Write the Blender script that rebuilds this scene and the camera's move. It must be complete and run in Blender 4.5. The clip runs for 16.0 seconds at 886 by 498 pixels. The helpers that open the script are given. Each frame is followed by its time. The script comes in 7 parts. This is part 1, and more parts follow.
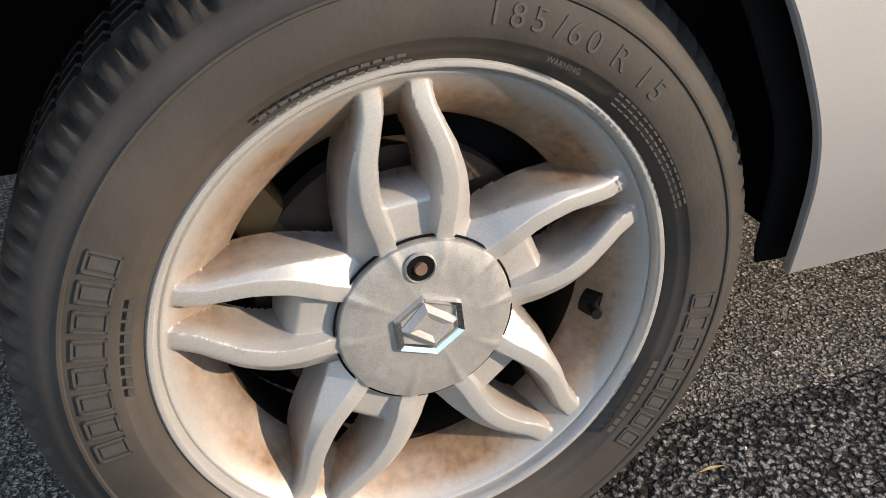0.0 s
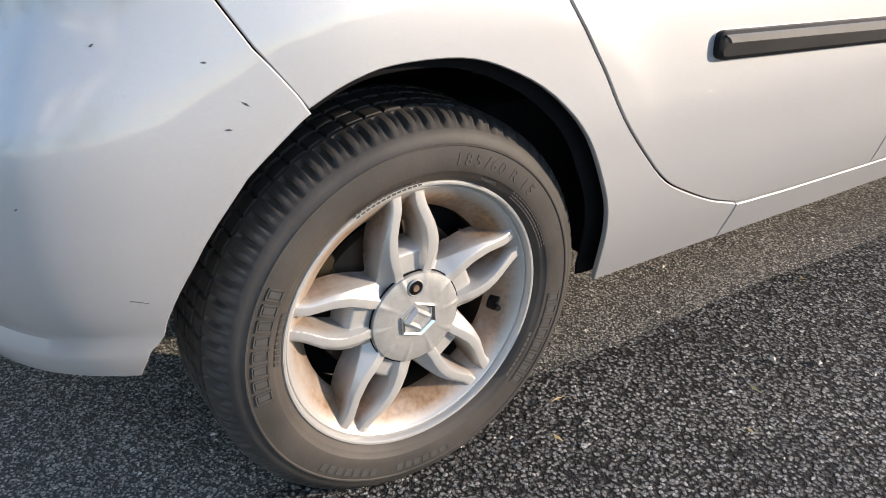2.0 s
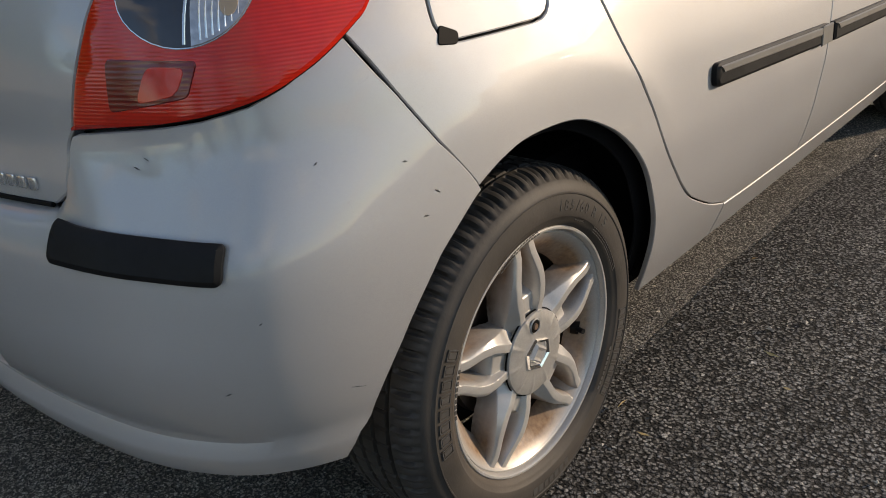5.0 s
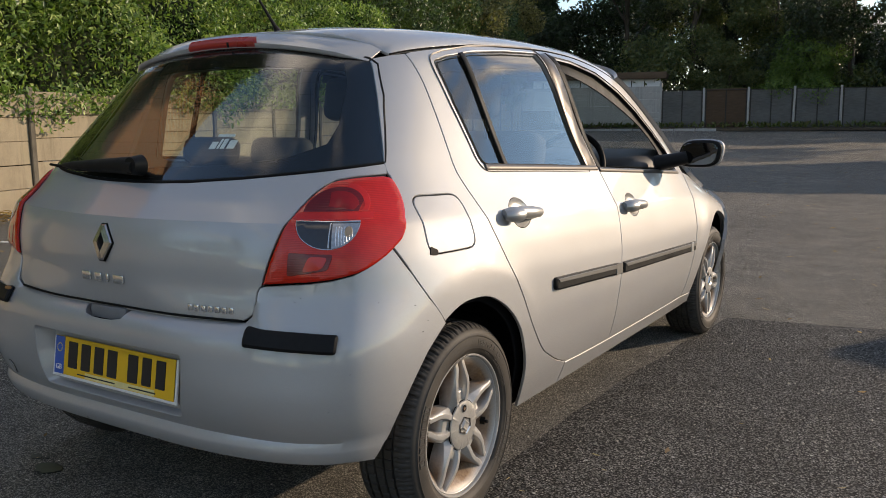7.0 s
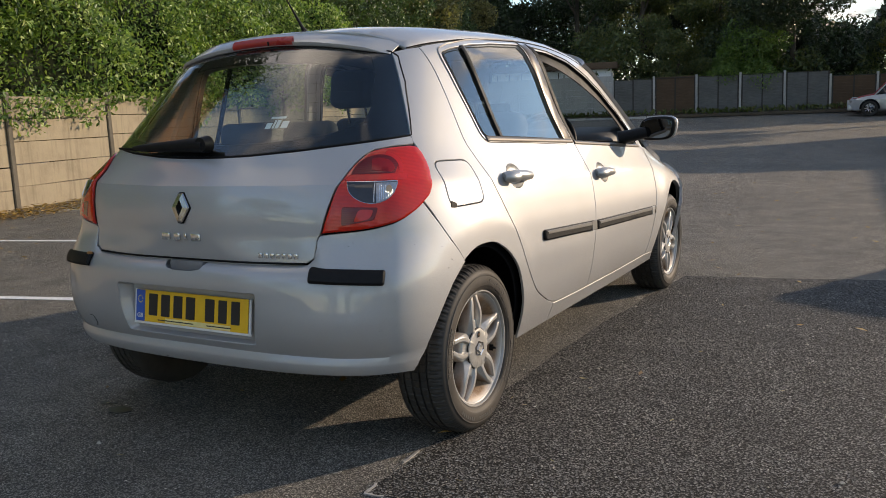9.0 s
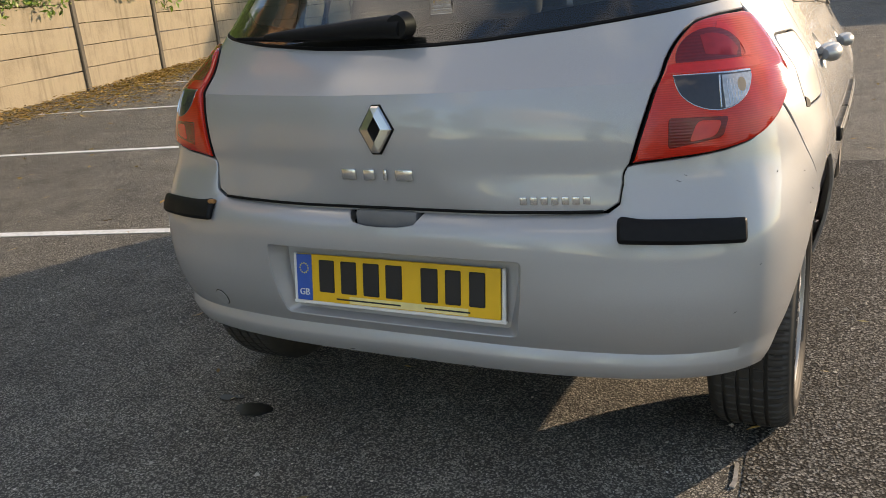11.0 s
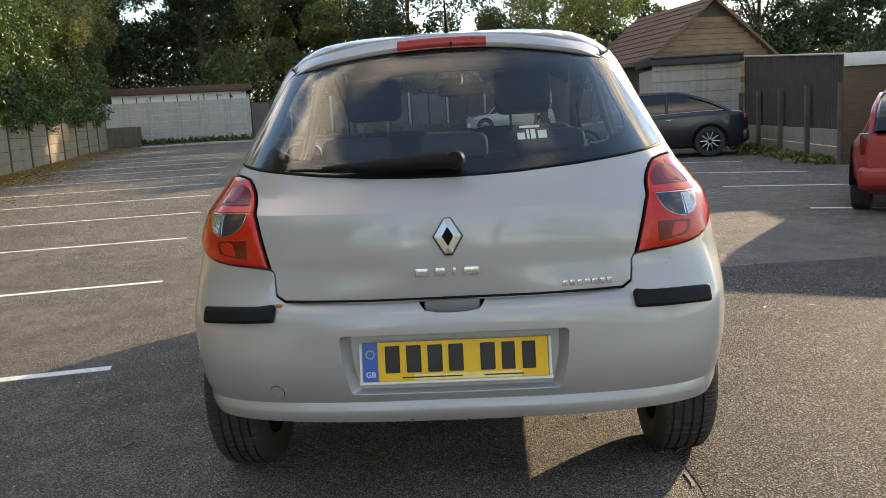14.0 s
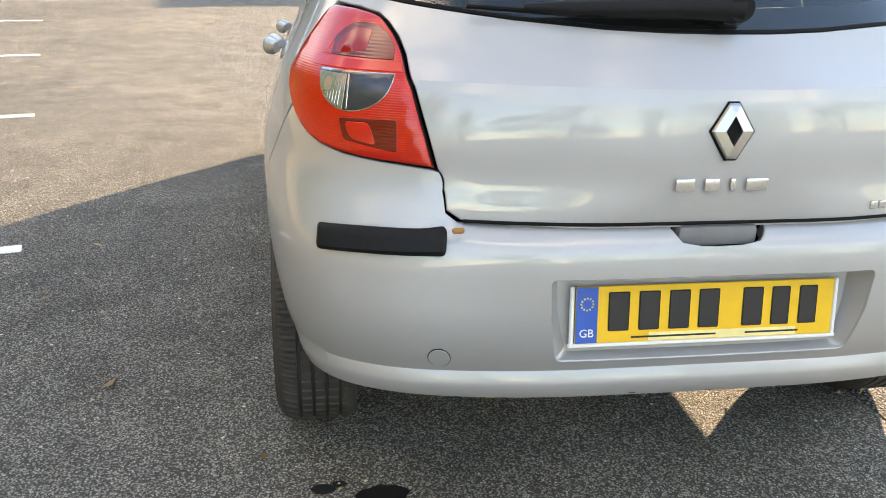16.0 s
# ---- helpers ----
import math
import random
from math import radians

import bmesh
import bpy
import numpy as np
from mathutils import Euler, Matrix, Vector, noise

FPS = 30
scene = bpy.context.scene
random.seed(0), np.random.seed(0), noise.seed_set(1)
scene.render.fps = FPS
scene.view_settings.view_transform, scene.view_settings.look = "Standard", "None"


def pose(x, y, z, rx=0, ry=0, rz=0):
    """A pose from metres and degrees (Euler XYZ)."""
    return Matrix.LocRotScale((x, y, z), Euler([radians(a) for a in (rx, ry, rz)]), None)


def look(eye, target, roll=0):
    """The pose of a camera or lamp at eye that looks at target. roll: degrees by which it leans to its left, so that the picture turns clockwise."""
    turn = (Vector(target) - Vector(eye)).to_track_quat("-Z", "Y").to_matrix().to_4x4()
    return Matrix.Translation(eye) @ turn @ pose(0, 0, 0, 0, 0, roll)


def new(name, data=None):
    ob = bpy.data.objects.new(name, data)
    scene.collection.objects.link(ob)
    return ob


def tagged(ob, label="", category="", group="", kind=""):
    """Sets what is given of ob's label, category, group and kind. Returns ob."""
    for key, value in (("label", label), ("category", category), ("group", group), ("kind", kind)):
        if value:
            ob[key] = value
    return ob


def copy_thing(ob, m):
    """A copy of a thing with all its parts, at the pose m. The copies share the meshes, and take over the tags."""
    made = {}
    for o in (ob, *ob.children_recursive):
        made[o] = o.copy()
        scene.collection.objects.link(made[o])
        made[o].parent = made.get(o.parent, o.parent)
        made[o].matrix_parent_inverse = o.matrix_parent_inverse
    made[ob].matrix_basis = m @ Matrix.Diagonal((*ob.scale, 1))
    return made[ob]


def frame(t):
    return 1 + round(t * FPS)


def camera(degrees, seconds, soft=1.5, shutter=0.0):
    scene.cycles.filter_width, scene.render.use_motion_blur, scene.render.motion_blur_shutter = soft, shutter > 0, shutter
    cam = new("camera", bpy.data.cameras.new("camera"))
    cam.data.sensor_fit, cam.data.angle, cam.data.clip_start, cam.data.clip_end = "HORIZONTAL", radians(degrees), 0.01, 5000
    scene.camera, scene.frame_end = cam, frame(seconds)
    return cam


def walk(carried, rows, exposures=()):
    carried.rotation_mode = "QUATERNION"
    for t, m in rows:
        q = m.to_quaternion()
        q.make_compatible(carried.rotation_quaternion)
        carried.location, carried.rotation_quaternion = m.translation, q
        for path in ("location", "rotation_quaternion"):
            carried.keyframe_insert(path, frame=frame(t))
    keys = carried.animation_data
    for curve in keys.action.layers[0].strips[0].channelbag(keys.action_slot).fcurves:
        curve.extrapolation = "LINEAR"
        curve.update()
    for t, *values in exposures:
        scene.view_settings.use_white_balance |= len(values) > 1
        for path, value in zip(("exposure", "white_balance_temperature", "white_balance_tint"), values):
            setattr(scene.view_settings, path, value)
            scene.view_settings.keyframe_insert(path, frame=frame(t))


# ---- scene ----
cam = camera(55.80, 16.0, 0.9)
PATH = [
    (0, (1.309, -0.152, 0.661), (-0.347, 0.387, -0.322), -3.2),
    (0.5, (1.351, -0.175, 0.648), (-0.305, 0.381, -0.327), -3.0),
    (1, (1.389, -0.206, 0.67), (-0.257, 0.367, -0.311), -2.5),
    (1.5, (1.492, -0.305, 0.769), (-0.118, 0.385, -0.198), -0.3),
    (2, (1.641, -0.531, 0.932), (0.177, 0.461, -0.002), 1.1),
    (2.5, (1.675, -0.755, 1.014), (0.216, 0.27, 0.109), -1.7),
    (3, (1.519, -0.824, 1.006), (0.092, 0.249, 0.103), -7.1),
    (3.2, (1.456, -0.817, 0.986), (0.079, 0.312, 0.076), -8.2),
    (5.3, (1.471, -0.977, 1.02), (0.247, 0.4, 0.241), -3.8),
    (5.5, (1.559, -1.082, 1.071), (0.322, 0.337, 0.397), -1.8),
    (6, (1.721, -1.357, 1.16), (0.484, 0.137, 0.675), 1.1),
    (6.5, (1.823, -1.68, 1.188), (0.728, -0.041, 0.854), 0.6),
    (7, (1.992, -1.969, 1.159), (0.924, -0.305, 0.857), -0.5),
    (7.5, (2.11, -2.216, 1.147), (1.07, -0.534, 0.851), -0.9),
    (8, (2.154, -2.418, 1.116), (1.135, -0.721, 0.828), -1.4),
    (8.5, (2.17, -2.512, 1.121), (1.174, -0.8, 0.841), -2.3),
    (9, (2.123, -2.545, 1.11), (1.141, -0.831, 0.796), -2.2),
    (9.5, (1.931, -2.444, 1.082), (0.872, -0.837, 0.536), -3.1),
    (9.7, (1.827, -2.388, 1.083), (0.752, -0.811, 0.484), -3.7),
    (11.8, (0.450, -2.002, 1.174), (-0.150, -0.173, 0.637), -5.7),
    (12, (0.377, -2.026, 1.185), (-0.136, -0.157, 0.698), -5.6),
    (12.5, (0.282, -2.295, 1.186), (-0.075, -0.381, 0.73), -4.7),
    (13, (0.218, -2.557, 1.185), (-0.04, -0.603, 0.85), -3.3),
    (13.5, (0.153, -2.752, 1.167), (0.003, -0.781, 0.864), -3.0),
    (14, (0.104, -2.843, 1.159), (-0.001, -0.87, 0.854), -3.2),
    (14.5, (0.005, -2.732, 1.097), (-0.063, -0.77, 0.714), -3.4),
    (15, (-0.178, -2.484, 1.086), (-0.223, -0.58, 0.476), -2.4),
    (15.5, (-0.467, -2.21, 1.123), (-0.388, -0.341, 0.416), -0.4),
    (16, (-0.727, -1.937, 1.16), (-0.438, -0.09, 0.449), 1.6),
]
walk(cam, [(t, look(eye, target, roll)) for t, eye, target, roll in PATH],
     exposures=[(s, e, k, 15.0) for s, e, k in ((0.0, 1.55, 7300), (0.5, 1.65, 7200), (1.5, 1.85, 7000), (2.0, 1.75, 7000), (2.5, 1.3, 7100), (3.0, 1.0, 7500), (5.5, 0.8, 7800), (9.7, 0.98, 7700), (11.8, 1.95, 8900), (12.5, 2.55, 8900), (13.0, 2.6, 8700), (13.5, 2.2, 8800), (14.0, 1.68, 8800), (14.5, 1.75, 8800), (15.0, 2.42, 9100), (15.5, 2.65, 8900), (16.0, 2.8, 9100))])

# ---- light ----
SUN_AZ, SUN_EL = radians(38.0), radians(14.6)
SUN_DIR = Vector((math.sin(SUN_AZ) * math.cos(SUN_EL), math.cos(SUN_AZ) * math.cos(SUN_EL), math.sin(SUN_EL)))
world = bpy.data.worlds.new("sky")
world.use_nodes = True
scene.world = world


def world_nodes():
    t = world.node_tree
    n, l = t.nodes, t.links
    bg = n["Background"]
    sky = n.new("ShaderNodeTexSky")
    sky.sky_type, sky.sun_disc = "NISHITA", False
    sky.sun_elevation, sky.sun_rotation = SUN_EL, SUN_AZ
    sky.air_density, sky.dust_density, sky.ozone_density = 1.0, 0.02, 2.0
    co = n.new("ShaderNodeTexCoord")
    sp = n.new("ShaderNodeSeparateXYZ")
    l.new(co.outputs["Generated"], sp.inputs[0])
    hi = n.new("ShaderNodeMath")
    hi.operation, hi.inputs[1].default_value = "ADD", 0.22
    l.new(sp.outputs["Z"], hi.inputs[0])
    up = n.new("ShaderNodeMath")
    up.operation, up.inputs[1].default_value = "MAXIMUM", 0.05
    l.new(hi.outputs[0], up.inputs[0])
    pl = n.new("ShaderNodeVectorMath")
    pl.operation = "DIVIDE"
    l.new(co.outputs["Generated"], pl.inputs[0])
    l.new(up.outputs[0], pl.inputs[1])
    mp = n.new("ShaderNodeMapping")
    mp.inputs["Location"].default_value = (3.7, 1.3, 0.4)
    l.new(pl.outputs[0], mp.inputs["Vector"])
    no = n.new("ShaderNodeTexNoise")
    no.inputs["Scale"].default_value, no.inputs["Detail"].default_value, no.inputs["Roughness"].default_value = 1.7, 8.0, 0.56
    l.new(mp.outputs["Vector"], no.inputs["Vector"])
    ra = n.new("ShaderNodeValToRGB")
    ra.color_ramp.elements[0].position, ra.color_ramp.elements[1].position = 0.515, 0.635
    l.new(no.outputs["Fac"], ra.inputs["Fac"])
    no2 = n.new("ShaderNodeTexNoise")
    no2.inputs["Scale"].default_value, no2.inputs["Detail"].default_value = 3.0, 6.0
    l.new(mp.outputs["Vector"], no2.inputs["Vector"])
    cl = n.new("ShaderNodeValToRGB")
    cl.color_ramp.elements[0].position, cl.color_ramp.elements[0].color = 0.35, (1.8, 1.9, 2.1, 1)
    cl.color_ramp.elements[1].position, cl.color_ramp.elements[1].color = 0.7, (7.6, 7.4, 7.1, 1)
    l.new(no2.outputs["Fac"], cl.inputs["Fac"])
    mx = n.new("ShaderNodeMix")
    mx.data_type = "RGBA"
    l.new(ra.outputs["Color"], mx.inputs["Factor"])
    hue = n.new("ShaderNodeMix")
    hue.data_type, hue.blend_type = "RGBA", "MULTIPLY"
    hue.inputs["Factor"].default_value, hue.inputs["B"].default_value = 1.0, (0.87, 0.96, 1.06, 1)
    l.new(sky.outputs["Color"], hue.inputs["A"])
    l.new(hue.outputs["Result"], mx.inputs["A"])
    l.new(cl.outputs["Color"], mx.inputs["B"])
    l.new(mx.outputs["Result"], bg.inputs["Color"])
    bg.inputs["Strength"].default_value = 0.15


world_nodes()
sun_data = bpy.data.lights.new("sun", "SUN")
sun_data.energy, sun_data.angle, sun_data.color = 2.4, radians(0.6), (1.0, 0.87, 0.70)
sun = new("sun", sun_data)
sun.matrix_world = look(SUN_DIR * 60, (0, 0, 0))

# ---- materials ----


class Nodes:
    """A small wrapper for writing node materials."""

    def __init__(self, name):
        self.mat = bpy.data.materials.new(name)
        self.mat.use_nodes = True
        self.t = self.mat.node_tree
        self.b = self.t.nodes["Principled BSDF"]

    def add(self, kind, **inputs):
        n = self.t.nodes.new(kind)
        for k, v in inputs.items():
            n.inputs[k.replace("_", " ")].default_value = v
        return n

    def link(self, a, b):
        self.t.links.new(a, b)

    def coord(self, scale=(1, 1, 1), space="Object"):
        c = self.add("ShaderNodeTexCoord")
        m = self.add("ShaderNodeMapping")
        m.inputs["Scale"].default_value = scale
        self.link(c.outputs[space], m.inputs["Vector"])
        return m.outputs["Vector"]

    def noise(self, vec, scale, detail=4.0, rough=0.55):
        n = self.add("ShaderNodeTexNoise", Scale=scale, Detail=detail, Roughness=rough)
        self.link(vec, n.inputs["Vector"])
        return n.outputs["Fac"]

    def voronoi(self, vec, scale, feature="F1"):
        n = self.add("ShaderNodeTexVoronoi", Scale=scale)
        n.feature = feature
        self.link(vec, n.inputs["Vector"])
        return n

    def ramp(self, fac, stops):
        r = self.add("ShaderNodeValToRGB")
        e = r.color_ramp.elements
        while len(e) < len(stops):
            e.new(0.5)
        for el, (p, c) in zip(e, stops):
            el.position = p
            el.color = (*c, 1) if len(c) == 3 else c
        self.link(fac, r.inputs["Fac"])
        return r.outputs["Color"]

    def mix(self, fac, a, b, mode="MIX"):
        m = self.add("ShaderNodeMix")
        m.data_type, m.blend_type = "RGBA", mode
        for sock, v in (("Factor", fac), ("A", a), ("B", b)):
            if isinstance(v, (int, float)):
                m.inputs[sock].default_value = v
            elif isinstance(v, tuple):
                m.inputs[sock].default_value = (*v, 1)
            else:
                self.link(v, m.inputs[sock])
        return m.outputs["Result"]

    def math(self, op, a, b=0.0):
        m = self.add("ShaderNodeMath")
        m.operation = op
        for i, v in enumerate((a, b)):
            if isinstance(v, (int, float)):
                m.inputs[i].default_value = v
            else:
                self.link(v, m.inputs[i])
        return m.outputs[0]

    def bump(self, height, strength=0.3, distance=0.002):
        m = self.add("ShaderNodeBump", Strength=strength, Distance=distance)
        self.link(height, m.inputs["Height"])
        self.link(m.outputs["Normal"], self.b.inputs["Normal"])

    def put(self, **kw):
        for k, v in kw.items():
            s = self.b.inputs[k.replace("_", " ")]
            if isinstance(v, (int, float)):
                s.default_value = v
            elif isinstance(v, tuple):
                s.default_value = (*v, 1) if len(v) == 3 else v
            else:
                self.link(v, s)
        return self.mat


def m_plain(name, col, rough=0.5, metal=0.0, spread=0.12, scale=30.0, bump=0.1, spec=0.5):
    m = Nodes(name)
    v = m.coord()
    f = m.noise(v, scale, 5.0)
    g = m.noise(v, scale * 0.12, 3.0)
    lo = tuple(c * (1 - spread) for c in col)
    hi = tuple(min(1.0, c * (1 + spread)) for c in col)
    c = m.mix(0.35, m.ramp(f, [(0.3, lo), (0.7, hi)]), m.ramp(g, [(0.3, lo), (0.7, hi)]))
    m.bump(f, bump, 0.0008)
    r = m.ramp(g, [(0.3, (rough * 0.85,) * 3), (0.7, (min(1, rough * 1.15),) * 3)])
    m.put(Base_Color=c, Roughness=r, Metallic=metal)
    m.b.inputs["Specular IOR Level"].default_value = spec
    return m.mat


def m_paint():
    m = Nodes("silver_paint")
    v = m.coord()
    flake = m.voronoi(v, 2600.0)
    fl = m.ramp(flake.outputs["Color"], [(0.2, (0.335, 0.338, 0.348)), (0.8, (0.425, 0.426, 0.432))])
    dust = m.noise(v, 3.5, 6.0, 0.6)
    c = m.mix(m.ramp(dust, [(0.45, (0, 0, 0)), (0.8, (0.22, 0.22, 0.22))]), fl, (0.36, 0.345, 0.315))
    spots = m.noise(v, 160.0, 2.0)
    c = m.mix(m.ramp(spots, [(0.74, (0, 0, 0)), (0.78, (0.35, 0.35, 0.35))]), c, (0.22, 0.20, 0.17))
    r = m.ramp(dust, [(0.35, (0.52,) * 3), (0.75, (0.60,) * 3)])
    m.put(Base_Color=c, Roughness=r, Metallic=0.42, Coat_Weight=1.0, Coat_Roughness=0.03)
    return m.mat


def m_asphalt(name, lo, hi, seed, scale=1.0, gap=0.14):
    m = Nodes(name)
    v = m.coord()
    w = m.add("ShaderNodeMapping")
    w.inputs["Location"].default_value = (seed, seed * 2, 0)
    m.link(v, w.inputs["Vector"])
    v = w.outputs["Vector"]
    wob = m.add("ShaderNodeTexNoise", Scale=120.0, Detail=3.0)
    m.link(v, wob.inputs["Vector"])
    cen, dist = m.add("ShaderNodeVectorMath"), m.add("ShaderNodeVectorMath")
    cen.operation, dist.operation = "SUBTRACT", "MULTIPLY_ADD"
    m.link(wob.outputs["Color"], cen.inputs[0])
    cen.inputs[1].default_value = (0.5, 0.5, 0.5)
    m.link(cen.outputs[0], dist.inputs[0])
    dist.inputs[1].default_value = (0.011, 0.011, 0.0)
    m.link(v, dist.inputs[2])
    vd = dist.outputs[0]
    st = m.voronoi(vd, 150.0 * scale)
    st2 = m.voronoi(vd, 290.0 * scale)
    big = m.noise(v, 0.55, 6.0, 0.6)
    mid = m.noise(v, 4.0, 5.0, 0.6)
    fine = m.noise(v, 240.0, 2.0)
    stone = m.ramp(st.outputs["Color"], [(0.10, tuple(a * 0.6 for a in lo)), (0.5, tuple((a * 1.2 + b * .8) / 2 for a, b in zip(lo, hi))), (0.85, hi), (1.0, tuple(min(1, b * 2.2) for b in hi))])
    c = m.mix(0.35, stone, m.ramp(st2.outputs["Color"], [(0.2, lo), (0.9, hi)]))
    c = m.mix(m.ramp(st.outputs["Distance"], [(0.36, (0, 0, 0)), (0.58, (1, 1, 1))]), c, tuple(a * gap for a in lo))
    c = m.mix(0.55, c, m.ramp(big, [(0.3, (0.62, 0.62, 0.64)), (0.5, (1, 1, 1)), (0.72, (1.32, 1.28, 1.2))]), "MULTIPLY")
    c = m.mix(0.6, c, m.ramp(mid, [(0.3, (0.6, 0.6, 0.6)), (0.7, (1.35, 1.35, 1.32))]), "MULTIPLY")
    chip = m.voronoi(v, 58.0 * scale)
    c = m.mix(m.mix(1.0, m.ramp(chip.outputs["Color"], [(0.90, (0, 0, 0)), (0.93, (0.8, 0.8, 0.8))]), m.ramp(chip.outputs["Distance"], [(0.28, (1, 1, 1)), (0.36, (0, 0, 0))]), "MULTIPLY"), c, tuple(min(1, b * 1.7) for b in hi))
    h = m.math("ADD", m.math("MULTIPLY", m.math("MAXIMUM", st.outputs["Distance"], 0.30), -1.0), m.math("MULTIPLY", fine, 0.45))
    h = m.math("ADD", h, m.math("MULTIPLY", st2.outputs["Distance"], -0.35))
    tall = m.ramp(st.outputs["Color"], [(0.15, (0, 0, 0)), (0.85, (1, 1, 1))])
    h = m.math("ADD", h, m.math("MULTIPLY", tall, 0.40))
    m.bump(h, 1.0, 0.011)
    m.put(Base_Color=c, Roughness=0.82)
    m.b.inputs["Specular IOR Level"].default_value = 0.35
    return m.mat


def m_concrete(name, lo, hi, moss=0.3):
    m = Nodes(name)
    v = m.coord()
    inf = m.add("ShaderNodeObjectInfo")
    off = m.add("ShaderNodeVectorMath")
    off.operation = "ADD"
    m.link(v, off.inputs[0])
    m.link(inf.outputs["Random"], off.inputs[1])
    sc = m.add("ShaderNodeVectorMath")
    sc.operation = "SCALE"
    m.link(off.outputs[0], sc.inputs[0])
    sc.inputs["Scale"].default_value = 1.7
    v = sc.outputs[0]
    a = m.noise(v, 2.0, 7.0, 0.65)
    b = m.noise(v, 40.0, 3.0)
    st = m.noise(m.coord((9, 9, 0.8)), 1.4, 6.0, 0.6)
    c = m.mix(0.3, m.ramp(a, [(0.3, lo), (0.7, hi)]), m.ramp(b, [(0.3, lo), (0.7, hi)]))
    c = m.mix(m.ramp(st, [(0.5, (0, 0, 0)), (0.8, (0.6, 0.6, 0.6))]), c, tuple(x * 0.5 for x in lo))
    c = m.mix(m.ramp(a, [(0.56, (0, 0, 0)), (0.75, (moss,) * 3)]), c, (0.10, 0.12, 0.05))
    m.bump(b, 0.5, 0.004)
    m.put(Base_Color=c, Roughness=0.9)
    return m.mat


def m_leaf(name, cols, trans=0.35):
    m = Nodes(name)
    g = m.add("ShaderNodeNewGeometry")
    stops = [(i / max(1, len(cols) - 1), c) for i, c in enumerate(cols)]
    c = m.ramp(g.outputs["Random Per Island"], stops)
    m.put(Base_Color=c, Roughness=0.4)
    m.b.inputs["Specular IOR Level"].default_value = 0.5
    tr = m.add("ShaderNodeBsdfTranslucent")
    m.link(m.mix(1.0, c, (1.0, 1.15, 0.5), "MULTIPLY"), tr.inputs["Color"])
    ms = m.add("ShaderNodeMixShader")
    ms.inputs[0].default_value = trans
    m.link(m.b.outputs[0], ms.inputs[1])
    m.link(tr.outputs[0], ms.inputs[2])
    m.link(ms.outputs[0], m.t.nodes["Material Output"].inputs["Surface"])
    return m.mat


def m_wood(name, lo, hi, axis=(1, 1, 12), vary=False):
    m = Nodes(name)
    v = m.coord(axis)
    a = m.noise(v, 3.0, 6.0, 0.65)
    b = m.noise(m.coord(), 1.2, 4.0)
    c = m.mix(0.4, m.ramp(a, [(0.3, lo), (0.7, hi)]), m.ramp(b, [(0.3, lo), (0.7, hi)]))
    if vary:
        inf = m.add("ShaderNodeObjectInfo")
        c = m.mix(1.0, c, m.ramp(inf.outputs["Random"], [(0.0, (0.5, 0.48, 0.45)), (1.0, (1.35, 1.32, 1.28))]), "MULTIPLY")
    m.bump(a, 0.4, 0.004)
    m.put(Base_Color=c, Roughness=0.85)
    return m.mat


def m_glass(name, tint, rough=0.0):
    m = Nodes(name)
    gl = m.add("ShaderNodeBsdfGlossy", Roughness=rough)
    gl.inputs["Color"].default_value = (1, 1, 1, 1)
    tr = m.add("ShaderNodeBsdfTransparent")
    tr.inputs["Color"].default_value = (*tint, 1)
    lw = m.add("ShaderNodeLayerWeight", Blend=0.5)
    ms = m.add("ShaderNodeMixShader")
    m.link(m.math("ADD", m.math("MULTIPLY", m.math("POWER", lw.outputs["Facing"], 3.0), 0.85), 0.060), ms.inputs[0])
    m.link(tr.outputs[0], ms.inputs[1])
    m.link(gl.outputs[0], ms.inputs[2])
    m.link(ms.outputs[0], m.t.nodes["Material Output"].inputs["Surface"])
    return m.mat


def m_lens(name, col, trans=0.6, rough=0.05, ribs=0.0):
    m = Nodes(name)
    v = m.coord()
    f = m.noise(v, 60.0, 2.0)
    c = m.ramp(f, [(0.2, tuple(x * 0.8 for x in col)), (0.8, col)])
    if ribs:
        w = m.add("ShaderNodeTexWave", Scale=ribs, Distortion=0.0)
        w.bands_direction = "Z"
        m.link(v, w.inputs["Vector"])
        c = m.mix(m.ramp(w.outputs["Fac"], [(0.3, (0, 0, 0)), (0.8, (0.35, 0.35, 0.35))]), c, tuple(x * 0.55 for x in col))
        m.bump(w.outputs["Fac"], 0.25, 0.0008)
    m.put(Base_Color=c, Roughness=rough, Transmission_Weight=trans, IOR=1.45, Coat_Weight=0.25, Coat_Roughness=0.04)
    return m.mat


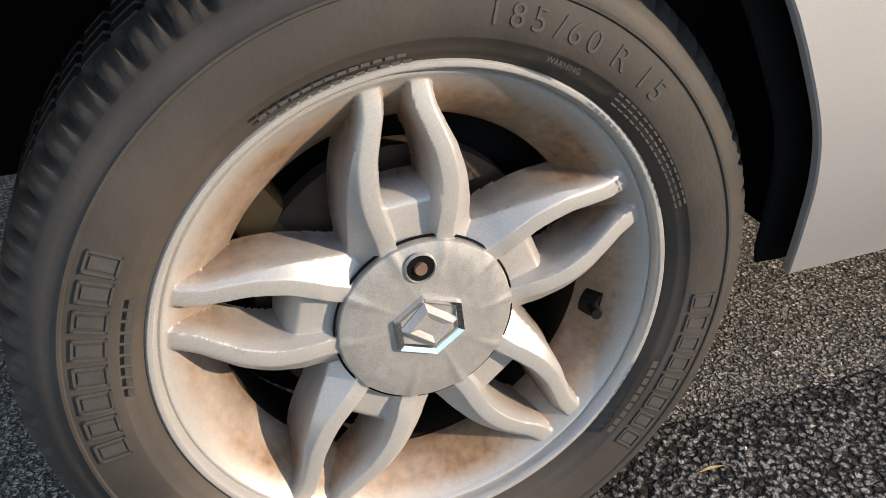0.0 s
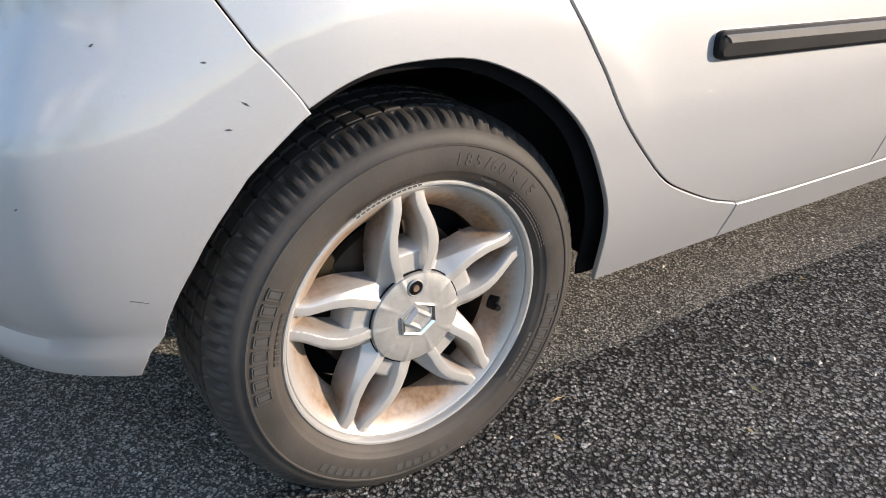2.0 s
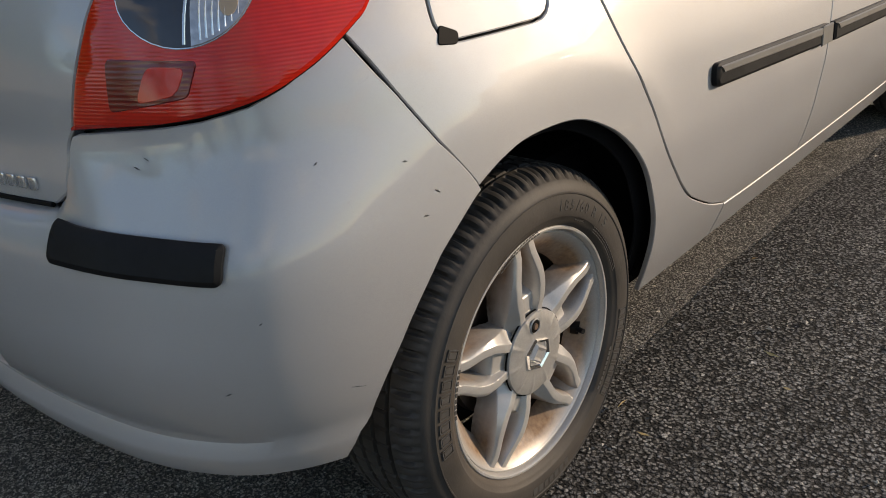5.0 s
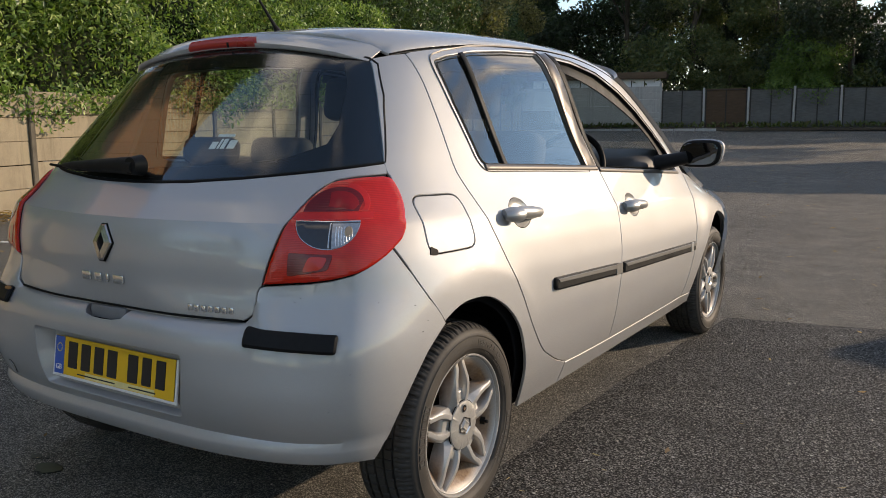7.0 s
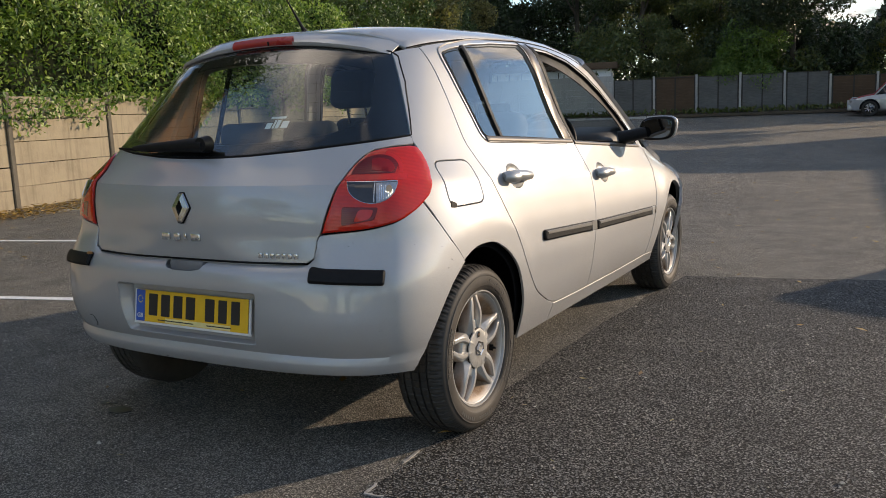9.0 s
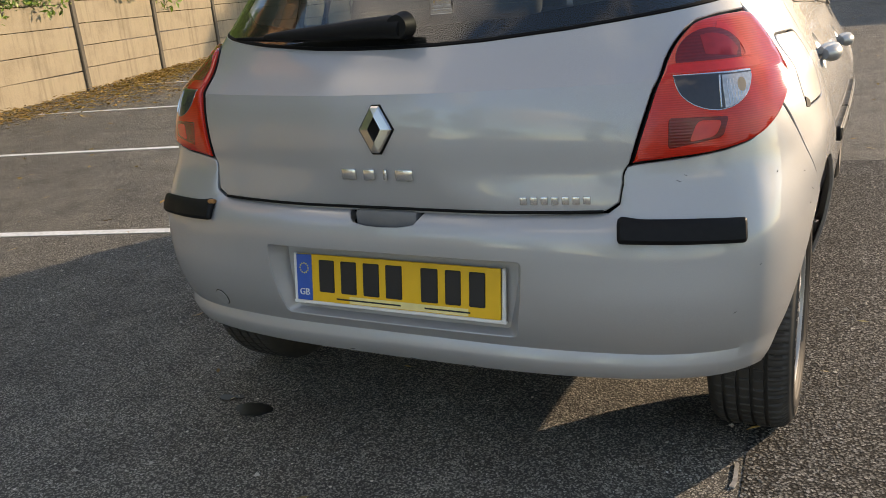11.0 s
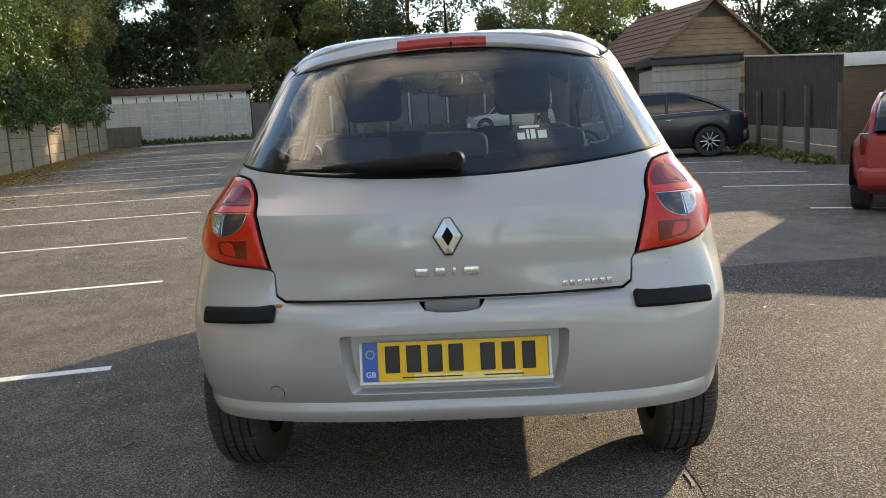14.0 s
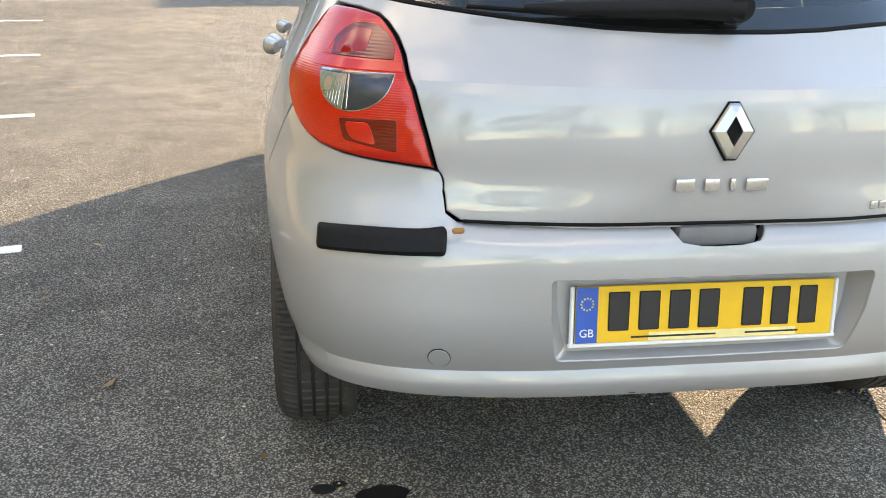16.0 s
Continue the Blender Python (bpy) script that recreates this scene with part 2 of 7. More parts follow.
def m_alloy():
    m = Nodes("dirty_alloy")
    v = m.coord()
    a = m.noise(v, 12.0, 5.0, 0.55)
    b = m.noise(v, 140.0, 3.0)
    flake = m.voronoi(v, 1800.0)
    base = m.ramp(flake.outputs["Color"], [(0.2, (0.36, 0.350, 0.335)), (0.8, (0.45, 0.440, 0.424))])
    sep = m.add("ShaderNodeSeparateXYZ")
    m.link(v, sep.inputs[0])
    r2 = m.math("SQRT", m.math("ADD", m.math("POWER", sep.outputs["Y"], 2.0), m.math("POWER", sep.outputs["Z"], 2.0)))
    deep = m.ramp(m.math("MULTIPLY", sep.outputs["X"], -20.0), [(0.12, (0, 0, 0)), (0.42, (1, 1, 1))])
    rim = m.ramp(m.math("MULTIPLY", r2, 4.0), [(0.42, (0.1, 0.1, 0.1)), (0.62, (0.9, 0.9, 0.9)), (0.765, (1, 1, 1)), (0.80, (0.25, 0.25, 0.25))])
    dirt = m.mix(1.0, m.mix(1.0, rim, deep, "MULTIPLY"), m.ramp(a, [(0.28, (0.52, 0.52, 0.52)), (0.62, (1, 1, 1))]), "MULTIPLY")
    c = m.mix(dirt, base, m.ramp(b, [(0.3, (0.13, 0.066, 0.028)), (0.7, (0.235, 0.138, 0.070))]))
    lip = m.ramp(m.math("MULTIPLY", sep.outputs["X"], -20.0), [(0.50, (0, 0, 0)), (0.90, (1, 1, 1))])
    soot = m.noise(v, 17.0, 6.0, 0.65)
    c = m.mix(m.mix(1.0, lip, m.ramp(soot, [(0.34, (0.1, 0.1, 0.1)), (0.66, (0.95, 0.95, 0.95))]), "MULTIPLY"), c, (0.075, 0.040, 0.020))
    dark = m.noise(v, 24.0, 5.0, 0.6)
    c = m.mix(m.ramp(dark, [(0.66, (0, 0, 0)), (0.80, (0.45, 0.45, 0.45))]), c, (0.12, 0.10, 0.085))
    m.bump(b, 0.12, 0.001)
    m.put(Base_Color=c, Roughness=m.mix(dirt, (0.34, 0.34, 0.34), (0.7, 0.7, 0.7)), Metallic=m.mix(dirt, (0.35,) * 3, (0.08,) * 3))
    return m.mat


def m_rubber():
    m = Nodes("tyre_rubber")
    v = m.coord()
    a = m.noise(v, 9.0, 6.0, 0.6)
    b = m.noise(v, 220.0, 3.0)
    sep = m.add("ShaderNodeSeparateXYZ")
    m.link(v, sep.inputs[0])
    r2 = m.math("SQRT", m.math("ADD", m.math("POWER", sep.outputs["Y"], 2.0), m.math("POWER", sep.outputs["Z"], 2.0)))
    near = m.ramp(m.math("MULTIPLY", r2, 3.0), [(0.61, (0.45,) * 3), (0.68, (0.26,) * 3), (0.86, (0.08,) * 3)])
    c = m.ramp(a, [(0.3, (0.024, 0.0232, 0.0224)), (0.7, (0.046, 0.044, 0.0418))])
    c = m.mix(m.mix(1.0, near, m.ramp(a, [(0.25, (0.25,) * 3), (0.7, (1, 1, 1))]), "MULTIPLY"), c, (0.10, 0.072, 0.05))
    m.bump(b, 0.35, 0.0008)
    m.put(Base_Color=c, Roughness=0.62)
    m.b.inputs["Specular IOR Level"].default_value = 0.3
    return m.mat


PAINT = m_paint()
ASPHALT = m_asphalt("old_asphalt", (0.170, 0.161, 0.143), (0.58, 0.545, 0.485), 3.0, 1.25, 0.50)
TAR = m_asphalt("new_asphalt", (0.022, 0.022, 0.023), (0.315, 0.31, 0.30), 11.0, 0.85, 0.14)
LINE = m_plain("line_paint", (0.72, 0.72, 0.70), 0.8, 0, 0.25, 45.0, 0.5)
CONCRETE = m_concrete("concrete_board", (0.21, 0.175, 0.12), (0.36, 0.30, 0.21))
POST = m_concrete("concrete_post", (0.07, 0.06, 0.045), (0.15, 0.13, 0.10))
PALE = m_concrete("pale_concrete", (0.36, 0.35, 0.33), (0.52, 0.51, 0.48), 0.15)
BLACK = m_plain("black_plastic", (0.008, 0.0085, 0.0095), 0.55, 0, 0.2, 80.0, 0.2, 0.15)
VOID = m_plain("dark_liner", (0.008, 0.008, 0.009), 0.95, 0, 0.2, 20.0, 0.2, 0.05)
SEAL = m_plain("black_seal", (0.004, 0.004, 0.004), 0.6, 0, 0.12, 30.0, 0.1, 0.12)
TRIM = m_plain("bronze_trim", (0.085, 0.070, 0.058), 0.42, 0.2)
CHROME = m_plain("chrome", (0.62, 0.62, 0.62), 0.12, 1.0, 0.05)
SATIN = m_plain("satin_handle", (0.40, 0.40, 0.395), 0.38, 0.6, 0.06)
ALLOY = m_alloy()
RUBBER = m_rubber()
RUST = m_plain("rusty_disc", (0.20, 0.13, 0.09), 0.65, 0.4, 0.35, 25.0, 0.4)
SEAT = m_plain("seat_cloth", (0.045, 0.048, 0.055), 0.9, 0, 0.25, 200.0, 0.4)
DASH = m_plain("dash_plastic", (0.05, 0.05, 0.052), 0.6)
GLASS = m_glass("tinted_glass", (0.80, 0.86, 0.84))
PRIVACY = m_glass("side_glass", (0.62, 0.68, 0.67))
CLEAR = m_glass("clear_glass", (0.86, 0.90, 0.88))
RED = m_lens("red_lens", (0.60, 0.018, 0.007), 0.0, 0.08, 75.0)
DARKRED = m_lens("dark_red_lens", (0.17, 0.006, 0.005), 0.05, 0.08, 55.0)
CLEARLENS = m_lens("clear_lens", (0.55, 0.56, 0.58), 0.45, 0.04)
REFLECTOR = m_plain("reflector", (0.55, 0.55, 0.55), 0.2, 0.9)
AMBER = m_plain("amber_bulb", (0.34, 0.25, 0.17), 0.2)
YELLOW = m_plain("plate_yellow", (0.80, 0.46, 0.02), 0.45, 0, 0.05)
BLUE = m_plain("plate_blue", (0.01, 0.09, 0.42), 0.4, 0, 0.05)
INK = m_plain("plate_ink", (0.012, 0.012, 0.014), 0.5)
WHITE = m_plain("white_plastic", (0.74, 0.74, 0.73), 0.5, 0, 0.08)

# ---- building tools ----
from mathutils.geometry import delaunay_2d_cdt


def to_mesh(name, verts, faces, mat, smooth=True, angle=35.0):
    me = bpy.data.meshes.new(name)
    me.from_pydata([tuple(map(float, v)) for v in verts], [], [tuple(map(int, f)) for f in faces])
    if mat:
        me.materials.append(mat)
    me.update()
    if smooth:
        me.polygons.foreach_set("use_smooth", [True] * len(me.polygons))
        me.set_sharp_from_angle(angle=radians(angle))
    return me


def part(name, data, mat=None, parent=None, label="", smooth=True, angle=35.0):
    """Links (verts, faces), a bmesh or a mesh as one object under parent."""
    if isinstance(data, tuple):
        data = to_mesh(name, data[0], data[1], mat, smooth, angle)
    elif isinstance(data, bmesh.types.BMesh):
        me = bpy.data.meshes.new(name)
        data.to_mesh(me)
        data.free()
        if mat:
            me.materials.append(mat)
        if smooth:
            me.polygons.foreach_set("use_smooth", [True] * len(me.polygons))
            me.set_sharp_from_angle(angle=radians(angle))
        data = me
    ob = new(name, data)
    ob.parent = parent
    if label:
        tagged(ob, label)
    return ob


def empty(name, at, label, category, group="", kind="", rz=0.0):
    ob = new(name)
    ob.matrix_world = pose(*at, 0, 0, rz)
    ob.empty_display_size = 0.2
    return tagged(ob, label, category, group, kind)


def box(cx, cy, cz, sx, sy, sz, bevel=0.0, seg=2):
    bm = bmesh.new()
    bmesh.ops.create_cube(bm, size=1.0, matrix=Matrix.Translation((cx, cy, cz)) @ Matrix.Diagonal((sx, sy, sz, 1)))
    if bevel > 0:
        bmesh.ops.bevel(bm, geom=list(bm.edges), offset=bevel, segments=seg, profile=0.5, affect="EDGES")
    return bm


def merge(*bms):
    out = bmesh.new()
    for b in bms:
        me = bpy.data.meshes.new("tmp")
        b.to_mesh(me)
        b.free()
        out.from_mesh(me)
        bpy.data.meshes.remove(me)
    return out


def turned(bm, m):
    bmesh.ops.transform(bm, matrix=m, verts=list(bm.verts))
    return bm


def tube(points, radius, sides=10, caps=True, flat=1.0):
    """A tube along points; radius is a number or one for each point."""
    pts = [Vector([float(c) for c in p]) for p in points]
    rad = [float(q) for q in radius] if isinstance(radius, (list, tuple)) else [radius] * len(pts)
    verts, faces = [], []
    ref = Vector((0, 0, 1))
    for i, p in enumerate(pts):
        d = (pts[min(i + 1, len(pts) - 1)] - pts[max(i - 1, 0)]).normalized()
        r0 = ref if abs(d.dot(ref)) < 0.95 else Vector((1, 0, 0))
        a = d.cross(r0).normalized()
        b = a.cross(d).normalized()
        for k in range(sides):
            w = 2 * math.pi * k / sides
            verts.append(p + rad[i] * (math.cos(w) * a + math.sin(w) * flat * b))
    n = len(pts)
    for i in range(n - 1):
        for k in range(sides):
            faces.append((i * sides + k, i * sides + (k + 1) % sides, (i + 1) * sides + (k + 1) % sides, (i + 1) * sides + k))
    if caps:
        faces.append(tuple(reversed(range(sides))))
        faces.append(tuple((n - 1) * sides + k for k in range(sides)))
    return verts, faces


def lathe_x(profile, seg=96, a0=0.0, a1=360.0):
    """Turns a profile of (x, r) round the x axis."""
    full = abs(a1 - a0) >= 360
    m = seg if full else seg + 1
    verts, faces = [], []
    for j in range(m):
        w = radians(a0 + (a1 - a0) * j / seg)
        for x, r in profile:
            verts.append((x, r * math.cos(w), r * math.sin(w)))
    k = len(profile)
    for j in range(seg):
        j2 = (j + 1) % m
        for i in range(k - 1):
            faces.append((j * k + i, j * k + i + 1, j2 * k + i + 1, j2 * k + i))
    return verts, faces


def pchip(xs, ys):
    """A smooth monotone curve through the points."""
    x, y = np.array(xs, float), np.array(ys, float)
    h, d = np.diff(x), np.diff(y) / np.diff(x)
    m = np.zeros_like(x)
    for i in range(1, len(x) - 1):
        if d[i - 1] * d[i] > 0:
            w1, w2 = 2 * h[i] + h[i - 1], h[i] + 2 * h[i - 1]
            m[i] = (w1 + w2) / (w1 / d[i - 1] + w2 / d[i])
    m[0], m[-1] = d[0], d[-1]

    def f(v):
        v = np.clip(np.asarray(v, float), x[0], x[-1])
        i = np.clip(np.searchsorted(x, v) - 1, 0, len(x) - 2)
        t = (v - x[i]) / h[i]
        return (2 * t**3 - 3 * t**2 + 1) * y[i] + (t**3 - 2 * t**2 + t) * h[i] * m[i] + (3 * t**2 - 2 * t**3) * y[i + 1] + (t**3 - t**2) * h[i] * m[i + 1]

    return f


def smooth01(a, b, v):
    t = np.clip((np.asarray(v, float) - a) / (b - a), 0, 1)
    return t * t * (3 - 2 * t)


def resample(poly, step, closed=True):
    p = np.array(poly, float)
    if closed:
        p = np.vstack([p, p[:1]])
    out = []
    for a, b in zip(p[:-1], p[1:]):
        n = max(1, int(np.ceil(np.linalg.norm(b - a) / step)))
        out += [a + (b - a) * k / n for k in range(n)]
    if not closed:
        out.append(p[-1])
    return np.array(out)


def rounded(poly, r, n=5):
    """Rounds the corners of a polygon by r (a number, or one for each corner)."""
    p = np.array(poly, float)
    rs = r if isinstance(r, (list, tuple)) else [r] * len(p)
    out = []
    for i in range(len(p)):
        a, b, c = p[i - 1], p[i], p[(i + 1) % len(p)]
        u, v = a - b, c - b
        lu, lv = np.linalg.norm(u), np.linalg.norm(v)
        k = min(rs[i], lu * 0.48, lv * 0.48)
        if k < 1e-5:
            out.append(b)
            continue
        s, e = b + u / lu * k, b + v / lv * k
        for j in range(n + 1):
            t = j / n
            out.append((1 - t) ** 2 * s + 2 * t * (1 - t) * b + t * t * e)
    return np.array(out)


def curved(points, n=6):
    """A smooth open line through points (Catmull-Rom)."""
    p = [np.array(q, float) for q in points]
    p = [2 * p[0] - p[1]] + p + [2 * p[-1] - p[-2]]
    out = []
    for i in range(1, len(p) - 2):
        for j in range(n):
            t = j / n
            out.append(0.5 * (2 * p[i] + (p[i + 1] - p[i - 1]) * t + (2 * p[i - 1] - 5 * p[i] + 4 * p[i + 1] - p[i + 2]) * t**2 + (3 * p[i] - p[i - 1] - 3 * p[i + 1] + p[i + 2]) * t**3))
    out.append(p[-2])
    return [tuple(q) for q in out]


def inside(poly, pts):
    x, y = pts[:, 0], pts[:, 1]
    res = np.zeros(len(pts), bool)
    a, b = poly, np.roll(poly, -1, 0)
    for (x0, y0), (x1, y1) in zip(a, b):
        if y0 == y1:
            continue
        c = ((y0 > y) != (y1 > y)) & (x < (x1 - x0) * (y - y0) / (y1 - y0) + x0)
        res ^= c
    return res


def area2(poly):
    x, y = poly[:, 0], poly[:, 1]
    return float(np.sum(x * np.roll(y, -1) - np.roll(x, -1) * y))


def shrink(poly, d):
    """Moves a counter-clockwise polygon inwards by d (outwards where d is negative)."""
    t = np.roll(poly, -1, 0) - np.roll(poly, 1, 0)
    t /= np.linalg.norm(t, axis=1)[:, None] + 1e-12
    return poly + d * np.stack([-t[:, 1], t[:, 0]], 1)


def edge_far(poly, pts, far):
    """Which points lie farther than that from the polygon's edge."""
    best = np.full(len(pts), 1e9)
    for a, b in zip(poly, np.roll(poly, -1, 0)):
        d = b - a
        t = np.clip(((pts - a) @ d) / (d @ d + 1e-15), 0, 1)
        best = np.minimum(best, ((pts - a - t[:, None] * d) ** 2).sum(1))
    return best > far * far


def panel(poly, fn, res=0.03, gap=0.002, depth=0.016, holes=(), lift=0.0, flip=False, round_edge=0.0016, hole_depth=None, fold=None):
    """A sheet over a closed outline in a 2D chart that fn lays on a curved surface, with a rolled edge turned inwards."""
    def chart(q):
        p = fn(q)
        e = 1e-3
        nrm = np.cross(fn(q + [e, 0]) - p, fn(q + [0, e]) - p)
        nrm /= np.linalg.norm(nrm, axis=1)[:, None] + 1e-12
        if flip:
            nrm = -nrm
        return p + lift * nrm, nrm

    outer = resample(poly, res * 0.8)
    if area2(outer) < 0:
        outer = outer[::-1]
    loops, rings = [], []
    loops.append(shrink(outer, gap + round_edge))
    rings.append((shrink(outer, gap), depth))
    for h in holes:
        q = resample(h, res * 0.7)
        if area2(q) > 0:
            q = q[::-1]
        loops.append(shrink(q, gap + round_edge))
        rings.append((shrink(q, gap), depth if hole_depth is None else hole_depth))
    lo, hi = loops[0].min(0), loops[0].max(0)
    gx, gy = np.meshgrid(np.arange(lo[0] + res / 2, hi[0], res), np.arange(lo[1] + res / 2, hi[1], res))
    pts = np.stack([gx.ravel(), gy.ravel()], 1)
    keep = inside(loops[0], pts) & edge_far(loops[0], pts, res * 0.45)
    for q in loops[1:]:
        keep &= ~inside(q, pts) & edge_far(q, pts, res * 0.45)
    pts = pts[keep]
    if fold is not None:
        row = np.stack([np.arange(lo[0], hi[0], res * .7), np.full(len(np.arange(lo[0], hi[0], res * .7)), fold)], 1)
        row = row[inside(loops[0], row) & edge_far(loops[0], row, res * .25)]
        pts = np.vstack([pts[np.abs(pts[:, 1] - fold) > res * .45], row])
    allp, edges = [], []
    for q in loops:
        s = len(allp)
        allp += list(q)
        edges += [(s + i, s + (i + 1) % len(q)) for i in range(len(q))]
    nb = len(allp)
    allp = np.array(allp + list(pts))
    r = delaunay_2d_cdt([Vector(v) for v in allp], edges, [], 0, 1e-7)
    vs, tris, orig = np.array([tuple(v) for v in r[0]]), r[2], r[3]
    cen = np.array([vs[list(t)].mean(0) for t in tris])
    ok = inside(loops[0], cen)
    for q in loops[1:]:
        ok &= ~inside(q, cen)
    back = {}
    for i, o in enumerate(orig):
        for k in o:
            back[k] = i
    p3, nrm = chart(vs)
    verts = list(p3)
    faces = [tuple(t) for t, k in zip(tris, ok) if k]
    s = 0
    for q, (ring, dep) in zip(loops, rings):
        n = len(q)
        ids = [back.get(s + i, None) for i in range(n)]
        s += n
        rp, rn = chart(ring)
        a0 = len(verts)
        verts += list(rp - rn * round_edge * (1.15 if round_edge < .0025 else 0.7))
        b0 = len(verts)
        verts += list(rp - rn * dep)
        for i in range(n):
            j = (i + 1) % n
            if ids[i] is None or ids[j] is None:
                continue
            if ids[i] != ids[j]:
                faces.append((ids[j], ids[i], a0 + i, a0 + j))
            faces.append((a0 + j, a0 + i, b0 + i, b0 + j))
    if flip:
        faces = [tuple(reversed(f)) for f in faces]
    return np.array(verts), faces


def mirrored(data):
    v, f = data
    return np.array(v) * [-1, 1, 1], [tuple(reversed(q)) for q in f]


def text_mesh(body, size, depth):
    """The mesh of a short text in the built-in font, centred on its foot."""
    cu = bpy.data.curves.new("t", "FONT")
    cu.body, cu.size, cu.extrude, cu.align_x, cu.resolution_u = body, size, depth, "CENTER", 3
    ob = bpy.data.objects.new("t", cu)
    scene.collection.objects.link(ob)
    dg = bpy.context.evaluated_depsgraph_get()
    me = bpy.data.meshes.new_from_object(ob.evaluated_get(dg))
    bpy.data.objects.remove(ob)
    return me

# ---- the car park ----
# The lot's own axes: U across the bays, V along the row, turned 15 degrees from the car.
LOT = radians(15.0)
UX, UY, VX, VY = math.cos(LOT), math.sin(LOT), -math.sin(LOT), math.cos(LOT)


def lot(u, v):
    return (-1.84 + u * UX + v * VX, 1.20 + u * UY + v * VY)


def ground_z(x, y):
    """The bays climb gently towards the wall and the far end; the lane beside them stays level for longer."""
    x, y = np.asarray(x, float) + 1.84, np.asarray(y, float) - 1.20
    u, v = x * UX + y * UY, x * VX + y * VY
    lane = .62 * np.clip((v - 12.0) / 25.0, 0, 1.6) ** 1.6
    t = np.clip(v - .6, 0, 60)
    bays = np.maximum(np.minimum(.0215 * t * t / (t + 2.5), .64), lane)
    k = np.clip((u - .3) / 4.2, 0, 1)
    k = k * k * (3 - 2 * k)
    return bays * (1 - k) + lane * k


def make_ground():
    def axis(a, b, near, far):
        out, p = [], a
        while p < b:
            out.append(p)
            p += near if -12 < p < 40 else (1.5 if abs(p) < 60 else far)
        out.append(b)
        return np.array(out)

    xs, ys = axis(-400, 400, 0.5, 40), axis(-400, 400, 0.5, 40)
    gx, gy = np.meshgrid(xs, ys)
    gz = ground_z(gx, gy)
    verts = np.stack([gx.ravel(), gy.ravel(), gz.ravel()], 1)
    n = len(xs)
    faces = [(j * n + i, j * n + i + 1, (j + 1) * n + i + 1, (j + 1) * n + i) for j in range(len(ys) - 1) for i in range(n - 1)]
    tagged(part("ground", (verts, faces), ASPHALT), "worn grey tarmac of a car park strewn with leaves", "ground", kind="structure")


make_ground()


def flat_patch(name, poly, mat, z, label, step=0.25, thick=0.006):
    """A thin slab that follows the ground, with a ragged edge."""
    p = resample(poly, step)
    if area2(p) < 0:
        p = p[::-1]
    rng = np.random.RandomState(int(abs(p[0, 0] * 100)) % 1000)
    p = p + rng.uniform(-0.012, 0.012, p.shape) * (step > 0.2)
    r = delaunay_2d_cdt([Vector(v) for v in p], [(i, (i + 1) % len(p)) for i in range(len(p))], [], 1, 1e-6)
    vs = np.array([tuple(v) for v in r[0]])
    n = len(vs)
    zz = ground_z(vs[:, 0], vs[:, 1])
    top = np.column_stack([vs, zz + z])
    low = np.column_stack([p, ground_z(p[:, 0], p[:, 1]) + z - thick])
    edge = np.column_stack([p, ground_z(p[:, 0], p[:, 1]) + z])
    verts = np.vstack([top, edge, low])
    m = len(p)
    faces = [tuple(t) for t in r[2]] + [(n + (i + 1) % m, n + i, n + m + i, n + m + (i + 1) % m) for i in range(m)]
    return tagged(part(name, (verts, faces), mat, smooth=False), label, "paving" if mat is TAR else "marking", kind="structure")


# The newer, darker square of tarmac beside the car.
flat_patch("road_patch", [(0.72, -0.63), (1.0, -0.565), (1.72, -0.52), (3.1, -0.35), (4.6, -0.2), (4.75, 3.55), (3.2, 3.33), (2.0, 3.21), (0.8, 2.97), (0.70, 1.5), (0.69, 0.3)],
           TAR, 0.002, "darker newer square of tarmac laid beside the silver car")


def tar_seam(points, name="tar_seam"):
    v, f = [], []
    rng = random.Random(5)
    for x, y in points:
        v.append((x, y))
    left, right = [], []
    for i, (x, y) in enumerate(v):
        a, b = v[max(i - 1, 0)], v[min(i + 1, len(v) - 1)]
        d = Vector((b[0] - a[0], b[1] - a[1])).normalized()
        w = rng.uniform(0.0015, 0.006)
        left.append((x - d.y * w, y + d.x * w))
        right.append((x + d.y * w, y - d.x * w))
    flat_patch(name, left + right[::-1], SEAMTAR, 0.0042, "crumbled pale seam along the edge of the tarmac patch", 0.04, 0.006)


SEAMTAR = m_plain("crumbled_seam", (0.34, 0.325, 0.30), 0.9, 0, 0.45, 120.0, 0.6)
rs = random.Random(3)
EDGE = [(0.703, -0.28), (0.708, -0.42), (0.714, -0.55), (0.72, -0.63), (0.80, -0.612), (0.90, -0.589), (1.0, -0.565), (1.15, -0.556), (1.32, -0.545), (1.5, -0.534), (1.72, -0.52), (2.1, -0.47)]
for i0, i1 in ((0, 2), (2, 5), (5, 8), (9, 12)):
    tar_seam([(x + rs.uniform(-.004, .004), y + rs.uniform(-.006, .006)) for x, y in (np.array(EDGE[i0:i1][k]) * (1 - f) + np.array(EDGE[i0:i1][k + 1]) * f for k in range(i1 - i0 - 1) for f in (0, .25, .5, .75))])


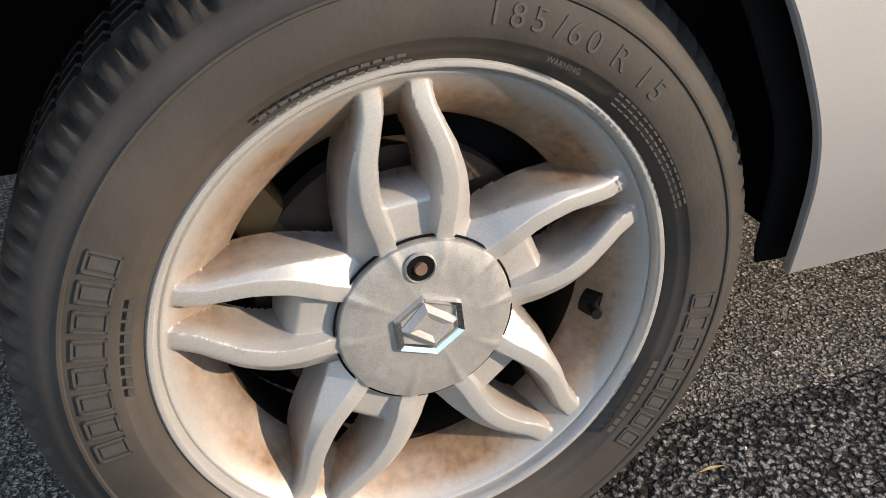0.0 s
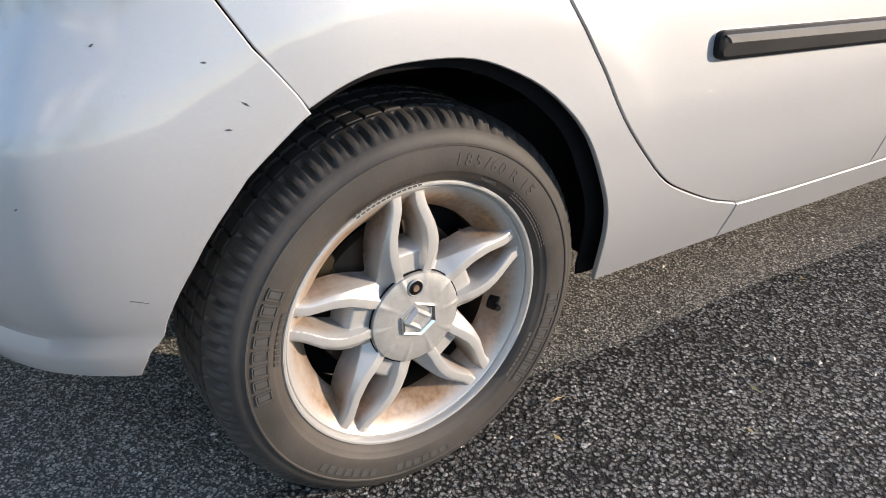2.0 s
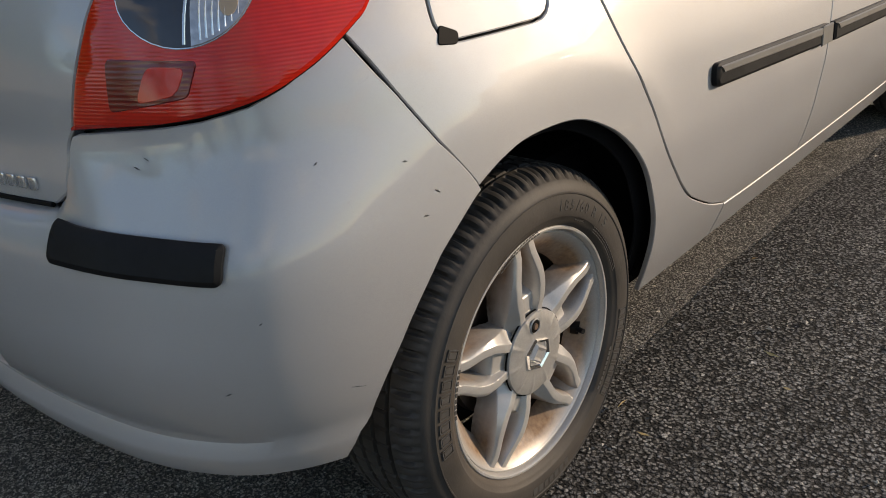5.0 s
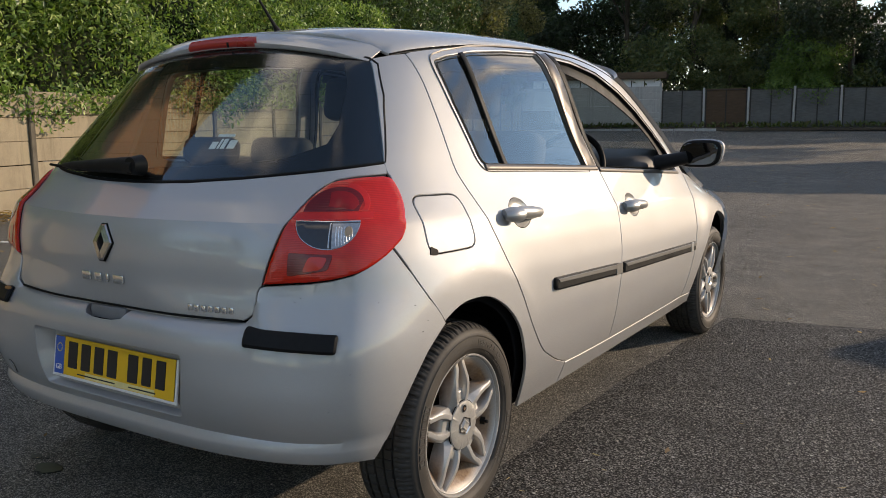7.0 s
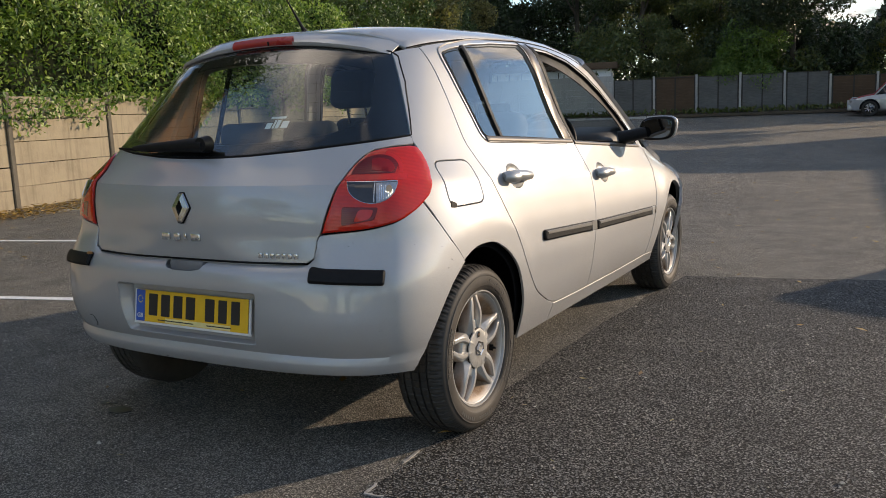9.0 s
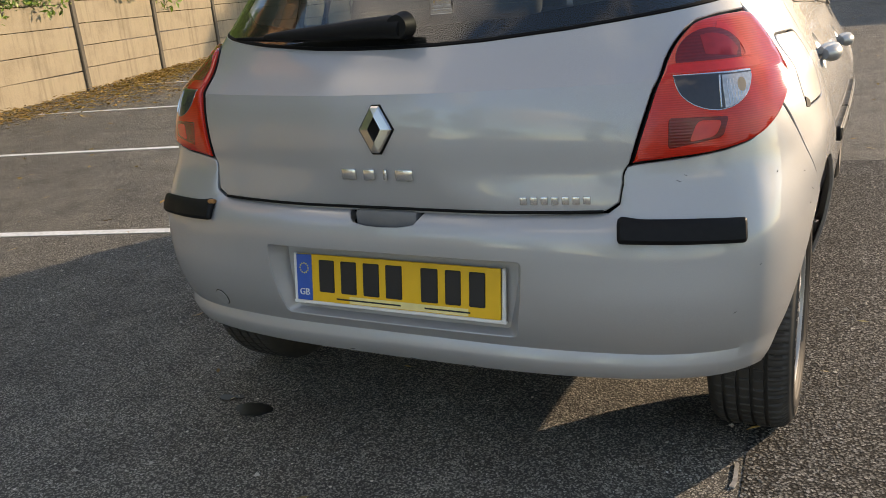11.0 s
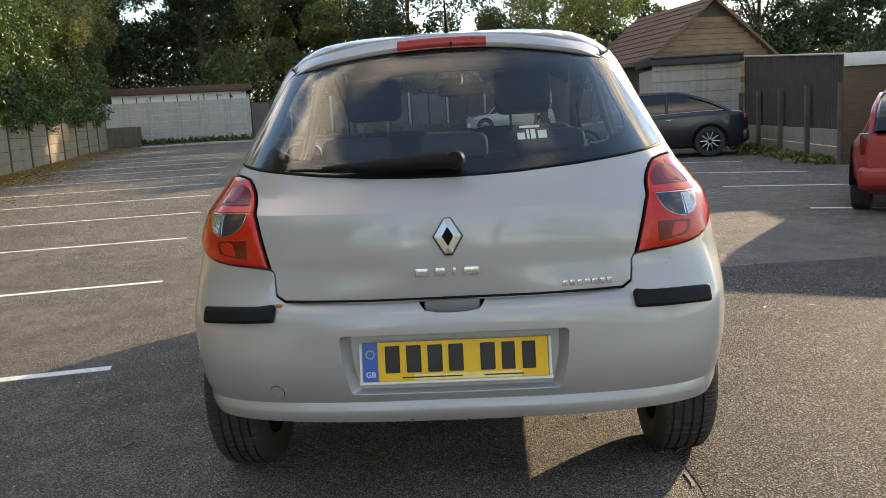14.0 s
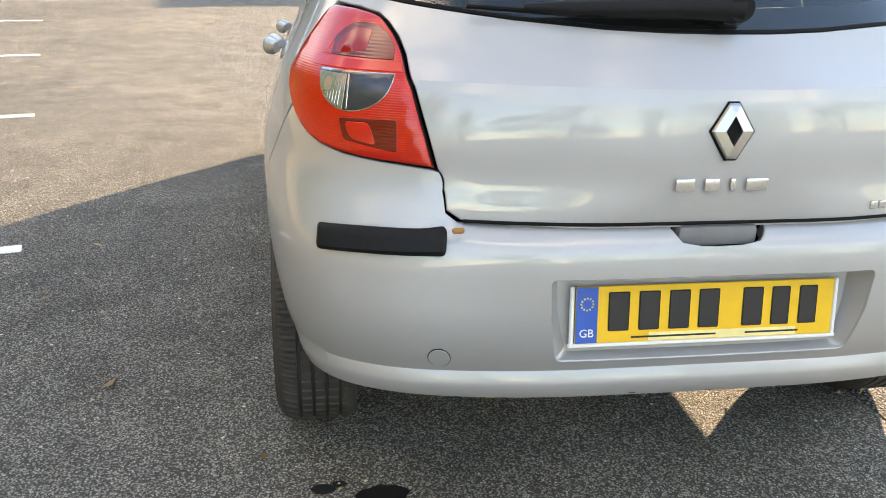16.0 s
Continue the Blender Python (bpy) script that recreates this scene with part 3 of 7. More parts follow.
def parking_lines():
    def strip(a, b, w=0.075):
        d = (Vector(b) - Vector(a)).normalized()
        n = Vector((-d.y, d.x)) * w / 2
        return [tuple(Vector(a) - n), tuple(Vector(b) - n), tuple(Vector(b) + n), tuple(Vector(a) + n)]

    for k in range(11):
        vk = 2.43 * k - .03 * (k > 3) * (k - 3)
        a, b = lot(0, vk), lot(-4.9, vk)
        flat_patch("parking_line", strip(b, a), LINE, 0.004, "worn white painted parking bay line", 0.2, 0.003)
    for a, b in (((3.34, 12.14), (5.36, 11.09)), ((3.49, 9.22), (5.3, 8.5)), ((3.6, 6.3), (5.3, 5.6)), ((3.3, 15.3), (5.3, 14.3))):
        flat_patch("parking_line", strip(a, b), LINE, 0.004, "worn white painted parking bay line", 0.2, 0.003)


parking_lines()

# ---- walls and fences ----


def concrete_wall(name, start, direction, bays, boards, label, mat, bay=1.93, high=0.305, post_over=0.06, base=None):
    """A wall of slotted posts with stacked boards; every board and post is a piece of it."""
    wall = empty(name, (0, 0, 0), label, "wall", kind="structure")
    rng = random.Random(len(name) + bays)
    ang = math.degrees(math.atan2(direction[1], direction[0]))
    hb = to_mesh("board", *bm_lists(box(0, 0, 0, bay - 0.09, 0.05, high - 0.008, 0.006, 1)), mat)
    total = boards * high
    pm = to_mesh("post", *bm_lists(box(0, 0, 0, 0.10, 0.11, total + post_over + 0.3, 0.012, 1)), POST if mat is CONCRETE else PALE)
    for k in range(bays + 1):
        x, y = start[0] + direction[0] * bay * k, start[1] + direction[1] * bay * k
        z = float(ground_z(x, y)) if base is None else base
        p = part("post", pm, parent=wall)
        p.matrix_world = pose(x, y, z + (total + post_over - 0.3) / 2, rng.uniform(-0.8, 0.8), rng.uniform(-0.6, 0.6), ang)
        if k == bays:
            break
        for j in range(boards):
            b = part("board", hb, parent=wall)
            b.matrix_world = pose(x + direction[0] * bay / 2 + rng.uniform(-.004, .004), y + direction[1] * bay / 2, z + 0.01 + high * (j + 0.5), 0, rng.uniform(-0.25, 0.25), ang)
    return wall


def bm_lists(bm):
    v = [tuple(q.co) for q in bm.verts]
    bm.verts.index_update()
    f = [tuple(q.index for q in p.verts) for p in bm.faces]
    bm.free()
    return v, f


ws = lot(-5.62, -12.27)
concrete_wall("wall_west", ws, (VX, VY), 22, 5, "buff concrete panel wall with slotted posts below a hedge", CONCRETE, 2.14)
concrete_wall("wall_north", (-17.45, 35.25), (0.966, 0.259), 3, 6, "pale grey concrete panel wall at the far end of the car park", PALE, 2.27, 0.30, 0.18, 0.88)


def panel_fence():
    fence = empty("fence_north", (0, 0, 0), "weathered wooden lap panel fence between concrete posts", "fence", kind="structure")
    x0, y0, d = -10.85, 37.03, (0.966, 0.259)
    ang = math.degrees(math.atan2(d[1], d[0]))
    rng = random.Random(8)
    bms, bats = [], []
    for j in range(12):
        bms.append(turned(box(0, 0, 0, 1.80, 0.014, 0.175, 0.0), pose(0, -0.01, -0.82 + 0.148 * j, 15, 0, 0)))
    for sx in (-0.88, 0.0, 0.88):
        bats.append(box(sx, -0.045, 0, 0.055, 0.03, 1.75, 0.004, 1))
    bats.append(box(0, -0.03, 0.885, 1.82, 0.07, 0.03, 0.004, 1))
    batten = to_mesh("batten", *bm_lists(merge(*bats)), DARKWOOD, False)
    footing = to_mesh("gravel_board", *bm_lists(box(0, 0, 0, 1.82, 0.04, 0.17, 0.006, 1)), PALE, False)
    grey = to_mesh("lap_panel", *bm_lists(merge(*bms)), GREYWOOD, False)
    brown = grey.copy()
    brown.materials.clear()
    brown.materials.append(BROWNWOOD)
    pm = to_mesh("post", *bm_lists(box(0, 0, 0, 0.10, 0.10, 2.2, 0.01, 1)), PALE)
    for k in range(12):
        x, y = x0 + d[0] * 1.93 * k, y0 + d[1] * 1.93 * k
        p = part("post", pm, parent=fence)
        p.matrix_world = pose(x, y, 1.48 - (0.25 if k > 4 else 0), rng.uniform(-1, 1), rng.uniform(-1, 1), ang)
        q = part("lap_panel", brown if k == 1 or k > 4 else grey, parent=fence)
        for nm, me, dz in (("batten", batten, 0.0), ("gravel_board", footing, -0.95)):
            part(nm, me, parent=fence).matrix_world = pose(x + d[0] * 0.965, y + d[1] * 0.965, 1.58 + dz - (0.25 if k > 4 else 0), 0, 0, ang)
        q.matrix_world = pose(x + d[0] * 0.965, y + d[1] * 0.965, 1.58 + rng.uniform(-0.05, 0.05) - (0.25 if k > 4 else 0), 0, rng.uniform(-1, 1), ang)


DARKWOOD = m_wood("dark_batten", (0.03, 0.027, 0.024), (0.07, 0.062, 0.055), (1, 1, 16))
GREYWOOD = m_wood("grey_wood", (0.085, 0.085, 0.080), (0.22, 0.22, 0.21), (1, 1, 16))
BROWNWOOD = m_wood("brown_wood", (0.07, 0.045, 0.028), (0.16, 0.10, 0.06), (1, 1, 16))
panel_fence()

# ---- the car's outer form: plan outlines stacked by height ----
YC = 0.9
HALF = pchip([.12, .20, .25, .30, .36, .45, .58, .70, .80, .868, .888, .90, .96, 1.04, 1.12, 1.22, 1.32, 1.375, 1.41, 1.44, 1.46, 1.472, 1.482, 1.487],
             [.72, .765, .785, .805, .824, .842, .853, .850, .837, .8205, .815, .8085, .777, .7395, .705, .6655, .6255, .599, .565, .520, .470, .400, .270, .0])
FOLD = .9125
BELOW_FOLD = pchip([.15, .25, .50, .655, .70, .79, .88, .9125, .95], [-.435, -.485, -.545, -.565, -.570, -.573, -.564, -.5550, -.543])
ABOVE_FOLD = pchip([.88, .9125, .93, .96, 1.005, 1.10, 1.20, 1.30, 1.395, 1.44, 1.487], [-.588, -.5550, -.536, -.503, -.460, -.375, -.283, -.185, -.088, -.06, -.04])


def REAR_BODY(z):
    z = np.asarray(z, float)
    return np.where(z < FOLD, BELOW_FOLD(z), ABOVE_FOLD(z))



REAR_BUMPER = pchip([.20, .27, .30, .325, .345, .358, .372, .40, .45, .52, .58, .62, .645, .658, .668, .90],
                    [-.455, -.530, -.557, -.574, -.582, -.582, -.571, -.584, -.598, -.605, -.606, -.602, -.591, -.577, -.555, -.540])
FRONT = pchip([.12, .20, .30, .50, .60, .68, .74, .80, .86, .92, .98, 1.10, 1.25, 1.40, 1.487], [3.20, 3.30, 3.36, 3.38, 3.36, 3.28, 3.12, 2.94, 2.80, 2.69, 2.61, 2.46, 2.22, 1.89, 1.50])
ROOFLINE = pchip([-.3, -.08, .136, .57, .90, 1.30, 1.64, 2.0, 2.6], [1.385, 1.43, 1.459, 1.480, 1.487, 1.478, 1.447, 1.39, 1.25])
PEXP = pchip([.5, .64, .76, .95, 1.06, 1.2, 1.36], [4.6, 4.3, 2.85, 2.8, 3.0, 3.4, 4.3])
QEXP = pchip([.5, .8, 1.05, 1.4], [10.2, 9.2, 7.0, 6.0])


def lean(y, z):
    """How far the section at y sits below the tallest one: the belt and the roof fall away."""
    belt = smooth01(.45, .75, z) * (1 - smooth01(1.08, 1.36, z))
    roof = smooth01(1.08, 1.36, z)
    return belt * 0.055 * y + roof * (1.487 - ROOFLINE(y))


def width(y, z):
    return HALF(z + lean(y, z)) * (1 - 0.012 * (np.asarray(y) - 1.2) ** 2 / 1.4**2)


def flare(y, z):
    """The wings swell softly round the wheel arches."""
    y, z = np.asarray(y, float), np.asarray(z, float)
    r0, r1 = np.hypot(y + .02, z - .30), np.hypot(y - 2.575, z - .30)

    def shoulder(r):
        return np.where(r < .455, 1 - .25 * np.clip((.455 - r) / .09, 0, 1), np.clip(1 - (r - .455) / .15, 0, 1) ** 2)

    rear = shoulder(r0) * smooth01(-.33, -.10, y) * (1 - smooth01(.20, .42, y))
    fore = shoulder(r1) * smooth01(2.14, 2.32, y) * (1 - smooth01(2.85, 3.05, y))
    return .0105 * (rear + fore) * smooth01(.27, .45, z)


def side_x(y, z, rear=REAR_BODY):
    y, z = np.asarray(y, float), np.asarray(z, float)
    back = np.clip((YC - y) / (YC - rear(z)), 0, 1)
    fore = np.clip((y - YC) / (FRONT(z) - YC), 0, 1)
    f = np.where(y < YC, (1 - back ** QEXP(z)) ** (1 / PEXP(z)), (1 - fore**8.0) ** (1 / 3.2))
    return width(y, z) * f + flare(y, z)


def top_z(x, y, lo=1.15, hi=1.487):
    x, y = np.abs(np.asarray(x, float)), np.asarray(y, float)
    a, b = np.full_like(x, lo), np.full_like(x, hi)
    for _ in range(40):
        m = (a + b) / 2
        out = side_x(y, m) > x
        a, b = np.where(out, m, a), np.where(out, b, m)
    return (a + b) / 2


_a = np.linspace(0, math.pi / 2, 4000)
_x = HALF(.62) * np.sin(_a) ** (2 / 3.9)
_y = YC - (YC - REAR_BUMPER(.62)) * np.cos(_a) ** (2 / 9.0)
ARC = np.concatenate([[0], np.cumsum(np.hypot(np.diff(_x), np.diff(_y)))])
ARC_A = _a


def bow(s, z):
    """How far the rear curves forward between its middle and its corners."""
    s = np.abs(s)
    return .024 * smooth01(.18, .52, s) * (1 - smooth01(.64, .84, s)) * (.35 + .65 * smooth01(.45, .62, z)) * (1 - smooth01(.93, 1.05, z))


def rear_point(q, rear=REAR_BODY):
    """Chart of the rear: (arc length from the middle, height)."""
    s, z = q[:, 0], q[:, 1]
    a = np.interp(np.abs(s), ARC, ARC_A)
    y = YC - (YC - rear(z)) * np.cos(a) ** (2 / QEXP(z))
    x = np.sign(s) * width(y, z) * np.sin(a) ** (2 / PEXP(z))
    return np.stack([x, y + bow(s, z), z], 1)


def arc_of_y(y, z, rear=REAR_BODY):
    c = np.clip((YC - y) / (YC - float(rear(z))), 0, 1) ** (float(QEXP(z)) / 2)
    return float(np.interp(math.acos(min(1, c)), ARC_A, ARC))


def arc_of_x(x, z, rear=REAR_BODY):
    lo, hi = 0.0, float(ARC[-1])
    for _ in range(40):
        m = (lo + hi) / 2
        if rear_point(np.array([[m, z]]), rear)[0, 0] < abs(x):
            lo = m
        else:
            hi = m
    return math.copysign((lo + hi) / 2, x)


def side_point(q):
    """Chart of the right side: (y, height)."""
    return np.stack([side_x(q[:, 0], q[:, 1]), q[:, 0], q[:, 1]], 1)


def top_point(q):
    """Chart of the roof: (x, y)."""
    return np.stack([q[:, 0], q[:, 1], top_z(q[:, 0], q[:, 1])], 1)


REAR_WING = pchip([.20, .27, .30, .325, .345, .358, .372, .40, .45, .52, .58, .62, .66, .72, .78, .86, .95],
                  [-.455, -.530, -.557, -.574, -.582, -.582, -.571, -.584, -.598, -.605, -.606, -.601, -.584, -.5745, -.574, -.565, -.525])


def bumper_point(q):
    """Chart of the rear bumper: a ledge in the middle, smooth wings at the corners."""
    k = smooth01(.40, .56, np.abs(q[:, 0]))
    z = q[:, 1]
    y_end = (1 - k) * REAR_BUMPER(z) + k * REAR_WING(z)
    a = np.interp(np.abs(q[:, 0]), ARC, ARC_A)
    y = YC - (YC - y_end) * np.cos(a) ** (2 / QEXP(z))
    x = np.sign(q[:, 0]) * (width(y, z) * np.sin(a) ** (2 / PEXP(z)) + flare(y, z))
    return np.stack([x, y + bow(q[:, 0], z), z], 1)


def front_point(q):
    """Chart of the front: (arc length from the middle, height)."""
    a, z = np.interp(np.abs(q[:, 0]), ARC, ARC_A), q[:, 1]
    y = YC + (FRONT(z) - YC) * np.cos(a) ** (2 / 8.0)
    x = np.sign(q[:, 0]) * width(y, z) * np.sin(a) ** (2 / 3.2)
    return np.stack([x, y, z], 1)


def both(right):
    """A closed outline from the points of its right half, from the middle below to the middle above."""
    return right + [(-a, b) for a, b in reversed(right) if abs(a) > 1e-6]

# ---- the silver hatchback ----
car = empty("car", (0, 0, 0), "silver five-door hatchback parked on tarmac, slightly dusty with small scratches", "car")

DOOR_SEAM = [(.085, 1.357), (.090, 1.27), (.080, 1.16), (.070, 1.08), (.065, 1.03), (.072, .99), (.112, .89), (.145, .81), (.182, .735), (.228, .665),
             (.256, .625), (.306, .55), (.372, .478), (.435, .42), (.505, .381), (.58, .347), (.648, .324)]
SEAM_C = curved(DOOR_SEAM, 4)
B_SEAM = curved([(1.072, .309), (1.072, .463), (1.082, .593), (1.102, .719), (1.119, .82), (1.114, .90), (1.098, .972)], 4)
ROOF_EDGE = pchip([-.06, .0, .05, .10, .25, .50, .80, 1.0, 1.2, 1.40, 1.64, 1.85, 2.05, 2.25, 2.42], [1.335, 1.346, 1.357, 1.367, 1.387, 1.410, 1.421, 1.424, 1.417, 1.390, 1.330, 1.245, 1.135, 1.01, .90])


def lining(name, poly, fn, parent, holes=(), inward=0.03, res=0.06):
    part(name, panel(shrink(resample(poly, .02), .016), fn, res, 0.0, 0.004, holes, -inward, False, 0.002), VOID, parent)


def quarter_panel():
    arch = curved([(.36, .236), (.343, .30), (.325, .37), (.30, .43), (.241, .532), (.17, .605), (.094, .65), (.026, .672), (-.064, .675), (-.12, .662), (-.166, .640)], 4)
    up = [(-.218, .711), (-.257, .778), (-.297, .852), (-.277, .868), (-.253, .897), (-.226, .933), (-.200, .980), (-.188, 1.015), (-.190, 1.03),
          (-.182, 1.054), (-.139, 1.13), (-.085, 1.226), (-.034, 1.325), (-.026, 1.338), (.0, 1.344), (.04, 1.352)]
    poly = SEAM_C + [(.66, .318), (.66, .238)] + arch + up
    flap = rounded([(-.172, .966), (.022, .960), (.026, .814), (-.188, .816)], [.036, .042, .044, .036])
    for side, tool in (("right", lambda d: d), ("left", mirrored)):
        holes = [flap] if side == "right" else []
        q = part("quarter_panel", tool(panel(poly, side_point, .016, .0010, .009, holes)), PAINT, car)
        lining("lining", poly, (lambda s: (lambda c: side_point(c) * [s, 1, 1]))(1 if side == "right" else -1), car) if side == "right" else None
        if side == "right":
            part("fuel_flap", panel(flap, side_point, .02, .0022, .012), PAINT, q, "silver fuel flap with a chipped lower corner")
            part("gap_backing", panel(shrink(resample(flap, .02), .006), side_point, .04, 0, .002, (), -.012), SEAL, q)
            part("finger_notch", panel(rounded([(-.178, .838), (-.152, .826), (-.158, .812), (-.188, .816)], .006), side_point, .01, 0, .004, (), .0015, False, .001), SEAL, q)
    return poly


quarter_panel()


def doors():
    top_r = [(y, float(ROOF_EDGE(y)) - .004) for y in np.linspace(.968, .11, 14)]
    rear = SEAM_C + [(.80, .314)] + B_SEAM + [(1.03, 1.2)] + top_r
    hole_r = rounded([(.212, 1.026), (.203, 1.10), (.185, 1.208), (.176, 1.30), (.176, 1.338), (.253, 1.357), (.411, 1.380), (.62, 1.396), (.885, 1.405), (.93, 1.25), (.992, .982), (.6, 1.006)],
                     [.05, 0, 0, .01, .025, 0, 0, 0, .01, 0, .004, 0])
    front_edge = curved([(2.24, .895), (2.195, .80), (2.155, .72), (2.10, .55), (2.06, .40), (2.03, .303)], 4)
    top_f = [(y, float(ROOF_EDGE(y)) - .004) for y in np.linspace(2.25, .972, 26)]
    front = [(1.034, 1.2)] + list(reversed(B_SEAM)) + list(reversed(front_edge)) + top_f
    hole_f = rounded([(1.112, .972), (1.058, 1.20), (1.02, 1.388), (1.16, 1.380), (1.38, 1.342), (1.60, 1.275), (1.78, 1.200), (1.95, 1.10), (2.06, 1.01), (2.10, .916), (1.5, .952)], [.004, 0, .01, 0, 0, 0, 0, 0, .01, .01, 0])
    for tool in (lambda d: d, mirrored):
        right = tool is not mirrored
        def cup_hole(y, z):
            return [(y + .0615 * math.cos(w) - .004, z + .0435 * math.sin(w)) for w in np.linspace(0, 2 * math.pi, 28)[:-1]]
        dr = part("rear_door", tool(panel(rear, side_point, .016, .0018, .02, [hole_r, cup_hole(.325, .878)])), PAINT, car)
        df = part("front_door", tool(panel(front, side_point, .025, .0018, .02, [hole_f, cup_hole(1.30, .818)])), PAINT, car)
        # window trims and panes
        big = shrink(resample(hole_r, .02), -.004)
        part("window_trim", tool(panel(big, side_point, .03, 0, .006, [shrink(resample(hole_r, .02), .016)], .0035, False, .002)), TRIM, dr, "bronze-grey window surround")
        part("window_pane", tool(panel(hole_r, side_point, .05, 0, .003, (), -.006)), PRIVACY, dr, "side window pane reflecting the sky")
        bar = [(.346, 1.012), (.372, 1.010), (.352, 1.375), (.326, 1.371)]
        part("window_divider", tool(panel(bar, side_point, .03, 0, .006, (), .003, False, .003)), BLACK, dr)
        pil = [(.985, .985), (1.082, .977), (1.025, 1.2), (.972, 1.408), (.90, 1.404), (.94, 1.2)]
        part("pillar_cover", tool(panel(pil, side_point, .04, 0, .006, (), .0028, False, .003)), BRONZE, dr, "dark satin pillar cover")
        pil2 = [(1.092, .976), (1.125, .972), (1.075, 1.19), (1.03, 1.40), (.982, 1.412), (1.036, 1.2)]
        part("pillar_cover", tool(panel(pil2, side_point, .04, 0, .006, (), .0028, False, .003)), BLACK, df)
        fb = shrink(resample(hole_f, .02), -.004)
        part("window_trim", tool(panel(fb, side_point, .03, 0, .02, [shrink(resample(hole_f, .02), .009)], .0032, False, .002)), BLACK, df, "black window frame of the lowered window")
        channel = curved([(1.03, 1.386), (1.16, 1.380), (1.38, 1.342), (1.60, 1.275), (1.78, 1.200), (1.95, 1.10), (2.06, 1.01)], 4) + [(2.10, .916), (2.0, .926)]
        channel += curved([(1.985, .96), (1.965, 1.03), (1.82, 1.132), (1.55, 1.230), (1.28, 1.304), (1.05, 1.348)], 4)
        part("window_channel", tool(panel(channel, side_point, .02, 0, .004, (), -.013, False, .002)), BLACK, df)
        belt = [(.225, 1.012), (1.08, .966), (1.08, .983), (.225, 1.030)]
        part("belt_strip", tool(panel(belt, side_point, .03, 0, .006, (), .006, False, .004)), TRIM, dr)
        belt = [(1.10, .960), (2.13, .893), (2.13, .909), (1.10, .976)]
        part("belt_strip", tool(panel(belt, side_point, .03, 0, .006, (), .006, False, .004)), TRIM, df)
        # side mouldings: pale upper face over a black lower one
        for par, (y0, y1), (a0, a1), tip in ((dr, (.475, 1.055), (.632, .598), True), (df, (1.085, 2.06), (.595, .553), False)):
            hgt = .021
            lo = [(y0, a0 - hgt), (y1, a1 - hgt), (y1, a1 + hgt), (y0, a0 + hgt)]
            m = part("side_moulding", tool(panel(rounded(lo, .016 if tip else .005), side_point, .02, 0, .014, (), .014, False, .006)), BLACK, par)
            up_m = [(y0 + .02, a0 + .002), (y1, a1 + .001), (y1, a1 + hgt - .003), (y0 + .008, a0 + hgt - .005)]
            part("moulding_top", tool(panel(up_m, side_point, .02, 0, .003, (), .0165, False, .002)), MOULD, m)
            cl = (y1 - .09, y1 - .05) if not tip else (y1 - .065, y1)
            zz = a1 + (.002 if tip else .004)
            part("clip", tool(panel([(cl[0], zz - hgt), (cl[1], zz - hgt), (cl[1], zz + hgt), (cl[0], zz + hgt)], side_point, .02, 0, .003, (), .0172, False, .002)), SATIN if not tip else MOULD, m)
        # handles: a dished cup and a bowed grip
        for par, y, z in ((dr, .325, .878), (df, 1.30, .818)):
            cup = [(y + .062 * math.cos(w) - .004, z + .044 * math.sin(w)) for w in np.linspace(0, 2 * math.pi, 28)[:-1]]
            c = panel(cup, side_point, .012, 0, .001, (), .0008, False, .001)
            v = np.array(c[0])
            d = 1 - ((v[:, 1] - y + .004) / .062) ** 2 - ((v[:, 2] - z) / .044) ** 2
            v[:, 0] -= .016 * np.clip(d, 0, 1) ** .7
            cu = part("handle_cup", tool((v, c[1])), SATIN, par, "dished recess behind the door handle")
            x = float(side_x(y, z))
            pts = [(y + t * .118, z + .002 - .010 * t) for t in np.linspace(-1, 1, 17)]
            tv, tf = tube([(float(side_x(a, b)) + .012 + .020 * (1 - abs(t) ** 2.6), a, b) for (a, b), t in zip(pts, np.linspace(-1, 1, 17))],
                          [.009 + .0095 * (1 - abs(t) ** 5) - (.002 if t > 0.3 else 0) for t in np.linspace(-1, 1, 17)], 12, True, 1.05)
            tv = [(p[0] - .004, p[1], p[2]) for p in tv]
            part("door_handle", tool((np.array(tv), tf)), SATIN, par, "silver painted pull handle", True, 60)
            kv, kf = tube([(x + .014, y - .125, z + .003), (x + .026, y - .112, z + .003), (x + .031, y - .085, z + .002), (x + .0325, y - .062, z + .0015)], [.012, .0185, .0195, .0195], 12, True, 1.05)
            part("handle_cap", tool((np.array(kv), kf)), SATIN, par, "", True, 60)
    return rear, front


BRONZE = m_plain("pillar_satin", (0.075, 0.058, 0.046), 0.35, 0.3)
MOULD = m_plain("pale_moulding", (0.13, 0.127, 0.12), 0.5, 0.2)
rear_door_poly, front_door_poly = doors()


def lower_side():
    sill = [(.662, .238), (2.24, .238), (2.21, .290), (2.03, .300), (1.6, .301), (1.06, .306), (.80, .311), (.662, .317)]
    arch = [(2.575 + .372 * math.cos(w), .298 + .372 * math.sin(w)) for w in np.linspace(math.pi * 1.05, -.05, 22)]
    wing = [(2.032, .30), (2.21, .288)] + arch + [(3.05, .30), (3.2, .32), (3.24, .45), (3.22, .58), (3.12, .68), (2.95, .755), (2.7, .812), (2.45, .86), (2.245, .895)] + \
        curved([(2.245, .894), (2.20, .80), (2.16, .72), (2.105, .55), (2.065, .40), (2.034, .303)], 4)[1:-1]
    for tool in (lambda d: d, mirrored):
        part("sill", tool(panel(sill, side_point, .03, .0005, .03)), PAINT, car)
        part("front_wing", tool(panel(wing, side_point, .03, .0018, .02)), PAINT, car)


lower_side()


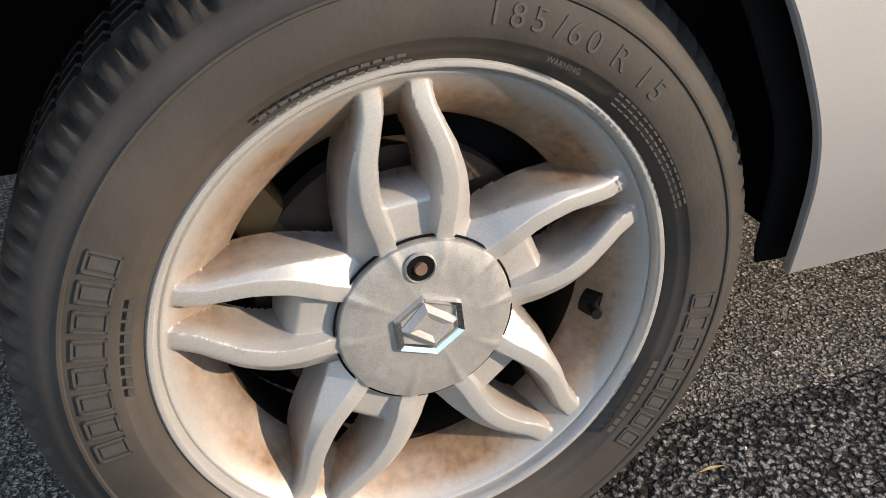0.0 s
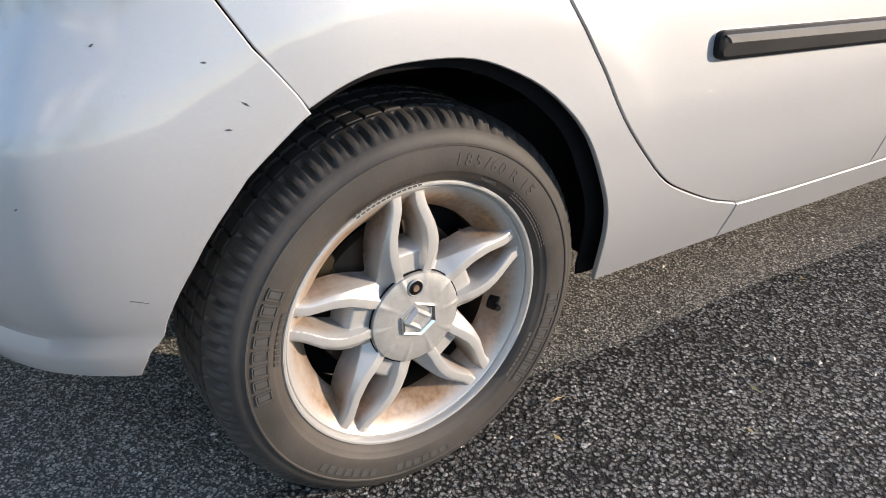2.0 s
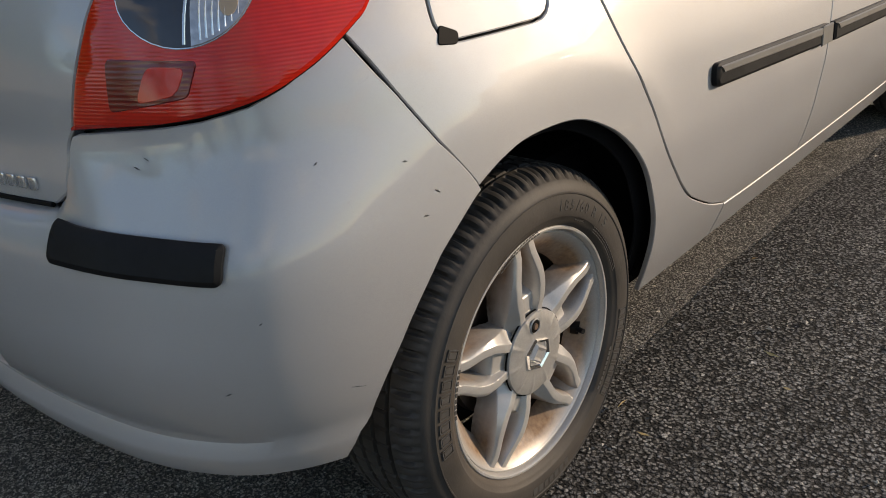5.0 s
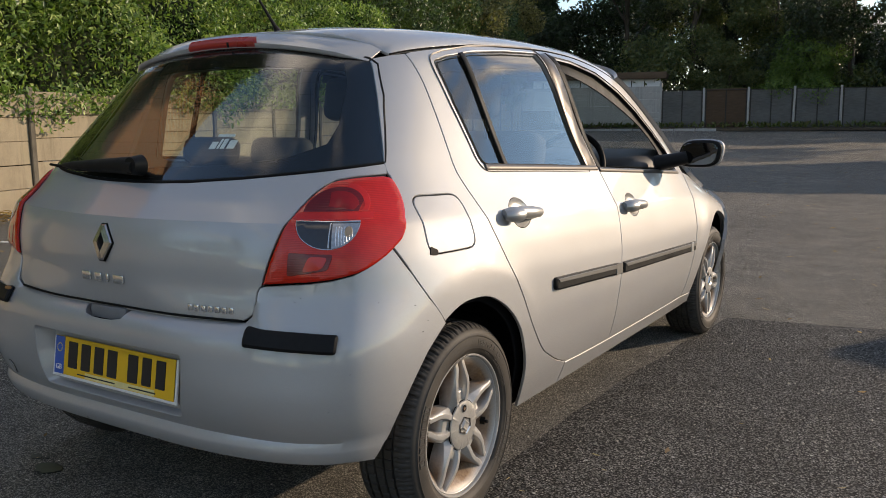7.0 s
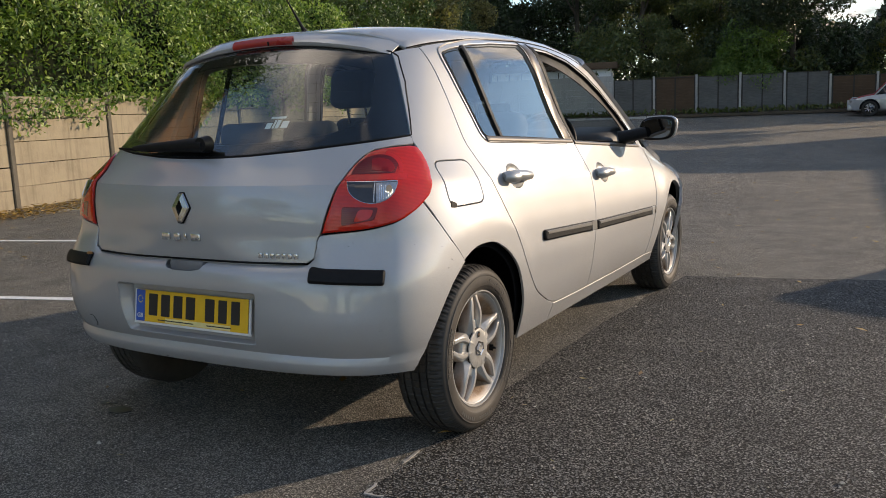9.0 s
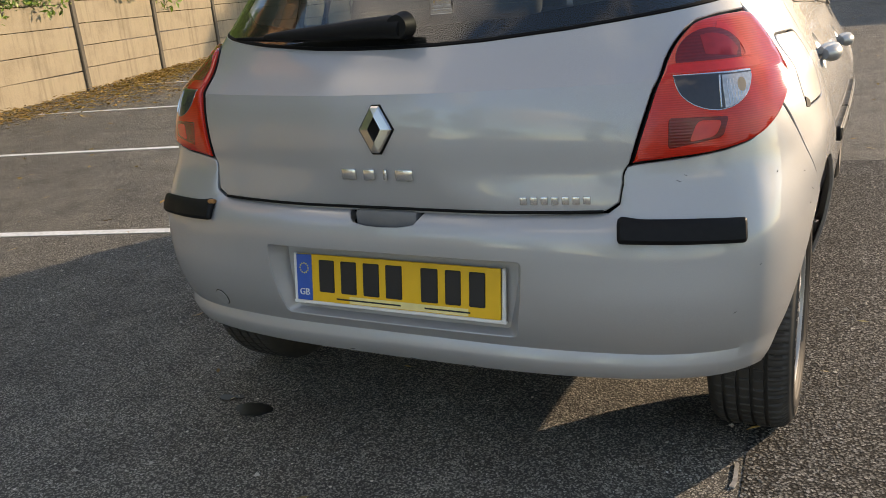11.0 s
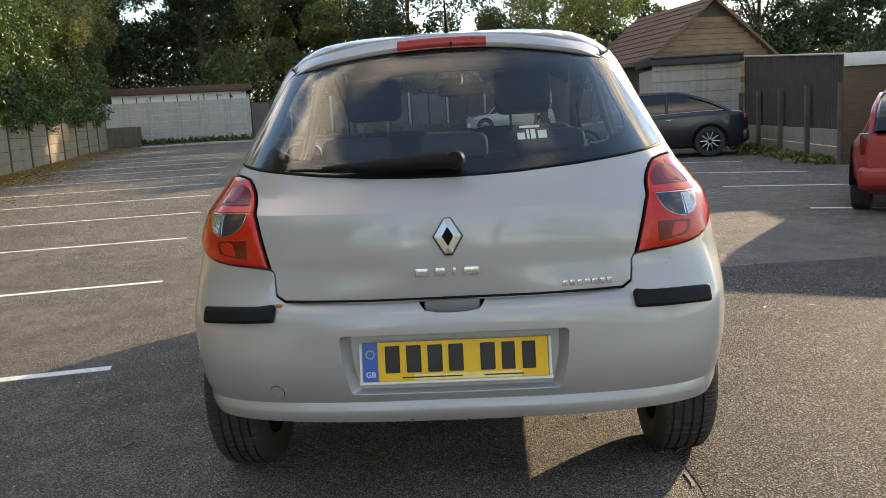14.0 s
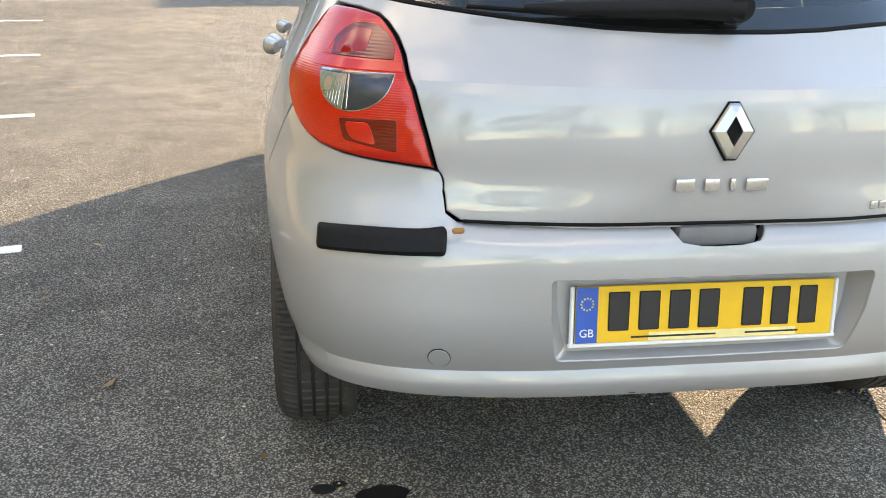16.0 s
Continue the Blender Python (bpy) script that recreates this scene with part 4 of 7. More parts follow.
def roof_and_front():
    ys = np.linspace(.035, 1.66, 40)
    right = [(float(side_x(y, ROOF_EDGE(y))), y) for y in ys]
    back = [(x, .035 - .092 * (1 - (x / right[0][0]) ** 2)) for x in np.linspace(-right[0][0] * .97, right[0][0] * .97, 17)]
    poly = back + right + [(-x, y) for x, y in reversed(right)]
    part("roof", panel(poly, top_point, .04, .0005, .01), PAINT, car, "", True, 50)
    part("headlining", panel(poly, top_point, .08, .0, .004, (), -.035), DASH, car)
    for tool in (lambda d: d, mirrored):
        # the dark joint between roof and side
        pts = [(float(side_x(y, ROOF_EDGE(y))) - .001, y, float(ROOF_EDGE(y)) - .002) for y in np.linspace(.04, 1.6, 40)]
        v, f = tube(pts, .0028, 6)
        part("roof_joint", tool((np.array(v), f)), SEAL, car)
    ws = both([(0, .985), (.4, .985), (.72, .96), (.80, 1.0), (.80, 1.2), (.76, 1.36), (.6, 1.42), (.3, 1.445), (0, 1.452)])
    part("windscreen", panel(ws, front_point, .06, 0, .004, (), -.002), CLEAR, car)
    for tool in (lambda d: d, mirrored):
        strip = [(float(np.interp(math.acos(min(1.0, ((y - YC) / (float(FRONT(ROOF_EDGE(y))) - YC)) ** 4)), ARC_A, ARC)), float(ROOF_EDGE(y))) for y in np.linspace(2.42, 1.62, 14)]
        strip += [(.62, 1.435), (.70, 1.40), (.745, 1.30), (.775, 1.15), (.775, 1.0), (.74, .925)]
        part("pillar_front", tool(panel(strip, front_point, .03, 0, .02)), PAINT, car)
    bonnet = both([(0, .72), (.5, .735), (.80, .77), (.90, .82), (.92, .88), (.86, .915), (.6, .945), (0, .965)])
    part("bonnet", panel(bonnet, front_point, .03, .002, .02), PAINT, car)
    fb = both([(0, .22), (.7, .24), (1.02, .30), (1.02, .50), (.95, .66), (.8, .745), (.5, .728), (0, .715)])
    part("front_bumper", panel(fb, front_point, .04, .002, .02), PAINT, car)
    part("antenna", tube([(0, .14, 1.452), (0, .12, 1.475), (0, .045, 1.560), (0, .01, 1.605)], [.014, .006, .003, .0025], 8), BLACK, car, "thin black roof aerial")


roof_and_front()


def tailgate_and_glass():
    low = [(0, .660), (.25, .661), (.41, .665), (.480, .671), (.526, .688), (.575, .725), (.6075, .761), (.6355, .836), (.6625, .900), (.6745, .920), (.6895, .950), (.7085, .976), (.7335, .9995),
           (.756, 1.0125), (.805, 1.020), (.880, 1.023), (.876, 1.040)]
    glass = [(0, 1.002), (.19, 1.003), (.33, 1.0065), (.51, 1.018), (.687, 1.035), (.868, 1.054), (.850, 1.138), (.826, 1.232), (.778, 1.322), (.745, 1.339), (.545, 1.374), (.25, 1.391), (0, 1.396)]
    tg = both(low + [(.866, 1.051), (.687, 1.032), (.51, 1.015), (.33, 1.0035), (.19, 1.0), (0, .999)])
    gate = part("tailgate", panel(tg, rear_point, .012, .0012, .02, fold=FOLD), PAINT, car, "", True, 22)
    part("rear_window", panel(both(glass), rear_point, .022, .0015, .004, (), -.001), GLASS, gate, "heated tinted rear window with a dark border")
    inner = both([(0, 1.045), (.4, 1.055), (.60, 1.075), (.70, 1.11), (.715, 1.16), (.70, 1.26), (.66, 1.325), (.55, 1.350), (.25, 1.363), (0, 1.367)])
    part("window_border", panel(both(glass), rear_point, .035, .004, .002, [inner], -.006), SEAL, gate)
    part("window_seal", panel(shrink(resample(both(glass), .03), -.004), rear_point, .04, 0, .01, [shrink(resample(both(glass), .03), .003)], .0003, False, .001), SEAL, gate)
    part("gate_lining", panel(tg, rear_point, .06, .0, .004, (), -.03), DASH, gate)
    # Dark tube laid along the shut gap to stand in for its shadow.
    part("gate_gap_shade", tube([tuple(rear_point(np.array([[s, .6705 + .012 * max(0, abs(s) - .41)]]))[0] + [0, -.0015, 0]) for s in np.linspace(-.475, .475, 41)], .0034, 8), SEAL, gate, "dark line for the shade in the gap below the tailgate")
    for z in np.linspace(1.075, 1.335, 9):
        part("heater_wire", tube([tuple(rear_point(np.array([[s, z]]))[0] + [0, .008, -.002]) for s in np.linspace(-.66, .66, 15)], .0003, 4), BRONZE, gate)
    return glass


tailgate_and_glass()


def spoiler():
    def zb(s):
        return 1.389 - .062 * (s / .76) ** 2
    prof = [(.004, -.004), (-.006, -.003), (-.011, .001), (-.0125, .010), (-.009, .020), (.0, .029), (.035, .041), (.085, .047)]
    ss = np.linspace(-.742, .742, 61)
    v, f = [], []
    for s in ss:
        b = rear_point(np.array([[s, zb(s)]]))[0]
        for i, (dy, dz) in enumerate(prof):
            e = 1 - .94 * float(smooth01(.62, .742, abs(s)))
            y, z, x = b[1] + dy * (e if dy < 0 else 1), b[2] + dz * (e if i < 6 else 1), b[0]
            if i >= 4:
                z = min(z, float(top_z(x, y)) + (.006 * e + .0015 if i < 7 else .0012) - .0022 * float(smooth01(.66, .742, abs(s))))
            v.append((x, y, z))
    n = len(prof)
    for i in range(len(ss) - 1):
        for k in range(n - 1):
            f.append((i * n + k, (i + 1) * n + k, (i + 1) * n + k + 1, i * n + k + 1))
    f.append(tuple(range(n)))
    f.append(tuple(reversed(range((len(ss) - 1) * n, len(ss) * n))))
    sp = part("spoiler", (np.array(v), f), PAINT, car, "silver roof-edge spoiler", True, 50)
    # raised brake lamp
    v, f = [], []
    pr = [(-.001, -.004), (-.011, .001), (-.0145, .010), (-.0115, .021), (-.001, .030)]
    ss = np.linspace(-.225, .195, 21)
    for s in ss:
        b = rear_point(np.array([[s, zb(s)]]))[0]
        for dy, dz in pr:
            v.append((b[0], b[1] + dy - .002, b[2] + dz))
    n = len(pr)
    for i in range(len(ss) - 1):
        for k in range(n - 1):
            f.append((i * n + k, (i + 1) * n + k, (i + 1) * n + k + 1, i * n + k + 1))
    f += [tuple(range(n)), tuple(reversed(range((len(ss) - 1) * n, len(ss) * n)))]
    part("brake_lamp", (np.array(v), f), BRAKERED, sp, "high red brake lamp", True, 60)
    part("washer_jet", tube([(.02, -.106, 1.402), (.02, -.108, 1.388)], [.006, .003], 8), BLACK, sp)


BRAKERED = m_plain("brake_red", (0.36, 0.025, 0.02), 0.3, 0, 0.1, 60.0, 0.05)
spoiler()

LAMP = [(.610, .762), (.638, .836), (.665, .900), (.677, .920), (.692, .948), (.711, .974), (.735, .997), (.757, 1.009), (.805, 1.016), (.868, 1.018),
        (.896, 1.010), (.928, .978), (.958, .935), (.969, .897), (.960, .868), (.946, .854), (.913, .829), (.876, .808), (.838, .792), (.784, .780), (.728, .772)]
LAMP = curved(LAMP[:10], 4) + curved(LAMP[9:], 4)[1:]


def tail_lamps():
    for sx in (1, -1):
        def fn(q, s=sx):
            return rear_point(q) * [s, 1, 1]
        def fd(q, s=sx):
            d = np.stack([.769 + (q[:, 0] - .740) * .867, q[:, 1] - .003 - .007 * (1 - smooth01(.80, .86, q[:, 1]))], 1)
            return rear_point(d) * [s, 1, 1]
        fl = sx < 0
        back = part("tail_lamp", panel(LAMP, fn, .02, .001, .03, (), .001, fl, .002), SEAL, car, "red tail lamp cluster with clear centre")
        lens = shrink(resample(LAMP, .012), .0034) if area2(np.array(LAMP)) > 0 else shrink(resample(LAMP, .012)[::-1], .0034)
        part("lens", panel(lens, fn, .015, 0, .012, (), .010, fl, .005), RED, back, "red lens")
        half = [(.655, .916), (.825, .914)] + [(.740 + .083 * math.cos(w) , .912 + .058 * math.sin(w)) for w in np.linspace(-.15, -math.pi + .15, 16)]
        part("clear_rim", panel(shrink(resample(half, .01)[::-1] if area2(np.array(half)) < 0 else resample(half, .01), -.0016), fd, .012, 0, .002, (), .0106, fl, .001), REFLECTOR, back)
        part("clear_window", panel(half, fd, .012, 0, .002, (), .0113, fl, .001), LAMPDARK, back, "dark clear half-round window")
        bright = [(.752, .913), (.823, .912)] + [(.740 + .083 * math.cos(w), .912 + .058 * math.sin(w)) for w in np.linspace(-.15, -1.45, 9)]
        part("indicator", panel(bright, fd, .01, 0, .002, (), .0118, fl, .001), LAMPBRIGHT, back, "ribbed clear indicator window")
        for k in range(7):
            s = .764 + .0075 * k
            zl = .912 - .054 * math.sqrt(max(0, 1 - ((s - .740) / .083) ** 2)) + .004
            part("rib", tube([tuple(fd(np.array([[s, z]]))[0] * [1, 1, 1] + np.array([.0065 * sx, -.0105, 0])) for z in np.linspace(zl, .909, 5)], .0013, 5), REFLECTOR, back)
        part("bulb", panel([(.795 + .011 * math.cos(w), .893 + .013 * math.sin(w)) for w in np.linspace(0, 6.28, 13)[:-1]], fd, .008, 0, .002, (), .0122, fl, .001), AMBER, back)
        part("divider", panel([(.746, .913), (.750, .913), (.744, .857), (.740, .857)], fd, .02, 0, .002, (), .0122, fl, .0008), REFLECTOR, back)
        up = [(.664, .936)] + [(.745 + .082 * math.cos(w), .936 + .058 * math.sin(w)) for w in np.linspace(math.pi * .93, .45, 12)] + [(.813, .936)]
        part("stop_window", panel(up, fd, .014, 0, .002, (), .0110, fl, .001), DARKRED, back, "darker red dome")
        hi = [(.728, .946), (.80, .938)] + [(.745 + .068 * math.cos(w), .936 + .048 * math.sin(w)) for w in np.linspace(.3, 1.9, 9)]
        part("bulb_glow", panel(hi, fd, .012, 0, .002, (), .0116, fl, .001), MIDRED, back)
        arc = [(.813, .936), (.838, .936)] + [(.745 + .096 * math.cos(w), .938 + .066 * math.sin(w)) for w in np.linspace(.05, 1.35, 9)] + [(.745 + .080 * math.cos(w), .936 + .056 * math.sin(w)) for w in np.linspace(1.35, .1, 9)]
        part("arc_band", panel(arc, fd, .012, 0, .002, (), .0113, fl, .001), BRIGHTRED, back)
        bar = [(.640, .919), (.86, .917), (.86, .934), (.647, .934)]
        part("cross_bar", panel(bar, fd, .014, 0, .002, (), .0107, fl, .001), BRIGHTRED, back)
        lowb = rounded([(.628, .797), (.739, .812), (.756, .843), (.636, .847)], .008)
        part("fog_window", panel(lowb, fd, .012, 0, .002, (), .0110, fl, .001), DARKRED, back)
        part("fog_glow", panel(rounded([(.668, .806), (.725, .814), (.742, .838), (.69, .84)], .012), fd, .012, 0, .002, (), .0116, fl, .001), BRIGHTRED, back)
        for k in range(12):
            z = .945 + .0062 * k
            part("rib", tube([tuple(fd(np.array([[s, z - .01 * (s - .85) / .05]]))[0] + np.array([.0072 * sx, -.0075, 0])) for s in np.linspace(.842, .900 - .0025 * k, 4)], .0009, 4), MIDRED, back)


LAMPDARK = m_lens("lamp_dark", (0.045, 0.046, 0.055), 0.1, 0.05)
LAMPBRIGHT = m_plain("lamp_ribbed", (0.42, 0.42, 0.43), 0.22, 0.7, 0.3, 120.0, 0.3)
MIDRED = m_lens("mid_red", (0.32, 0.008, 0.006), 0.05, 0.08)
BRIGHTRED = m_lens("bright_red", (0.66, 0.022, 0.014), 0.1, 0.10)
tail_lamps()


SCUFFSHADE = m_plain("scuff_shade_grey", (0.16, 0.16, 0.165), 0.7)


def bumper():
    seam = [(-.166, .638), (-.2185, .711), (-.2575, .778), (-.2985, .850), (-.333, .826), (-.369, .805), (-.403, .789), (-.446, .777), (-.484, .769), (-.525, .760)]
    right = [(0, .3125), (.30, .316), (.59, .320), (.80, .319)]
    arch_edge = [(-.368, .313), (-.362, .338), (-.341, .376), (-.327, .427), (-.301, .478), (-.272, .527), (-.239, .572), (-.199, .608), (-.164, .636)]
    right += [(arc_of_y(y, z, REAR_WING), z) for y, z in arch_edge]
    right += [(arc_of_y(y, z, REAR_WING), z) for y, z in seam[1:]]
    right += [(.603, .755), (.573, .7225), (.524, .6862), (.480, .668), (.43, .668), (.25, .6675), (.086, .6665), (.076, .658), (.060, .643), (.03, .637), (0, .636)]
    rec = rounded(both([(0, .404), (.254, .406), (.281, .577), (0, .577)]), .012)
    rec = [p for p in rec]
    bp = part("rear_bumper", panel(both(right), bumper_point, .014, .0006, .03, [rec], 0, False, .0016, .012, .358), PAINT, car, "silver rear bumper with scuffs and scratches")
    # the number plate's recess
    v, f = [], []
    out = resample(rec, .02)
    outer = bumper_point(out)
    inner = np.array([(p[0] * .93, -.550 - .10 * (.56 - max(.44, min(.56, p[2]))) , .49 + (p[2] - .49) * .90) for p in outer])
    n = len(out)
    v = list(outer + [0, .004, 0]) + list(inner)
    f = [((i + 1) % n, i, n + i, n + (i + 1) % n) for i in range(n)]
    f.append(tuple(range(n, 2 * n)))
    f = [tuple(reversed(q)) for q in f] if area2(out) > 0 else f
    part("plate_recess", (np.array(v), f), PAINT, bp, "", True, 40)
    # The grab recess is silver; its shade is put into a grey colour.
    hv = box(0, -.556, .646, .156, .04, .040, .01)
    part("grab_recess", hv, SCUFFSHADE, bp, "silver recess below the tailgate, greyed to look shaded")
    for sx in (1, -1):
        def fn(q, s=sx):
            return bumper_point(q) * [s, 1, 1]
        strip = rounded([(.486, .617), (.757, .609), (.757, .652), (.490, .661)], [.01, .012, .008, .022])
        part("bumper_moulding", panel(strip, fn, .014, 0, .012, (), .015, sx < 0, .007), BLACK, bp, "black rubbing strip")
    ring = [(-.492 + .0245 * math.cos(w), .414 + .022 * math.sin(w)) for w in np.linspace(0, 2 * math.pi, 33)[:-1]]
    part("tow_cover_gap", panel(ring, bumper_point, .02, 0, .001, (), .0016, False, .0005), SEAL, bp)
    part("tow_cover", panel(shrink(np.array(ring), .0016), bumper_point, .02, 0, .001, (), .0030, False, .0008), PAINT, bp, "round silver towing eye cover")
    # scratches
    rng = random.Random(4)
    marks = [(.915, .437, .022, 1.2), (1.04, .655, .012, 2), (.99, .70, .008, 2), (.67, .725, .008, 2), (.69, .735, .006, 2), (1.03, .63, .010, 2), (.88, .72, .006, 2), (.80, .56, .006, 1.5), (.74, .47, .01, 1.2),
             (.15, .318, .012, 3), (-.10, .322, .015, 3), (.02, .316, .02, 3)]
    for s, z, ln, w in marks:
        a = rng.uniform(-.6, .6)
        ds, dz = math.cos(a) * ln / 2, math.sin(a) * ln / 2
        q = [(s - ds, z - dz), (s, z - dz * .2 - .0006 * w), (s + ds, z + dz), (s, z + .0006 * w)]
        part("scratch", panel(q, bumper_point, .02, 0, .0006, (), .0008, False, .0002), SCRATCH if w < 6 else SCUFFSHADE, bp)
    part("leaf_caught", box(-.487, -.572, .668, .022, .012, .010, .004), LEAFBROWN, bp, "dry leaf caught in the tailgate gap")
    return right


SCRATCH = m_plain("scratch_dark", (0.05, 0.05, 0.055), 0.7)
LEAFBROWN = m_plain("dry_leaf", (0.34, 0.16, 0.05), 0.8)
bumper()


def number_plate():
    tilt = math.degrees(math.atan2(.017, .111))
    pl = part("number_plate", box(0, 0, 0, .520, .004, .111, .0012, 1), YELLOW, car, "yellow rear number plate with a blue band")
    pl.matrix_world = pose(0, -.573, .494, -tilt, 0, 0)
    bl = part("blue_band", box(-.2385, -.0024, 0, .042, .002, .109, 0), BLUE, pl)
    for x0, w in ((-.213, .05), (-.153, .05), (-.093, .05), (-.034, .05), (.055, .05), (.115, .045), (.172, .045)):
        part("character_bar", box(x0 + w / 2 + .012, -.0026, .006, w * .82, .0018, .076, .002, 1), INK, pl)
    part("dealer_strip", box(.035, -.0026, -.0455, .30, .0016, .016, 0), m_plain("strip_cream", (.78, .66, .30), .5), pl)
    for x0, w in ((-.10, .17), (.10, .11)):
        part("print_bar", box(x0 + .035, -.0036, -.0455, w, .001, .0035, 0), INK, pl)
    me = text_mesh("GB", .022, .0008)
    me.materials.append(WHITE)
    t = part("country_code", me, parent=pl)
    t.matrix_parent_inverse = Matrix()
    t.matrix_basis = pose(-.2385, -.0042, -.042, 90, 0, 0)
    for k in range(12):
        w = 2 * math.pi * k / 12
        part("star", box(-.2385 + .0115 * math.cos(w), -.0038, .022 + .0115 * math.sin(w), .003, .001, .003, 0), AMBERPAINT, pl)
    fr = merge(box(0, .003, -.060, .545, .008, .008, .002, 1), box(-.266, .003, -.003, .008, .008, .118, .002, 1), box(.266, .003, -.003, .008, .008, .118, .002, 1))
    part("plate_surround", fr, WHITE, pl, "pale plate holder edge")


AMBERPAINT = m_plain("star_yellow", (0.75, 0.6, 0.05), 0.5)
number_plate()


BADGE = m_plain("badge_chrome", (0.44, 0.44, 0.44), 0.24, 0.9, 0.05)
LETTER = m_plain("letter_chrome", (0.62, 0.62, 0.62), 0.22, 0.75, 0.05)


def badges():
    def diamond(parent, m, h, w, deep, mat, name, label):
        """A tall six-sided frame round a dark lozenge, each face tilted its own way."""
        outer = [(-w * .24, h), (w * .24, h), (w, 0), (w * .24, -h), (-w * .24, -h), (-w, 0)]
        inn = [(0, h * .56), (w * .40, 0), (0, -h * .56), (-w * .40, 0)]
        v = [(a, .004, b) for a, b in outer] + [(a, -deep * .35, b) for a, b in outer] + [(a * .92, -deep * .7, b * .92) for a, b in outer]
        v += [(a, -deep, b) for a, b in inn] + [(a * .92, -deep * .3, b * .94) for a, b in inn]
        f = []
        for i in range(6):
            j = (i + 1) % 6
            f += [(i, j, 6 + j, 6 + i), (6 + i, 6 + j, 12 + j, 12 + i)]
        f += [(12, 13, 18), (13, 14, 19, 18), (14, 15, 20, 19), (15, 16, 20), (16, 17, 21, 20), (17, 12, 18, 21)]
        f += [(18 + i, 18 + (i + 1) % 4, 22 + (i + 1) % 4, 22 + i) for i in range(4)]
        ob = part(name, (np.array(v), [tuple(reversed(q)) for q in f]), mat, parent, label, False)
        ob.matrix_basis = m
        part("badge_edge", ([(a * 1.09, .003, b * 1.07) for a, b in outer] + [(a * 1.05, -deep * .25, b * 1.04) for a, b in outer], [(0, 1, 2, 3, 4, 5), (11, 10, 9, 8, 7, 6)] + [(i, 6 + i, 6 + (i + 1) % 6, (i + 1) % 6) for i in range(6)]), SEAL, ob, "", False)
        part("badge_core", ([(a * .93, -deep * .32, b * .95) for a, b in inn], [(0, 1, 2, 3)]), SEAL, ob, "", False)
        return ob
    gate = bpy.data.objects["tailgate"]
    diamond(gate, pose(-.002, -.571, .842, -9, 0, 0), .049, .040, .011, BADGE, "badge", "chrome diamond badge")
    # the model and maker lettering as plain chrome bars
    for x, w in ((-.079, .036), (-.028, .028), (.012, .010), (.058, .042)):
        part("badge_bar", box(x, -.5765, .7455, w, .006, .024, .0025, 2), LETTER, gate)
    for k in range(7):
        x = .315 + .0208 * k
        p = rear_point(np.array([[arc_of_x(x, .694), .694]]))[0]
        b = part("badge_bar", box(0, 0, 0, .0150, .005, .0165, .0018, 2), LETTER, gate)
        b.matrix_basis = pose(p[0], p[1] - .002, p[2], 0, 0, 7)
    # window sticker
    for dx, dz, w, h in ((-.036, -.004, .022, .026), (-.012, .002, .007, .036), (.006, .002, .014, .036), (.038, .0, .026, .030), (-.006, .032, .060, .009)):
        s = part("window_sticker", box(0, 0, 0, w, .001, h, 0), STICKER, gate, "white sticker on the rear window")
        q = rear_point(np.array([[.372 + dx, 1.102 + dz * .72]]))[0]
        s.matrix_basis = pose(q[0], q[1] + .006, q[2], -44, 0, 4)


STICKER = m_plain("sticker_white", (0.70, 0.74, 0.73), 0.6)
badges()


def wiper():
    w = part("wiper", tube([(.035, -.476, 1.040), (.0, -.468, 1.044), (-.06, -.463, 1.043), (-.16, -.460, 1.040), (-.28, -.453, 1.037), (-.36, -.438, 1.037)], [.024, .027, .024, .020, .015, .007], 12, True, .95), BLACK, bpy.data.objects["tailgate"], "black rear wiper", True, 60)
    part("wiper_blade", tube([(-.03, -.470, 1.034), (-.25, -.462, 1.028), (-.46, -.418, 1.036)], [.005, .006, .004], 8), SEAL, w)
    part("wiper_hub", tube([(.025, -.455, 1.045), (.025, -.492, 1.045)], [.030, .024], 16), BLACK, w)


wiper()


